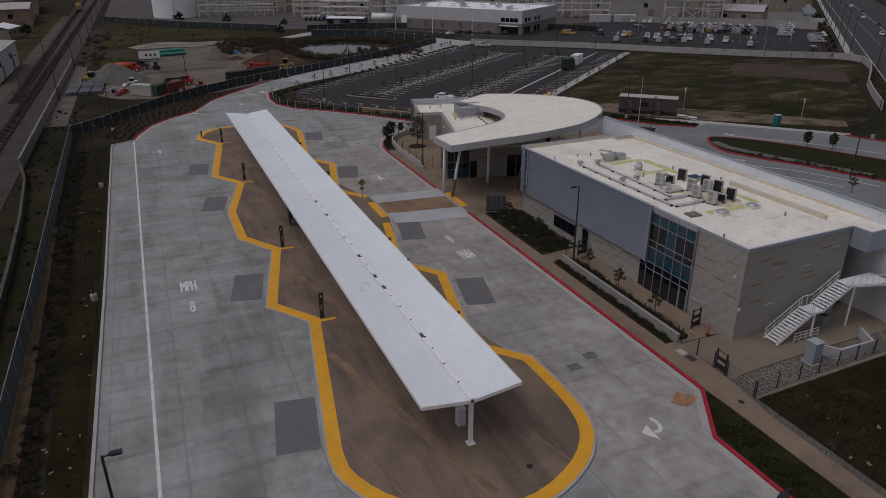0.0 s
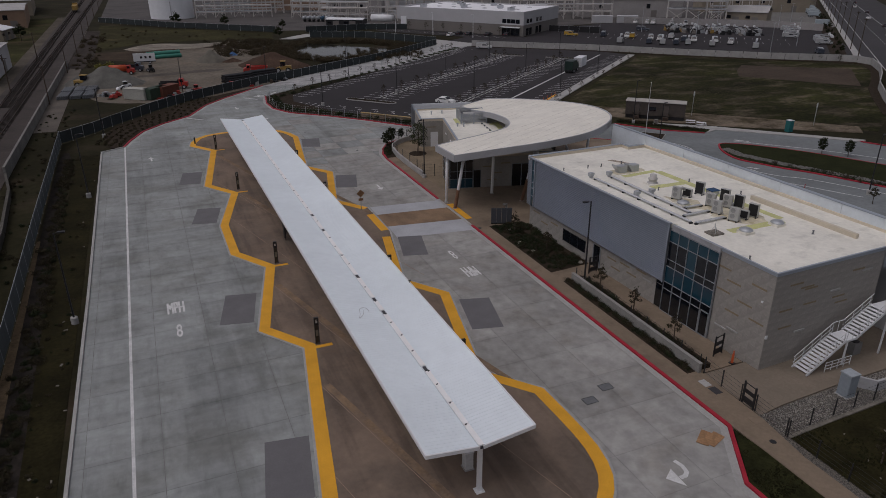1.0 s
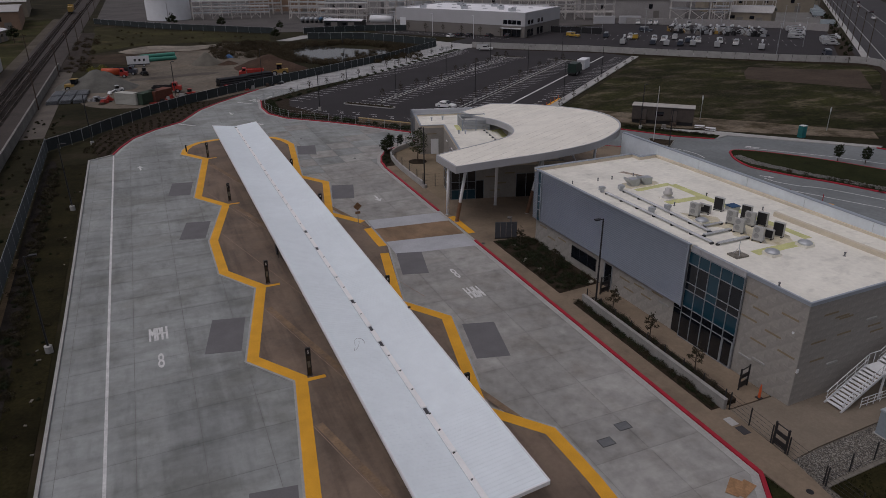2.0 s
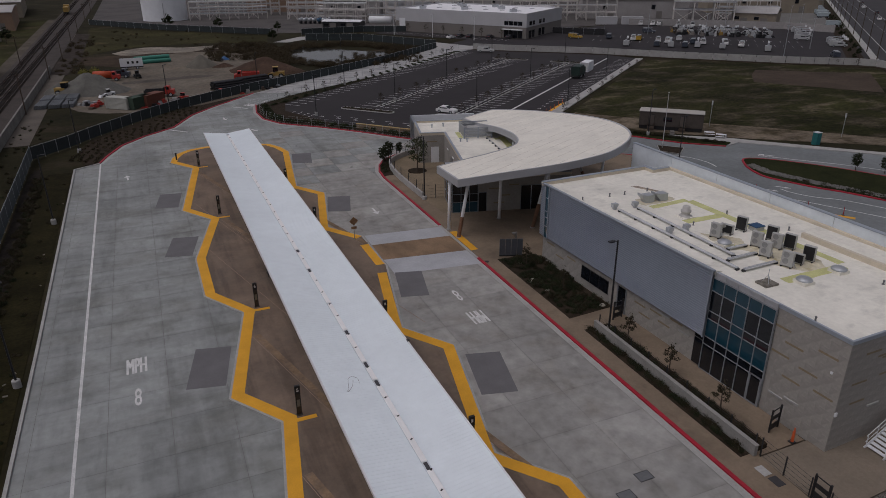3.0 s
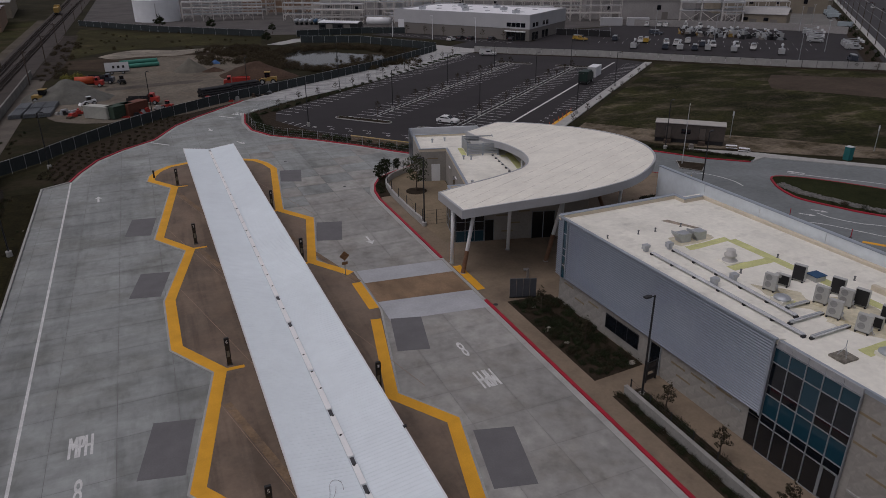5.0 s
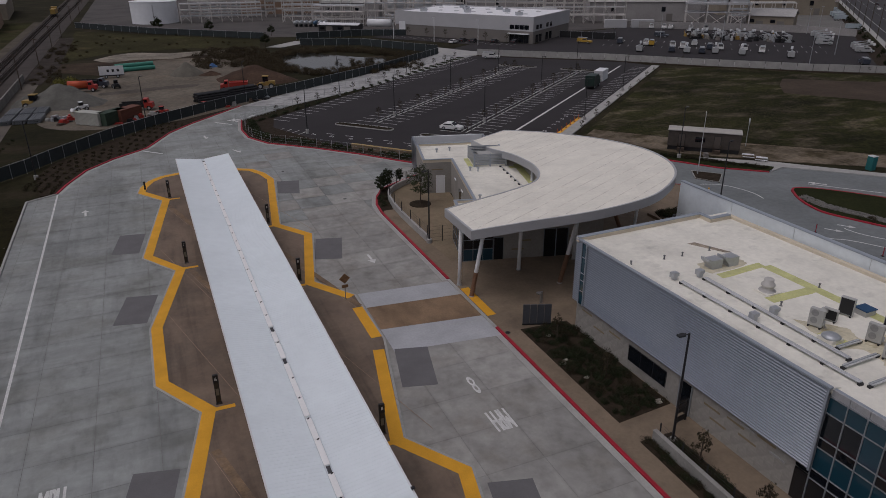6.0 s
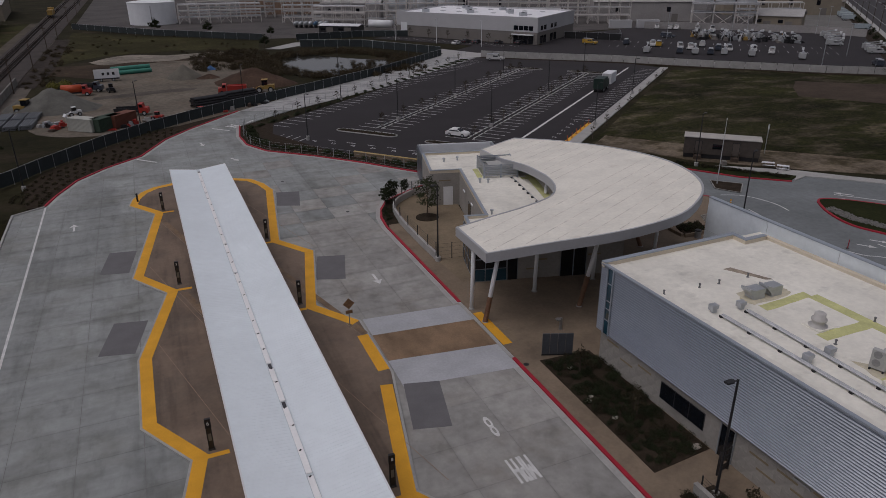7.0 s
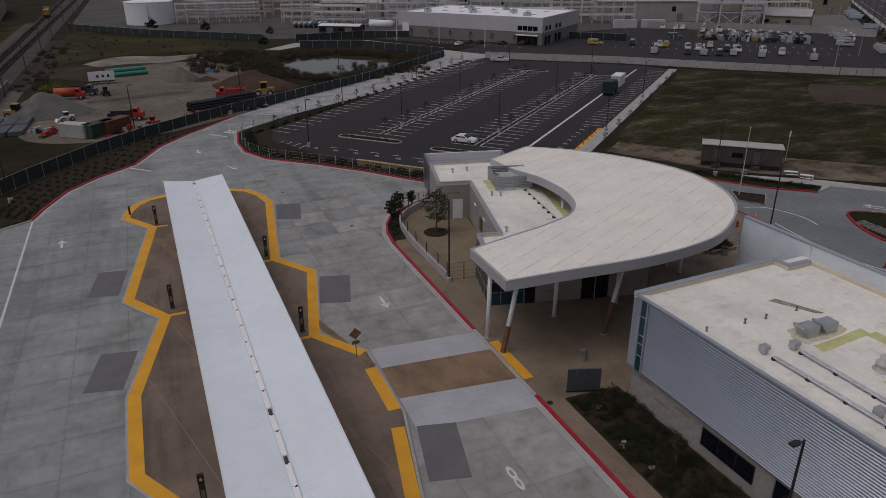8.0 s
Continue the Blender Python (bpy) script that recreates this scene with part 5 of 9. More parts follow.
for iw, q in enumerate(([(32.6, 29.6), (37.3, 29.9), (37.3, 30.7), (32.6, 30.4)], [(36.9, 30.0), (37.9, 30.0), (38.4, 13.0), (37.6, 13.0)], [(32.9, 25.0), (37.2, 25.0), (37.2, 25.9), (32.9, 25.9)], [(31.2, 12.0), (37.6, 12.0), (37.6, 12.9), (31.2, 12.9)], [(31.9, 18.9), (33.0, 18.9), (33.0, 20.6), (31.9, 20.6)])):
    b = BM()
    ragged = []
    for p, r in zip(q, q[1:] + q[:1]):
        for f in range(8):
            x, y = p[0] + (r[0] - p[0]) * f / 8, p[1] + (r[1] - p[1]) * f / 8
            ragged.append((x + 0.12 * noise.noise(Vector((x, y, 1))), y + 0.12 * noise.noise(Vector((x, y, 5)))))
    prism(b, ragged, ZR, ZR + 0.008 + 0.003 * iw)
    tagged(part("roof_walkway", b, ROOF_ALGAE), "yellow-green walkway strip on the roof membrane", "roof walkway", "roof walkways", kind="structure")
b = BM()
prism(b, [(34.8, 36.2), (36.4, 33.4), (37.0, 33.2), (35.6, 36.2)], ZR, ZR + 0.006)
tagged(part("roof_stain", b, mat("brown_water_stain", (0.30, 0.25, 0.19), 0.9, var=0.3, s1=1)), "brown dried puddle stain on the roof", "stain", kind="structure")

GRIMED = mat("algae_grimed_membrane", (0.60, 0.55, 0.41), 0.85, var=0.2, s1=0.5, s2=3, other=(0.42, 0.36, 0.21), amount=0.38)
for q in ([(32.2, 22.6), (34.4, 20.4), (34.1, 18.9), (36.4, 18.6), (37.3, 16.4), (36.4, 13.2), (34.2, 13.0), (32.6, 15.4), (33.0, 17.6), (31.8, 19.4)], [(32.6, 32.6), (36.0, 32.2), (36.2, 30.9), (32.4, 30.8)]):
    line = rounded([Vector(p) for p in q + q[:1]], 6)[:-1]
    prism_bm = prism(BM(), [(x + 0.3 * noise.noise(Vector((x * 2, y * 2, 1))), y + 0.3 * noise.noise(Vector((x * 2, y * 2, 7)))) for x, y in line], ZR, ZR + 0.004)
    tagged(part("roof_grime", prism_bm, GRIMED), "yellow-brown algae grime on the roof membrane", "stain", kind="structure")

# the deck lies a little higher and nearer than the plan above
DECK = pose(-17.3, -35, 0.4) @ Matrix.Diagonal((0.98, 0.98, 1, 1)) @ pose(17, 35, 0)
for ob in [o for o in scene.objects if o not in before_roof and o.parent is None]:
    ob.matrix_world = DECK @ ob.matrix_basis

# ---- the ticket hall ----
HM = pose(22.4, 56.4, 0, 0, 0, -15)
hall = thing("ticket_hall", "low stone hall under a tilted white crescent roof", "building")
hall.matrix_world = HM


def hp(name, b, m, parent=hall, label=""):
    return part(name, b, m, parent, label)


def rz(x, y):
    return 8.0 + 0.09 * (x - 18.1) - 0.105 * (y - 45.5)


for nm, q in (("lobby", (0, 16, 0, 6.6)), ("main", (2.4, 17, 6.6, 24)), ("north", (-1.6, 13, 24, 33))):
    hp("wall", box(BM(), *q, 0, 4.6), STONE, label="limestone hall wall")
    hp("roof_deck", box(BM(), q[0] + 0.25, q[1] - 0.25, q[2] + (0.25 if nm != "main" else -0.3), q[3] + (-0.25 if nm == "north" else 0.3), 4.6, {"lobby": 4.68, "main": 4.684, "north": 4.688}[nm]), ROOF_WHITE, label="cream membrane roof")
b = BM()
band(b, [(16, 0), (0, 0), (0, 6.6), (2.4, 6.6), (2.4, 24), (-1.6, 24), (-1.6, 33), (13, 33)], 0, -0.25, 4.6, 5.0)
pr = hp("parapet", b, ROOF_TAN)
b = BM()
band(b, [(16, 0), (0, 0), (0, 6.6), (2.4, 6.6), (2.4, 24), (-1.6, 24), (-1.6, 33), (13, 33)], 0.05, -0.3, 5.0, 5.06)
hp("coping", b, METAL_CAP, pr)
# glass corner: panes to the west and south
gl = hp("glass_corner", box(BM(), -0.05, 3.4, -0.05, 6.4, 0.1, 4.5), DARK, label="dark and teal glazed lobby corner")
for k in range(3):
    for j, (z0, z1) in enumerate(((0.15, 1.5), (1.55, 2.6), (2.65, 4.4))):
        hp("pane", box(BM(), 0.02 + k * 1.12, 1.08 + k * 1.12, -0.09, -0.05, z0, z1), GLASS_TEAL if j == 0 else GLASS_DARK, gl)
for k in range(4):
    for j, (z0, z1) in enumerate(((0.15, 1.5), (1.55, 2.9), (2.95, 4.4))):
        hp("pane", box(BM(), -0.09, -0.05, 0.05 + k * 1.6, 1.55 + k * 1.6, z0, z1), GLASS_DARK, gl)
FRAME = mat("grey_window_frame", (0.22, 0.24, 0.26), 0.5, 0.3)
for x in (0.0, 1.1, 2.22, 3.36):
    hp("mullion", box(BM(), x - 0.035, x + 0.035, -0.13, -0.085, 0.1, 4.45), FRAME, gl)
for z in (0.12, 1.52, 2.62, 4.42):
    hp("transom", box(BM(), 0.04, 3.32, -0.125, -0.088, z - 0.035, z + 0.035), FRAME, gl)
for y in (0.02, 1.6, 3.2, 4.8, 6.4):
    hp("mullion", box(BM(), -0.13, -0.085, y - 0.035, y + 0.035, 0.1, 4.45), FRAME, gl)
for z in (0.12, 1.52, 2.92, 4.42):
    hp("transom", box(BM(), -0.125, -0.088, 0.06, 6.36, z - 0.035, z + 0.035), FRAME, gl)
hp("door_frame", box(BM(), 3.44, 4.56, -0.05, 0.015, 0.1, 2.78), FRAME)
hp("window_frame", box(BM(), 9.12, 11.98, -0.05, 0.015, 0.1, 3.48), FRAME)
hp("door", box(BM(), 3.5, 4.5, -0.06, 0.02, 0.1, 2.7), GLASS_DARK)
hp("window", box(BM(), 9.2, 11.9, -0.06, 0.02, 0.1, 3.4), GLASS_DARK)
hp("window_frame", box(BM(), 10.5, 10.6, -0.1, 0.0, 0.1, 3.4), METAL_CAP)
for a, z in ((5.5, 3.2), (7.0, 2.2), (6.2, 1.2), (8.2, 3.6), (12.8, 2.4)):
    hp("inset_bar", box(BM(), a - 0.7, a + 0.7, -0.022, 0.01, z - 0.08, z + 0.08), STONE_BAR)
for y, z in ((9.5, 2.2), (14.5, 3.4), (20.0, 3.3)):
    hp("wall_light", box(BM(), 2.28, 2.4, y - 0.5, y + 0.5, z - 0.07, z + 0.07), STEEL_WHITE)
hp("window", box(BM(), 2.36, 2.42, 15.5, 17.2, 1.2, 2.9), GLASS_DARK)
hp("door", box(BM(), 2.35, 2.42, 10.5, 11.6, 0.1, 2.3), TAUPE_WALL)
hp("door", box(BM(), 0.2, 1.5, 23.94, 24.02, 0.1, 2.7), STEEL_WHITE, label="white double door facing the courtyard")
hp("inset_bar", box(BM(), -0.4, 1.2, 23.97, 24.01, 3.5, 3.65), STONE_BAR)
# enclosure behind the north wing, open to the sky
en = thing("service_enclosure", "corrugated grey metal service enclosure open to the sky", "enclosure")
en.matrix_world = HM
for q, m in (((-1.7, -1.4, 33, 39), METAL), ((-1.4, 10, 38.7, 39), WHITE_WALL), ((9.7, 10, 33, 38.7), METAL)):
    part("wall", box(BM(), *q, 0, 4.7), m, en)
part("slab", box(BM(), -1.4, 9.7, 33, 38.7, -0.1, 0.1), KERB, en)
b = BM()
for k in range(18):
    box(b, -1.76, -1.7, 33, 39, 0.2 + k * 0.24, 0.32 + k * 0.24)
part("ribs", b, METAL, en)
# louvred screen on the low roof
ls = thing("louvre_screen", "grey louvred equipment screen on the hall roof", "roof screen")
ls.matrix_world = HM
for q in ((5.0, 9.6, 20.6, 20.75), (5.0, 9.6, 25.2, 25.35), (5.0, 5.15, 20.75, 25.2), (9.45, 9.6, 20.75, 25.2)):
    b = BM()
    for k in range(7):
        box(b, *q, 4.95 + k * 0.22, 5.1 + k * 0.22)
    part("louvres", b, METAL, ls)
for x, y in ((5.07, 20.67), (9.52, 20.67), (5.07, 25.27), (9.52, 25.27), (7.3, 20.67)):
    part("post", box(BM(), x - 0.09, x + 0.09, y - 0.09, y + 0.09, 4.66, 6.5), METAL_CAP, ls)
rc = thing("rooftop_unit", "pale rooftop air handling unit inside the screen", "air conditioner")
rc.matrix_world = HM
part("casing", box(BM(), 6.0, 8.6, 21.6, 24.4, 4.68, 5.9), UNIT, rc)
part("hood", box(BM(), 5.7, 6.0, 22.2, 23.6, 5.1, 5.7), GALV, rc)
for q in ((10.6, 11.6, 8, 21), (9.8, 10.6, 19.4, 20.3), (4.3, 5.0, 21, 25)):
    ob = part("roof_walkway", box(BM(), *q, 4.68, 4.70 + 0.001 * q[0]), ROOF_ALGAE)
    ob.matrix_world = HM
    tagged(ob, "yellow-green walkway strip on the hall roof", "roof walkway", "roof walkways", kind="structure")
t = thing("roof_pipe", "thin dark gas pipe on blocks across the hall roof", "pipe")
t.matrix_world = HM
part("pipe", tube(BM(), (8.6, 20.4, 4.9), (9.6, 8.5, 4.9), 0.04, n=6), GALV, t)
for k in range(8):
    part("block", box(BM(), 8.5 + 0.12 * k, 8.8 + 0.12 * k, 20.0 - 1.6 * k, 20.25 - 1.6 * k, 4.67, 4.86), DARK, t)
for x, y in ((4.2, 19.0), (5.2, 18.6), (3.3, 7.4), (12.4, 20.0), (12.0, 12.0), (1.0, 29.0), (3.0, 29.5)):
    b = BM()
    lathe(b, [(0.12, 4.66), (0.12, 5.1), (0.2, 5.12), (0.2, 5.25), (0.06, 5.32)], (x, y, 0), 10)
    ob = part("vent_pipe", b, GALV)
    ob.matrix_world = HM
    tagged(ob, "short galvanised vent pipe on the roof", "vent pipe", "roof vent pipes")

# crescent roof: smooth rim from control points
RIM = [(18.6, 46.4), (24.0, 44.9), (29.0, 43.4), (33.0, 42.9), (36.8, 43.3), (40.3, 45.2), (43.3, 47.8), (45.6, 51.0), (47.4, 55.0), (48.7, 60.0), (49.1, 66.0), (48.5, 73.0), (46.7, 81.0), (44.0, 87.8)]
INNER = [(37.0, 85.2), (36.2, 78.4), (36.4, 71.8), (36.0, 67.9), (35.4, 64.6), (34.4, 61.5), (33.1, 59.0), (31.1, 57.0), (27.6, 56.0), (24.0, 55.6), (19.6, 55.0)]


OUT = rounded(RIM) + rounded(INNER)
cr = thing("crescent_canopy", "tilted white crescent roof on slender columns", "canopy roof")
b = BM()
prism(b, offset(OUT, 0.22, True), lambda x, y: rz(x, y) - 0.25, rz)
part("membrane", b, mat("pale_crescent_membrane", (0.80, 0.77, 0.685), 0.8, var=0.08, s1=0.3, s2=3, bump=0.05, other=(0.66, 0.61, 0.52), amount=0.30), cr, "cream membrane with faint seams")
b = BM()
ring_in = offset(OUT, 0.22, True)
quads = [[b.verts.new((x, y, rz(x, y) + dz)) for (x, y), dz in ((o, -0.85), (o, 0.06), (i, 0.06), (i, -0.85))] for o, i in zip(OUT, ring_in)]
for k in range(len(quads)):
    r0, r1 = quads[k - 1], quads[k]
    for j in range(4):
        b.faces.new((r0[j], r1[j], r1[(j + 1) % 4], r0[(j + 1) % 4]))
part("fascia", b, FASCIA, cr, "silver metal fascia")
b = BM()
prism(b, offset(OUT, 0.22, True), lambda x, y: rz(x, y) - 0.8, lambda x, y: rz(x, y) - 0.7)
part("soffit", b, mat("tan_soffit", (0.30, 0.27, 0.24), 0.8), cr)
SEAM = mat("seam_tape", (0.70, 0.66, 0.58), 0.8, var=0.25, s1=0.8)
edge = offset(OUT, 0.6, True)
for k in range(26):
    run = []
    for n in range(150):
        q = (14 + n * 0.4, 30 + 2.05 * k + n * 0.4 * 0.47)
        if inside(q, edge):
            run.append(q)
        elif run:
            break
    if len(run) > 4:
        q0, q1 = run[0], run[-1]
        part("seam", bar(BM(), (*q0, rz(*q0) + 0.004), (*q1, rz(*q1) + 0.004), 0.1, 0.012), SEAM, cr)
for (x0, y0), (x1, y1), sleeve in (((19.6, 51.2), (19.75, 51.2), 0), ((19.66, 48.4), (20.9, 48.3), 1), ((27.0, 52.0), (27.15, 52.0), 0), ((29.35, 47.5), (31.9, 48.2), 1), ((34.0, 52.0), (34.2, 52.0), 0), ((44.1, 57.0), (41.4, 58.6), 1), ((44.2, 54.8), (46.0, 56.2), 0), ((36.8, 66.5), (36.8, 66.5), 0), ((46.2, 72.0), (46.2, 72.0), 0)):
    z1 = rz(x1, y1) - 0.75
    p, q = Vector((x0, y0, 0.08)), Vector((x1, y1, z1))
    col = part("column", tube(BM(), p, q, 0.2, 0.2, 14), STEEL_WHITE, cr, "slender white round column")
    smooth(col)
    if sleeve:
        part("sleeve", tube(BM(), p, p.lerp(q, 0.36), 0.235, 0.235, 14), RUST, col, "rusty brown lower sleeve")
    part("foot", tube(BM(), p - Vector((0, 0, 0.02)), p + Vector((0, 0, 0.1)), 0.3, 0.28, 14), KERB, col)

# courtyard west of the hall
b = BM()
prism(b, [(20.95, 64), (21.3, 56.9), (24.2, 56.3), (26, 60), (27.4, 63), (30.8, 79.5), (27, 80.6), (28.9, 86), (26, 85.2), (22.6, 81.8), (21.2, 76)], -0.2, 0.106)
tagged(part("courtyard", b, mat("courtyard_tan_concrete", (0.20, 0.155, 0.102), 0.9, var=0.2, s1=0.3)), "tan concrete courtyard beside the hall", "paving", kind="structure")
CW = rounded([(20.95, 63.3), (20.95, 69), (21.2, 75.8), (22.4, 81.4), (26.3, 85.0), (28.9, 85.4)], 4)
cwall = thing("courtyard_wall", "low curved concrete wall with a black fence on it", "wall")
part("wall_body", band(BM(), CW, -0.15, 0.15, 0, 0.95), KERB, cwall)
for k in range(0, len(CW), 2):
    x, y = CW[k]
    part("post", box(BM(), x - 0.04, x + 0.04, y - 0.04, y + 0.04, 0.9, 2.2), DARK, cwall)
for zz in (1.2, 1.5, 1.8, 2.1):
    b = BM()
    for q0, q1 in zip(CW, CW[1:]):
        bar(b, (*q0, zz), (*q1, zz), 0.014)
    part("wire", b, DARK, cwall)
wire_fence("wire_fence", "black post and wire fence closing the courtyard", [(21.1, 63.0), (24.2, 62.6)], 2.0, 1.6, 0.1)
b = BM()
lathe(b, [(1.5, 0.05), (1.5, 0.16), (1.3, 0.18)], (25.0, 76.0, 0), 24)
tagged(part("tree_pit", b, MULCH), "round mulch pit round the courtyard tree", "tree pit")
T1 = tree("courtyard_tree", "dense dark green courtyard tree in a round pit", 3, 5.6, 1.55, mat("warm_green_leaves", (0.036, 0.046, 0.016), 0.7, var=0.4, s1=0.8, s2=8), 0.75, "", 0.12, True)
T1.matrix_world = pose(25.0, 76.0, 0.15)
T2 = tree("kerb_tree", "small dark green tree by the red kerb", 8, 2.8, 0.7, LEAF, 0.6, "trees by the red kerb", 0.1, True)
T2.matrix_world = pose(21.4, 82.4, 0.1)
for x, y, a, s in ((22.9, 83.6, 80, 1.15), (25.7, 86.2, 150, 0.8)):
    copy_thing(T2, pose(x, y, 0.1, 0, 0, a) @ Matrix.Diagonal((s, s, s, 1)))
b = BM()
prism(b, [(19.3, 75.5), (20.9, 75.5), (22.2, 81.8), (26, 85.5), (28.8, 86.2), (29.6, 88.8), (24.5, 85.9), (22.2, 84.1), (20.6, 81.3), (19.6, 78.4)], -0.2, 0.12)
tagged(part("kerb_bed", b, MULCH), "dark planted strip between kerb and courtyard wall", "planting bed", kind="structure")
scatter(22, lambda: (lambda k: (CW[k][0] - rng.uniform(0.5, 1.4), CW[k][1] + rng.uniform(-0.5, 0.8)))(rng.randrange(9, 17)), 0.12, (0.6, 1.0))
# forecourt things
so = thing("bike_locker_screen", "dark four-panel screen standing by the planting bed", "screen", at=(22.65, 40.75, 0.1))
so.rotation_euler = (0, 0, radians(-21))
for k in range(4):
    part("panel", box(BM(), -1.3 + k * 0.66, -0.68 + k * 0.66, -0.06, 0.06, 0.2, 2.15), mat("slate_panel", (0.07, 0.075, 0.085), 0.5) if "slate_panel" not in bpy.data.materials else bpy.data.materials["slate_panel"], so)
part("frame", box(BM(), -1.32, 1.36, -0.03, 0.03, 0.05, 0.2), DARK, so)
mt = thing("bottle_fountain", "slim grey drinking fountain post", "drinking fountain", at=(25.3, 44.4, 0.1))
part("post", tube(BM(), (0, 0, 0), (0, 0, 1.2), 0.15, 0.13, 10), mat("dull_steel", (0.3, 0.3, 0.3), 0.4, 0.6), mt)
part("bowl", lathe(BM(), [(0.1, 0.95), (0.26, 1.1), (0.26, 1.16)], (-0.3, 0, 0), 12), bpy.data.materials["dull_steel"], mt)
for x, y, r in ((22.6, 38.6, 0.22), (21.4, 34.2, 0.26), (21.9, 34.6, 0.16), (22.0, 31.7, 0.2), (25.2, 26.8, 0.3)):
    b = BM()
    bmesh.ops.create_icosphere(b, subdivisions=2, radius=r)
    for v in b.verts:
        v.co = Vector((v.co.x * 1.3, v.co.y, v.co.z * 0.45)) * (1 + 0.18 * noise.noise(v.co * 2.1 + Vector((x, y, 0))))
    ob = part("boulder", b, mat("pale_boulder", (0.36, 0.33, 0.28), 0.9, var=0.25, s1=1.5, bump=0.4) if "pale_boulder" not in bpy.data.materials else bpy.data.materials["pale_boulder"])
    ob.location = (x, y, 0.14 + r * 0.15)
    tagged(ob, "pale boulder half sunk in the planting bed", "boulder", "bed boulders")

# ---- west bank: fence, weeds ----
WF = [(-29.6, -40), (-30.4, 33), (-31.0, 61), (-31.8, 108.5), (-26.5, 115), (-23.5, 120), (-14.3, 133), (-6.5, 141.8), (3.9, 151), (11.3, 157), (24.6, 165.8), (38.6, 176), (56.2, 189), (87, 217)]
SCREEN = mat("dark_green_fence_screen", (0.028, 0.036, 0.038), 0.8, var=0.2, s1=0.4, s2=3)
GREYSCREEN = mat("blue_grey_fence_screen", (0.075, 0.092, 0.10), 0.6, var=0.2, s1=0.4)


def screen_fence(name, label, pts, h, material, step=3.0):
    t = thing(name, label, "fence")
    for a, c in zip(pts, pts[1:]):
        a, c = Vector((*a, -0.1)), Vector((*c, -0.1))
        n = max(1, round((c - a).length / step))
        part("screen", bar(BM(), a + Vector((0, 0, h / 2 + 0.1)), c + Vector((0, 0, h / 2 + 0.1)), 0.03, h - 0.15), material, t)
        part("rail", tube(BM(), a + Vector((0, 0, h + 0.08)), c + Vector((0, 0, h + 0.08)), 0.03, n=5), GALV, t)
        for k in range(n):
            p = a.lerp(c, k / n)
            part("post", tube(BM(), p, p + Vector((0, 0, h + 0.15)), 0.045, n=6), GALV, t)
    return t


screen_fence("chain_link_fence", "tall fence with blue-grey screening on the weedy bank", WF[:4], 2.4, GREYSCREEN, 4.0)
screen_fence("screened_fence", "dark-screened chain-link fence round the contractor's yard", WF[3:], 2.2, SCREEN, 3.2)
WEED = [shrub(s, r, m, 300, 0.075, "straggly weed clump on the bank", "bank weeds") for s, r, m in ((21, 0.7, LEAF_DRY), (22, 0.55, LEAF), (23, 0.8, LEAF_DRY))]
stuff("weeds", "straggly dark weeds on the bank beside the railway", "weeds", WEED,
      [posed(rng.gauss(-27.85, 0.4) - 0.0057 * k, -14 + 0.37 * k + rng.uniform(-0.5, 0.5), -0.1, rng.uniform(0.4, 1.05)) for k in range(300)] + [posed(rng.uniform(-27.4, -25.4), rng.uniform(-12, 98), -0.1, rng.uniform(0.2, 0.5)) for _ in range(45)]
      + [posed(rng.uniform(-37.0, -31.5), rng.uniform(0, 140), -0.1, rng.uniform(0.3, 0.8)) for _ in range(150)])
tagged(part("sandy_strip", prism(BM(), [(-29.7, -40), (-28.7, -40), (-28.9, 5), (-29.0, 11), (-29.2, 18.6), (-29.5, 27), (-30.0, 45), (-30.4, 58), (-30.8, 58), (-30.4, 38), (-30.2, 20)], -0.2, -0.03), mat("pale_sandy_path", (0.14, 0.102, 0.062), 1.0, var=0.35, s1=0.6, s2=4, bump=0.5, other=(0.06, 0.048, 0.03), amount=0.3, spec=0.1)), "worn sandy strip along the foot of the fence", "bare ground", kind="structure")
b = BM()
prism(b, [(-24.9, -40), (-28.2, -40), (-28.6, 98), (-25.2, 98)], -0.2, -0.06)
tagged(part("bank_turf", b, mat("dark_bank_turf", (0.018, 0.0155, 0.006), 1.0, var=0.5, s1=0.25, s2=3.5, bump=0.6, other=(0.038, 0.032, 0.020), amount=0.27, spec=0.1)), "strip of rough turf beside the outer kerb", "turf", kind="structure")
tagged(part("dry_scrub_ground", prism(BM(), rounded([Vector(q) for q in ((-28.8, -40), (-29.0, 8), (-29.3, 20), (-29.7, 30), (-30.2, 47), (-30.6, 62), (-31.2, 98), (-29.6, 98), (-29.0, 70), (-28.5, 47), (-27.9, 30), (-27.4, 14), (-27.1, 0), (-26.8, -40))], 3), -0.2, -0.045), mat("matted_dead_scrub", (0.026, 0.022, 0.019), 1.0, var=0.5, s1=0.7, s2=6, bump=0.9, other=(0.046, 0.040, 0.035), amount=0.3, spec=0.1)), "matted grey-brown dead scrub along the bank", "scrub", kind="structure")
b = BM()
prism(b, offset(KERB_N, 0.3)[:8] + [(-6.5, 140.8), (-14.3, 132.2), (-23.2, 119), (-25, 112), (-23.5, 101.5)], -0.2, 0.02)
tagged(part("mulch_bank", b, MULCH), "brown mulch bank dotted with small shrubs", "planting bed", kind="structure")
tiny = shrub(31, 0.4, LEAF_DRY, 50, 0.12, "small round shrub planted in rows on the mulch bank", "bank shrubs")
spots = []
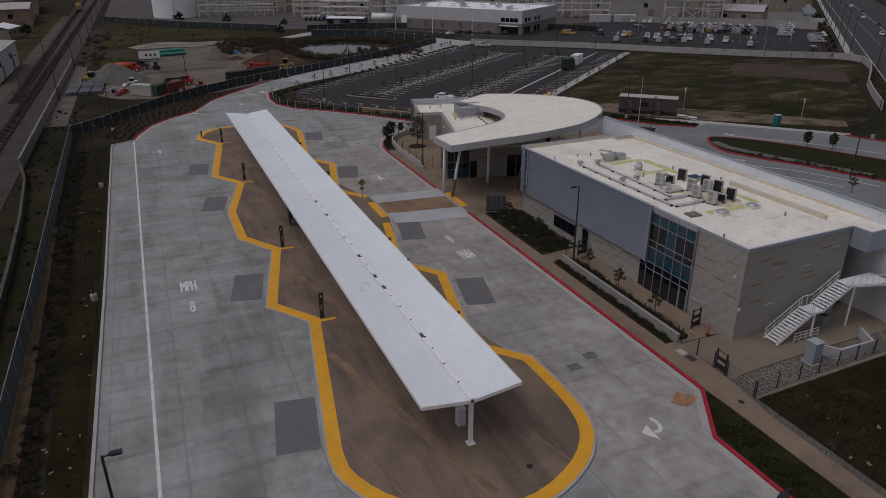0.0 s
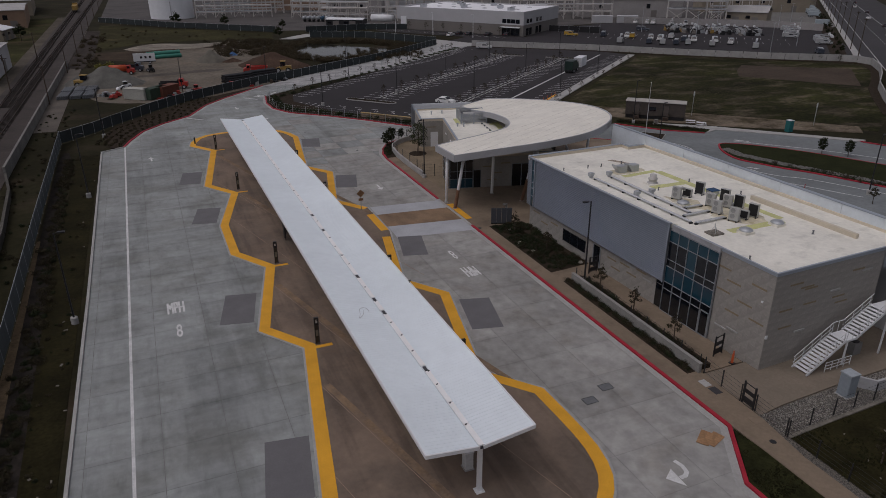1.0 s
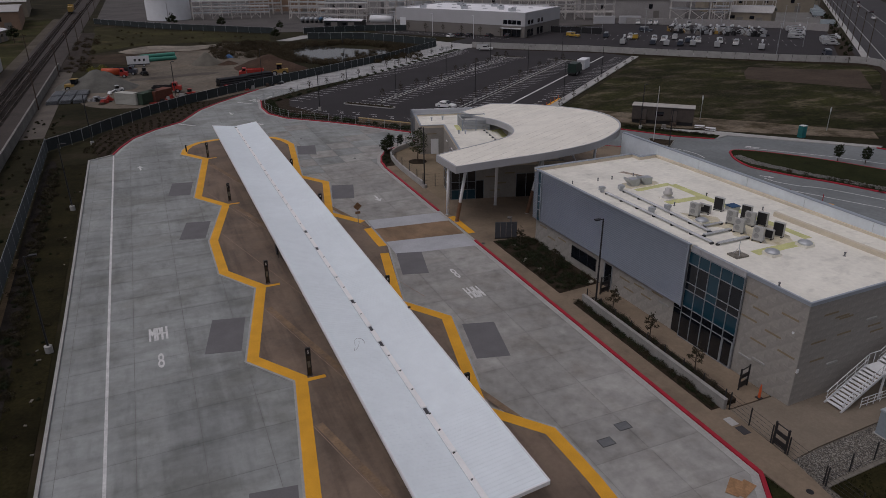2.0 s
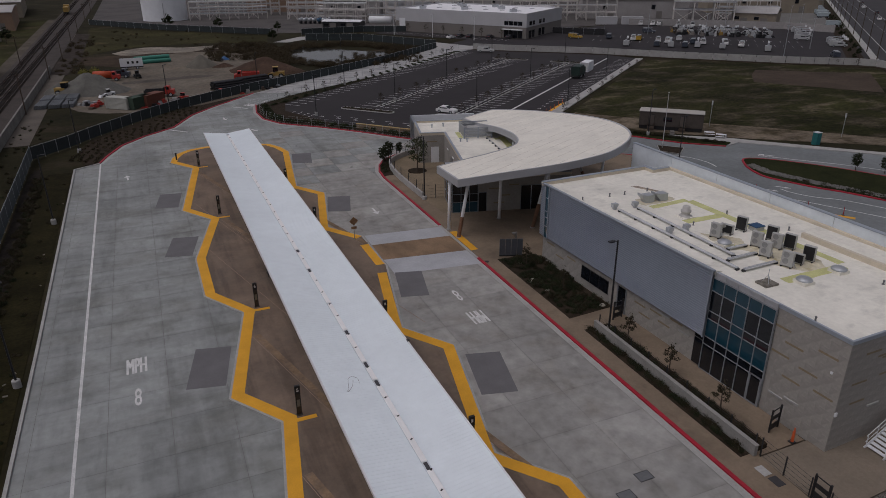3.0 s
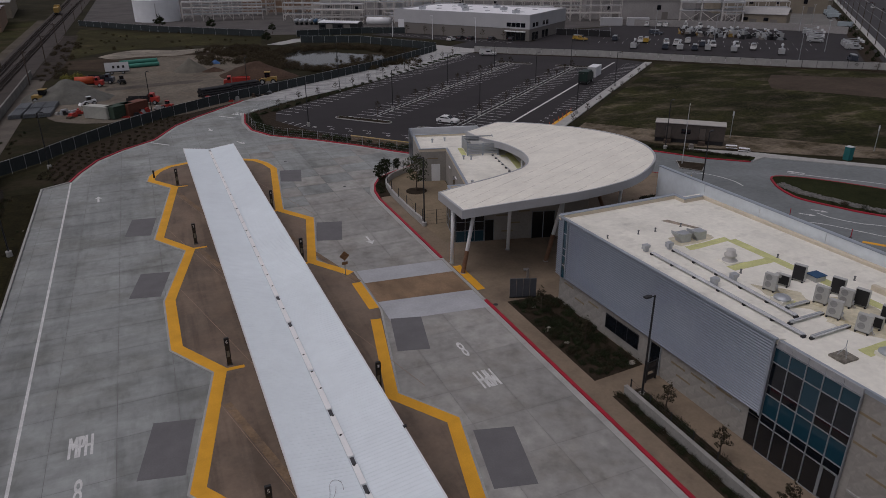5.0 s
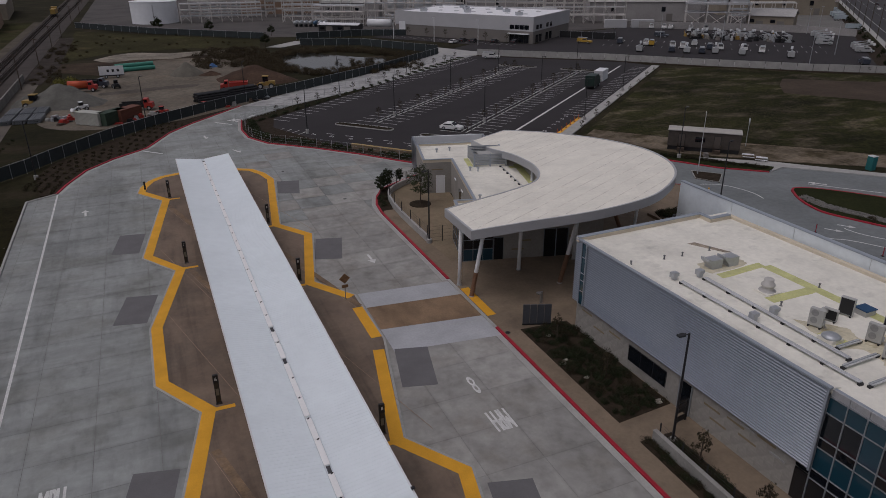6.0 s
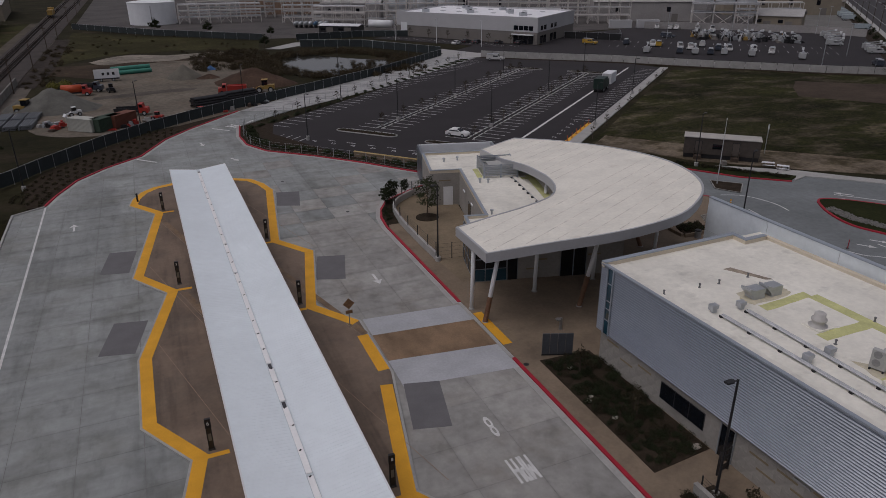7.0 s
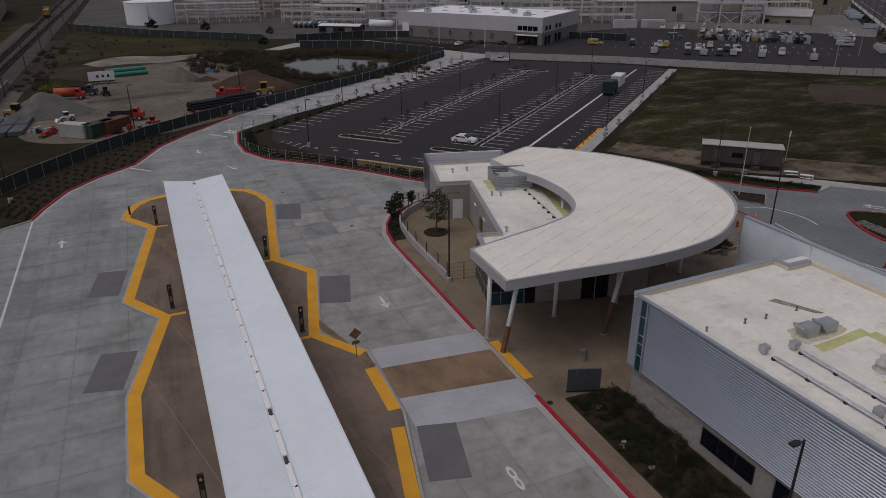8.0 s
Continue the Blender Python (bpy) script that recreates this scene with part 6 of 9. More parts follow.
for r in range(4):
    for k in range(22):
        i = k / 22 * (len(KERB_N) - 2)
        q = Vector(KERB_N[int(i)]).lerp(Vector(KERB_N[int(i) + 1]), i % 1)
        x, y = q.x - 1.0 - 1.25 * r + rng.uniform(-0.2, 0.2), q.y + 0.9 + 1.1 * r
        spots.append(posed(x, y, 0.0, 1.0))
stuff("bank_shrubs", "small shrubs planted in rows on the mulch bank", "shrubs", [tiny], spots)
gone(tiny)
for k in range(20):
    b = BM()
    box(b, -0.25, 0.25, -0.12, 0.12, 0, 0.1)
    ob = part("litter", b, bpy.data.materials["dusty_scrap"])
    ob.matrix_world = pose(rng.uniform(-28.2, -25.0), rng.uniform(0, 95), -0.06, 0, 0, rng.uniform(0, 180)) @ Matrix.Diagonal((rng.uniform(0.2, 0.8), rng.uniform(0.3, 0.8), 0.6, 1))
    tagged(ob, "pale scrap of litter on the weedy bank", "litter", "scraps on the bank")

# railway
b = BM()
prism(b, [(-37.9, 20), (-47.5, 20), (-56, 700), (-38, 700)], -0.3, 0.0)
tagged(part("ballast", b, mat("rail_ballast", (0.05, 0.041, 0.036), 1.0, var=0.35, s1=0.15, s2=3, bump=0.6)), "grey-brown gravel railway bed", "ballast", kind="structure")
for nm, pa, pb in (("railway_track", (-43.6, 20), (-44.2, 700)), ("railway_track", (-46.4, 150), (-53.5, 700))):
    t = thing(nm, "single railway track with dark sleepers on the ballast", "railway track", "railway tracks")
    a, c = Vector((*pa, 0)), Vector((*pb, 0))
    side = (c - a).normalized().cross(Vector((0, 0, 1)))
    for s in (-0.72, 0.72):
        part("rail", bar(BM(), a + side * s + Vector((0, 0, 0.22)), c + side * s + Vector((0, 0, 0.22)), 0.08, 0.14), mat("rusty_rail", (0.09, 0.06, 0.05), 0.5, 0.5) if "rusty_rail" not in bpy.data.materials else bpy.data.materials["rusty_rail"], t)
    b = BM()
    n = int((c - a).length / 1.2)
    for k in range(n):
        p = a.lerp(c, k / n)
        bar(b, p - side * 1.3 + Vector((0, 0, 0.08)), p + side * 1.3 + Vector((0, 0, 0.08)), 0.3, 0.15)
    tagged(part("sleepers", b, mat("creosoted_timber", (0.035, 0.028, 0.024), 0.9) if "creosoted_timber" not in bpy.data.materials else bpy.data.materials["creosoted_timber"], t), kind="stuff")
tagged(part("bare_strip", prism(BM(), [(-47.4, 60), (-51, 60), (-56, 420), (-50, 420)], -0.3, -0.02), mat("dusty_bare_strip", (0.095, 0.082, 0.066), 1.0, var=0.3, s1=0.08, s2=1.0, bump=0.4, other=(0.04, 0.036, 0.02), amount=0.35, spec=0.1)), "dusty bare strip beside the railway", "bare ground", kind="structure")
tagged(part("service_track", prism(BM(), [(-37.8, 210), (-33, 206), (-31, 240), (-32, 330), (-37.5, 330)], -0.3, -0.03), mat("brown_wheel_ruts", (0.045, 0.037, 0.032), 1.0, var=0.35, s1=0.2, s2=1.2, bump=0.5, spec=0.1)), "rutted dirt track beside the railway", "dirt track", kind="structure")
b = BM()
box(b, -38.0, -37.65, 88, 214, -0.2, 1.9)
tagged(part("rail_wall", b, mat("weathered_wall_concrete", (0.19, 0.185, 0.17), 0.95, var=0.25, s1=0.3)), "long pale concrete wall beside the railway", "wall")
tagged(part("old_retaining_wall", band(BM(), [(-37.8, 88), (-36.2, 79), (-34.8, 62), (-33.9, 45), (-33.0, 20)], -0.18, 0.18, -0.2, 1.0), mat("stained_old_concrete", (0.075, 0.07, 0.06), 0.95, var=0.35, s1=0.6)), "low stained retaining wall below the railway", "wall")


def utility_pole(x, y, h=9.0):
    t = thing("utility_pole", "thin dark wooden utility pole", "utility pole", "utility poles", (x, y, -0.1))
    part("pole", tube(BM(), (0, 0, 0), (0, 0, h), 0.15, 0.1, 7), BARK, t)
    part("crossarm", box(BM(), -0.9, 0.9, -0.06, 0.06, h - 0.6, h - 0.45), BARK, t)


for x, y in ((-37.2, 150), (-36.8, 200), (-36.4, 240), (-36.4, 285), (-36.6, 330), (-47.5, 170), (-48, 235), (-37, 400), (-37, 470), (-40, 560)):
    utility_pole(x, y)

# ---- parking lot, in its own axes ----
LOT_PAINT = mat("worn_lot_paint", (0.60, 0.60, 0.59), 0.85, var=0.25, s1=0.8, s2=6)
LM = pose(46.1, 109.7, 0, 0, 0, 41)


def on_lot(ob, label="", category="", group="", kind=""):
    ob.matrix_world = LM @ ob.matrix_basis
    return tagged(ob, label, category, group, kind)


on_lot(part("parking_lot", prism(BM(), [(-10, 36), (-17, 15), (-15.5, -2), (-2, -17), (104, -17), (108, -8), (103, 41.5), (-3, 41.5)], -0.3, -0.02), ASPHALT), "dark asphalt parking lot with white stall lines", "parking lot", kind="structure")
rows = [(0.5, 5.0, 2, 84), (-5.0, -0.5, 2, 84), (20.0, 24.6, 0, 84), (14.9, 19.4, 0, 84), (36.6, 41.2, -4, 96), (-16.6, -12.4, 26, 100)]
for v0, v1, u0, u1 in rows:
    b = BM()
    u = u0
    while u <= u1:
        box(b, u - 0.075, u + 0.075, v0, v1, -0.02, -0.012)
        u += 2.6
    on_lot(part("stall_lines", b, LOT_PAINT), "row of white parking stall lines", "stall lines", "stall line rows", "structure")
for v in (0.0, 19.7):
    b = BM()
    u = 2
    while u < 84:
        for s in (-0.55, 0.55):
            box(b, u + 0.35, u + 2.2, v + s - 0.09, v + s + 0.09, -0.02, 0.1)
        u += 2.6
    on_lot(tagged(part("wheel_stops", b, mat("pale_wheel_stop", (0.52, 0.52, 0.50), 0.8)), kind="stuff"), "double row of pale concrete wheel stops", "wheel stops", "", "stuff")
on_lot(part("lane_line", box(BM(), -4, 100, -8.85, -8.35, -0.02, -0.012), LOT_PAINT), "broad white line along the lot's drive aisle", "lane line", kind="structure")
b = BM()
for k in range(8):
    u = 4 + 2.9 * k
    band(b, arc(u, -13.8, 0.34, -150, 120, 8), -0.06, 0.06, -0.02, -0.012)
    box(b, u - 0.05, u + 0.5, -13.5, -13.38, -0.02, -0.012)
for k in range(6):
    v = 25.5 - 4.2 * k
    band(b, arc(-11.2, v, 0.38, -150, 120, 8), -0.07, 0.07, -0.02, -0.012)
    box(b, -11.3, -10.6, v + 0.3, v + 0.44, -0.02, -0.012)
    box(b, -9.6, -9.45, 21.8 - 4.2 * k, 23.6 - 4.2 * k, -0.02, -0.012)
on_lot(part("stall_symbols", b, LOT_PAINT), "white painted symbols in the wide stalls", "road marking", kind="structure")
b = BM()
for k in range(4):
    box(b, -13.6, -9.4, 28.0 + 1.9 * k, 28.15 + 1.9 * k, -0.02, -0.012)
on_lot(part("stall_lines", b, LOT_PAINT), "row of white parking stall lines", "stall lines", "stall line rows", "structure")
on_lot(part("lot_walk", box(BM(), -2, 104, -19.4, -17.2, -0.2, 0.1), KERB), "pale concrete walk along the edge of the lot", "sidewalk", kind="structure")
on_lot(part("lot_ramp_strip", box(BM(), 6, 24, -17.2, -16.4, -0.1, 0.02), YELLOW), "yellow tactile strip along the lot walk", "tactile strip", kind="structure")
for k in range(6):
    t = thing("delineator_post", "slim orange delineator on the yellow strip", "delineator", "orange delineators")
    t.matrix_world = LM @ pose(8 + 3 * k, -16.8, 0.02)
    part("post", tube(BM(), (0, 0, 0), (0, 0, 1.0), 0.05, n=7), bpy.data.materials["orange_plastic"], t)
    part("foot", lathe(BM(), [(0.2, 0), (0.2, 0.05)], n=10), DARK, t)
for u, v, l in ((-1.8, 20.0, 5.6), (-3.0, 0.0, 5.6), (86, 19.7, 5.0), (86, 0, 5.0)):
    t = thing("lot_island", "oval planted island in the parking lot", "traffic island", "lot islands")
    t.matrix_world = LM @ pose(u, v, 0)
    q = arc(0, l, 1.1, 0, 180, 8) + arc(0, -l, 1.1, 180, 360, 8)
    part("bed", prism(BM(), offset(q, 0.2, True), -0.1, 0.1), MULCH, t)
    part("kerb", band(BM(), q, 0, 0.2, -0.1, 0.14, True), KERB, t)
    stuff("low_shrubs", "low shrubs in the parking lot island", "shrubs", shr, [LM @ pose(u + rng.uniform(-0.5, 0.5), v - l + 2 * l * k / 14, 0.1) @ Matrix.Diagonal((0.6, 0.6, 0.6, 1)) for k in range(15)])
BT = tree("lot_tree", "small thin-leaved young tree in the parking lot", 14, 3.2, 0.8, LEAF_DRY, 0.16, "young lot trees", 0.11)
BT.matrix_world = AWAY
for v in (0.0, 19.7):
    for k in range(11):
        copy_thing(BT, LM @ pose(4.5 + 7.8 * k + rng.uniform(-1, 1), v, 0, 0, 0, 70 * k) @ Matrix.Diagonal((1, 1, rng.uniform(0.7, 1.15), 1)))
for k in range(13):
    copy_thing(BT, LM @ pose(0 + 7.6 * k, 43.2, 0, 0, 0, 50 * k) @ Matrix.Diagonal((0.9, 0.9, rng.uniform(0.7, 1.0), 1)))
for k in range(8):
    copy_thing(BT, LM @ pose(12 + 11 * k, -20.4, 0, 0, 0, 60 * k) @ Matrix.Diagonal((0.8, 0.8, rng.uniform(0.6, 0.9), 1)))
for u, v in ((12.5, 0), (49, 0), (10, 19.7), (38, 19.7), (70, 19.7), (81, 0), (24, 43), (58, 43), (-11, 27.0), (22, -18.3), (58, -18.3)):
    q = LM @ Vector((u, v, 0))
    lamp(q.x, q.y, 41 + 90, 8.5, 0, 0.8)
lot_side = [(LM @ Vector((u, v, 0))).to_2d()[:] for u, v in ((-15.5, -2.0), (-17.0, 15.0), (-10.0, 36.0), (-3.0, 41.5), (-3.0, 46.0))]
tagged(part("lot_hedge_bed", prism(BM(), offset(KERB_LOT, 0.3)[:-1] + lot_side, -0.2, 0.04), MULCH), "planted strip between lane and parking lot", "planting bed", kind="structure")
hedge = shrub(41, 0.9, LEAF, 200, 0.14, "bushy green hedge shrub by the parking lot", "lot hedge")
spots = []
kerb_in = offset(KERB_LOT, 1.6)
for k in range(70):
    f = rng.uniform(0, 6.4)
    q = Vector(kerb_in[int(f)]).lerp(Vector(kerb_in[int(f) + 1]), f % 1) + Vector((rng.uniform(0, 1.6), rng.uniform(0, 1.2)))
    spots.append(pose(q.x, q.y, 0.04, 0, 0, 40 * k) @ Matrix.Diagonal((1, 1, rng.uniform(0.5, 0.8), 1)))
for k in range(26):
    spots.append(LM @ pose(-6 + 4.0 * k, 42.6, 0.0, 0, 0, 4 * k) @ Matrix.Diagonal((2.4, 0.7, 0.55, 1)))
stuff("lot_hedge", "bushy green hedge round the parking lot", "hedge", [hedge], spots)
gone(hedge)
t = thing("low_wall", "low tan wall with a yellow top beside the lane", "wall")
t.matrix_world = LM
part("wall_body", box(BM(), -17.2, -16.9, -7, 13, 0, 0.9), TAN_WALK, t)
part("top", box(BM(), -17.25, -16.85, -7, 13, 0.9, 1.0), mat("ochre_top", (0.45, 0.32, 0.13), 0.8), t)
LF = [Vector(q) for q in offset(KERB_LOT, 0.9)[::-1][1:]] + [(LM @ Vector((u, v, 0))).to_2d() for u, v in ((-10, 45.5), (104, 46.5))]
lf = wire_fence("lot_fence", "galvanised post and wire fence round the lot", [tuple(q) for q in LF], 1.6, 3.2, 0.0, 4)
for c in lf.children:
    c.data.materials[0] = GALV


# ---- vehicles ----
CARP = {}


def paint_mat(name, col):
    if name not in CARP:
        CARP[name] = mat(name, col, 0.3, var=0.03, bump=0.0, spec=0.5)
    return CARP[name]


TYRE = mat("black_tyre", (0.015, 0.015, 0.015), 0.8, var=0.1)


def wheels(t, pts, r=0.34, w=0.24):
    for x, y in pts:
        wl = part("wheel", tube(BM(), (x, y - w / 2, r), (x, y + w / 2, r), r, r, 14), TYRE, t)
        part("rim", tube(BM(), (x, y - w / 2 - 0.01, r), (x, y + w / 2 + 0.01, r), r * 0.6, r * 0.6, 10), GALV, wl)


def side_body(pts, w, taper=None):
    """A solid from a side outline (x, z), w wide; taper narrows the points above that height."""
    b = BM()
    half = [w / 2 * (0.84 if taper and z > taper else 1.0) for x, z in pts]
    l = [b.verts.new((x, h, z)) for (x, z), h in zip(pts, half)]
    r = [b.verts.new((x, -h, z)) for (x, z), h in zip(pts, half)]
    b.faces.new(l)
    b.faces.new(r[::-1])
    for k in range(len(pts)):
        j = (k + 1) % len(pts)
        b.faces.new((l[k], r[k], r[j], l[j]))
    return b


def car(name, label, colour, colname):
    t = thing(name, label, "car", "parked cars")
    m = paint_mat(colname, colour)
    part("body", side_body([(-2.2, 0.28), (-2.25, 0.8), (-1.9, 0.98), (0.85, 0.98), (2.0, 0.8), (2.2, 0.6), (2.2, 0.28)], 1.78), m, t)
    cabin = part("cabin", side_body([(-1.8, 0.96), (-1.2, 1.42), (0.1, 1.45), (0.95, 0.96)], 1.72, 1.1), m, t)
    part("side_glass", side_body([(-1.5, 1.0), (-1.1, 1.36), (0.05, 1.38), (0.72, 1.0)], 1.735, 1.1), GLASS_DARK, cabin)
    part("windscreen", side_body([(0.12, 1.42), (0.93, 1.0), (0.96, 1.01), (0.16, 1.44)], 1.5, 1.1), GLASS_DARK, cabin)
    part("rear_glass", side_body([(-1.78, 1.0), (-1.24, 1.4), (-1.28, 1.42), (-1.82, 1.02)], 1.5, 1.1), GLASS_DARK, cabin)
    for y in (-0.62, 0.62):
        part("headlight", box(BM(), 2.14, 2.22, y - 0.17, y + 0.17, 0.6, 0.74), STEEL_WHITE, t)
        part("tail_light", box(BM(), -2.27, -2.2, y - 0.17, y + 0.17, 0.68, 0.84), paint_mat("red_lens", (0.3, 0.01, 0.01)), t)
    wheels(t, [(-1.35, -0.82), (-1.35, 0.82), (1.35, -0.82), (1.35, 0.82)])
    return t


def pickup(name, label, colour, colname, rack=True):
    t = thing(name, label, "truck", "parked work trucks")
    m = paint_mat(colname, colour)
    part("body", side_body([(-2.9, 0.45), (-2.9, 1.1), (0.0, 1.1), (1.1, 1.15), (2.7, 1.05), (2.8, 0.45)], 1.95), m, t)
    cabin = part("cabin", side_body([(-0.9, 1.1), (-0.8, 1.9), (0.7, 1.9), (1.35, 1.12)], 1.85, 1.4), m, t)
    part("side_glass", side_body([(-0.7, 1.2), (-0.65, 1.8), (0.62, 1.8), (1.1, 1.2)], 1.865, 1.4), GLASS_DARK, cabin)
    part("windscreen", side_body([(0.78, 1.85), (1.34, 1.18), (1.38, 1.2), (0.82, 1.88)], 1.6, 1.4), GLASS_DARK, cabin)
    if rack:
        part("tool_box", box(BM(), -2.85, -1.0, -0.95, 0.95, 1.1, 1.75), m, t)
        part("rack", box(BM(), -2.8, 1.0, -0.7, 0.7, 2.0, 2.08), GALV, t)
    wheels(t, [(-1.8, -0.88), (-1.8, 0.88), (1.8, -0.88), (1.8, 0.88)], 0.4)
    return t


c1 = car("parked_car", "white hatchback parked in the lot", (0.75, 0.75, 0.74), "white_car_paint")
c1.matrix_world = pose(46.6, 114.2, 0, 0, 0, -50)
c2 = car("parked_car", "dark grey car parked outside the warehouse", (0.04, 0.04, 0.045), "dark_car_paint")
c2.matrix_world = pose(113, 243, 0, 0, 0, 35)
for x, y, o in ((104.5, 243.5, c1), (119.5, 238.0, c2), (126, 233.5, c2), (110, 246.5, c2)):
    copy_thing(o, pose(x, y, 0, 0, 0, 35))
tw = pickup("work_truck", "white utility pickup truck with a rack", (0.55, 0.55, 0.54), "white_truck_paint")
tw.matrix_world = pose(98.5, 199.5, 0, 0, 0, -35)
td = pickup("work_truck", "dark utility pickup truck", (0.05, 0.06, 0.08), "dark_truck_paint")
td.matrix_world = pose(190, 226, 0, 0, 0, -60)
ty = pickup("work_truck", "yellow utility pickup truck", (0.45, 0.28, 0.04), "yellow_truck_paint")
ty.matrix_world = pose(150, 222, 0, 0, 0, -60)
rt = thing("refuse_truck", "dark green refuse truck with a pale box behind", "truck")
rt.matrix_world = pose(97.6, 141.0, 0, 0, 0, 41)
part("bin", box(BM(), -2.6, 2.0, -1.2, 1.2, 0.9, 3.3), mat("dark_green_enamel", (0.012, 0.03, 0.024), 0.5), rt)
part("cab", side_body([(2.1, 0.6), (2.1, 2.6), (3.5, 2.6), (3.9, 1.6), (3.9, 0.6)], 2.3), bpy.data.materials["dark_green_enamel"], rt)
part("chassis", box(BM(), -2.6, 3.8, -0.9, 0.9, 0.6, 0.9), DARK, rt)
wheels(rt, [(-1.6, -1.0), (-1.6, 1.0), (-0.4, -1.0), (-0.4, 1.0), (3.0, -1.0), (3.0, 1.0)], 0.5, 0.3)
bx = thing("box_container", "pale grey box container in the lot", "container")
bx.matrix_world = pose(107.0, 150.5, -0.02, 0, 0, 41)
part("body", box(BM(), -3, 3, -1.2, 1.2, 0.0, 2.7), WHITE_WALL, bx)
part("door", box(BM(), -3.05, -3.0, -1.1, 1.1, 0.2, 2.6), GREY_WALL, bx)

# ---- field, its wall and what stands in it ----
field_bm = prism(BM(), [(66.5, 99.5), (136, 160), (150, 155), (171, 133), (184, 117), (178, 104), (157, 87), (142, 73), (112, 56), (88, 72), (75, 84)], -0.3, -0.05)
tagged(part("field", field_bm, FIELD), "rough green and brown grass field", "field", kind="structure")
frng = random.Random(31)
tuft_bm = BM()
for k in range(9000):
    c = frng.choice(((98, 112, 13, 8), (92, 95, 10, 6), (120, 100, 16, 7), (112, 122, 16, 5)))
    x, y, r = frng.gauss(c[0], c[2]), frng.gauss(c[1], c[3]), frng.uniform(0.08, 0.22)
    if not inside((x, y), [(72, 98), (134, 152), (168, 130), (178, 108), (140, 76), (112, 62), (90, 76)]):
        continue
    a = frng.uniform(0, 3.14)
    u, v = Vector((math.cos(a), math.sin(a), 0)) * r, Vector((-math.sin(a), math.cos(a), 0)) * r * 0.5
    q = Vector((x, y, -0.05))
    tip = tuft_bm.verts.new(q + Vector((0, 0, 0.05)))
    ring = [tuft_bm.verts.new(q + w) for w in (u, v, -u, -v)]
    for i in range(4):
        tuft_bm.faces.new((ring[i], ring[(i + 1) % 4], tip))
tagged(part("dry_tufts", tuft_bm, mat("bleached_dry_grass", (0.060, 0.054, 0.032), 1.0, var=0.3, s1=0.5, spec=0.1)), "bleached dry grass tufts in the field", "dry grass", kind="stuff")
tagged(part("bare_patch", prism(BM(), [(136, 115.5), (144, 124.2), (152.5, 131), (165, 120.6), (176.5, 112.5), (165, 102), (153, 91), (146, 101.5)], -0.2, -0.03), mat("worn_brown_turf", (0.068, 0.052, 0.040), 1.0, var=0.25, s1=0.1, s2=1.5, bump=0.5, spec=0.1)), "rectangle of worn brown turf in the field", "worn turf", kind="structure")
tagged(part("dirt_margin", prism(BM(), [(66.5, 98.5), (72, 103), (80, 93), (98, 76), (112, 60), (108, 56), (88, 71), (75, 83)], -0.2, -0.02), mat("stony_brown_dirt", (0.15, 0.122, 0.09), 1.0, var=0.4, s1=0.15, s2=1.5, bump=0.7, other=(0.06, 0.048, 0.028), amount=0.45, spec=0.1)), "stony brown dirt along the field's edge", "dirt", kind="structure")
WALL = [(98, 209), (109.5, 198), (130, 181), (150, 158), (171, 137), (187, 124.5), (189.5, 120.5), (188.5, 115), (178.5, 105), (165.5, 95), (153, 86.4), (142, 77), (128, 64)]
wl = thing("boundary_wall", "pale concrete boundary wall behind lot and field", "wall")
for a, c in zip(WALL, WALL[1:]):
    n = max(1, round((Vector(c) - Vector(a)).length / 4))
    for k in range(n):
        p0, p1 = Vector(a).lerp(Vector(c), k / n), Vector(a).lerp(Vector(c), (k + 0.96) / n)
        part("panel", bar(BM(), (*p0, 0.95), (*p1, 0.95), 0.25, 2.1), KERB, wl)
tagged(part("wall_verge", band(BM(), WALL, 0, -2.2, -0.2, 0.02), MULCH), "dark planted verge before the boundary wall", "planting bed", kind="structure")
tr = thing("office_trailer", "brown site office trailer with a white roof", "trailer", at=(80.4, 82.6, 0))
tr.rotation_euler = (0, 0, radians(-43))
part("body", box(BM(), -5.9, 5.9, -1.6, 1.6, 0.7, 3.4), mat("brown_trailer_siding", (0.072, 0.060, 0.052), 0.8, var=0.15, s1=1.5, s2=8), tr)
part("roof", prism(BM(), [(-6.0, -1.75), (6.0, -1.75), (6.0, 1.75), (-6.0, 1.75)], 3.4, 3.52), mat("chalky_trailer_roof", (0.42, 0.40, 0.37), 0.8, var=0.12, s1=0.5), tr)
for x in (-3.6, 2.2):
    d = part("door", box(BM(), x - 0.5, x + 0.5, -1.66, -1.6, 0.75, 2.85), mat("brown_trailer_door", (0.10, 0.084, 0.072), 0.7) if "brown_trailer_door" not in bpy.data.materials else bpy.data.materials["brown_trailer_door"], tr)
    part("steps", box(BM(), x - 0.6, x + 0.6, -2.6, -1.66, 0, 0.6), BARK, d)
    part("door_frame", box(BM(), x - 0.58, x + 0.58, -1.63, -1.6, 0.7, 2.95), DARK, d)
    for q in ((x - 0.6, x - 0.54), (x + 0.54, x + 0.6)):
        part("step_rail", box(BM(), *q, -2.6, -1.66, 0.6, 1.5), BARK, d)
part("window", box(BM(), -1.4, 0.2, -1.65, -1.6, 1.7, 2.5), GLASS_DARK, tr)
part("skirt", box(BM(), -5.8, 5.8, -1.5, 1.5, 0, 0.7), DARK, tr)
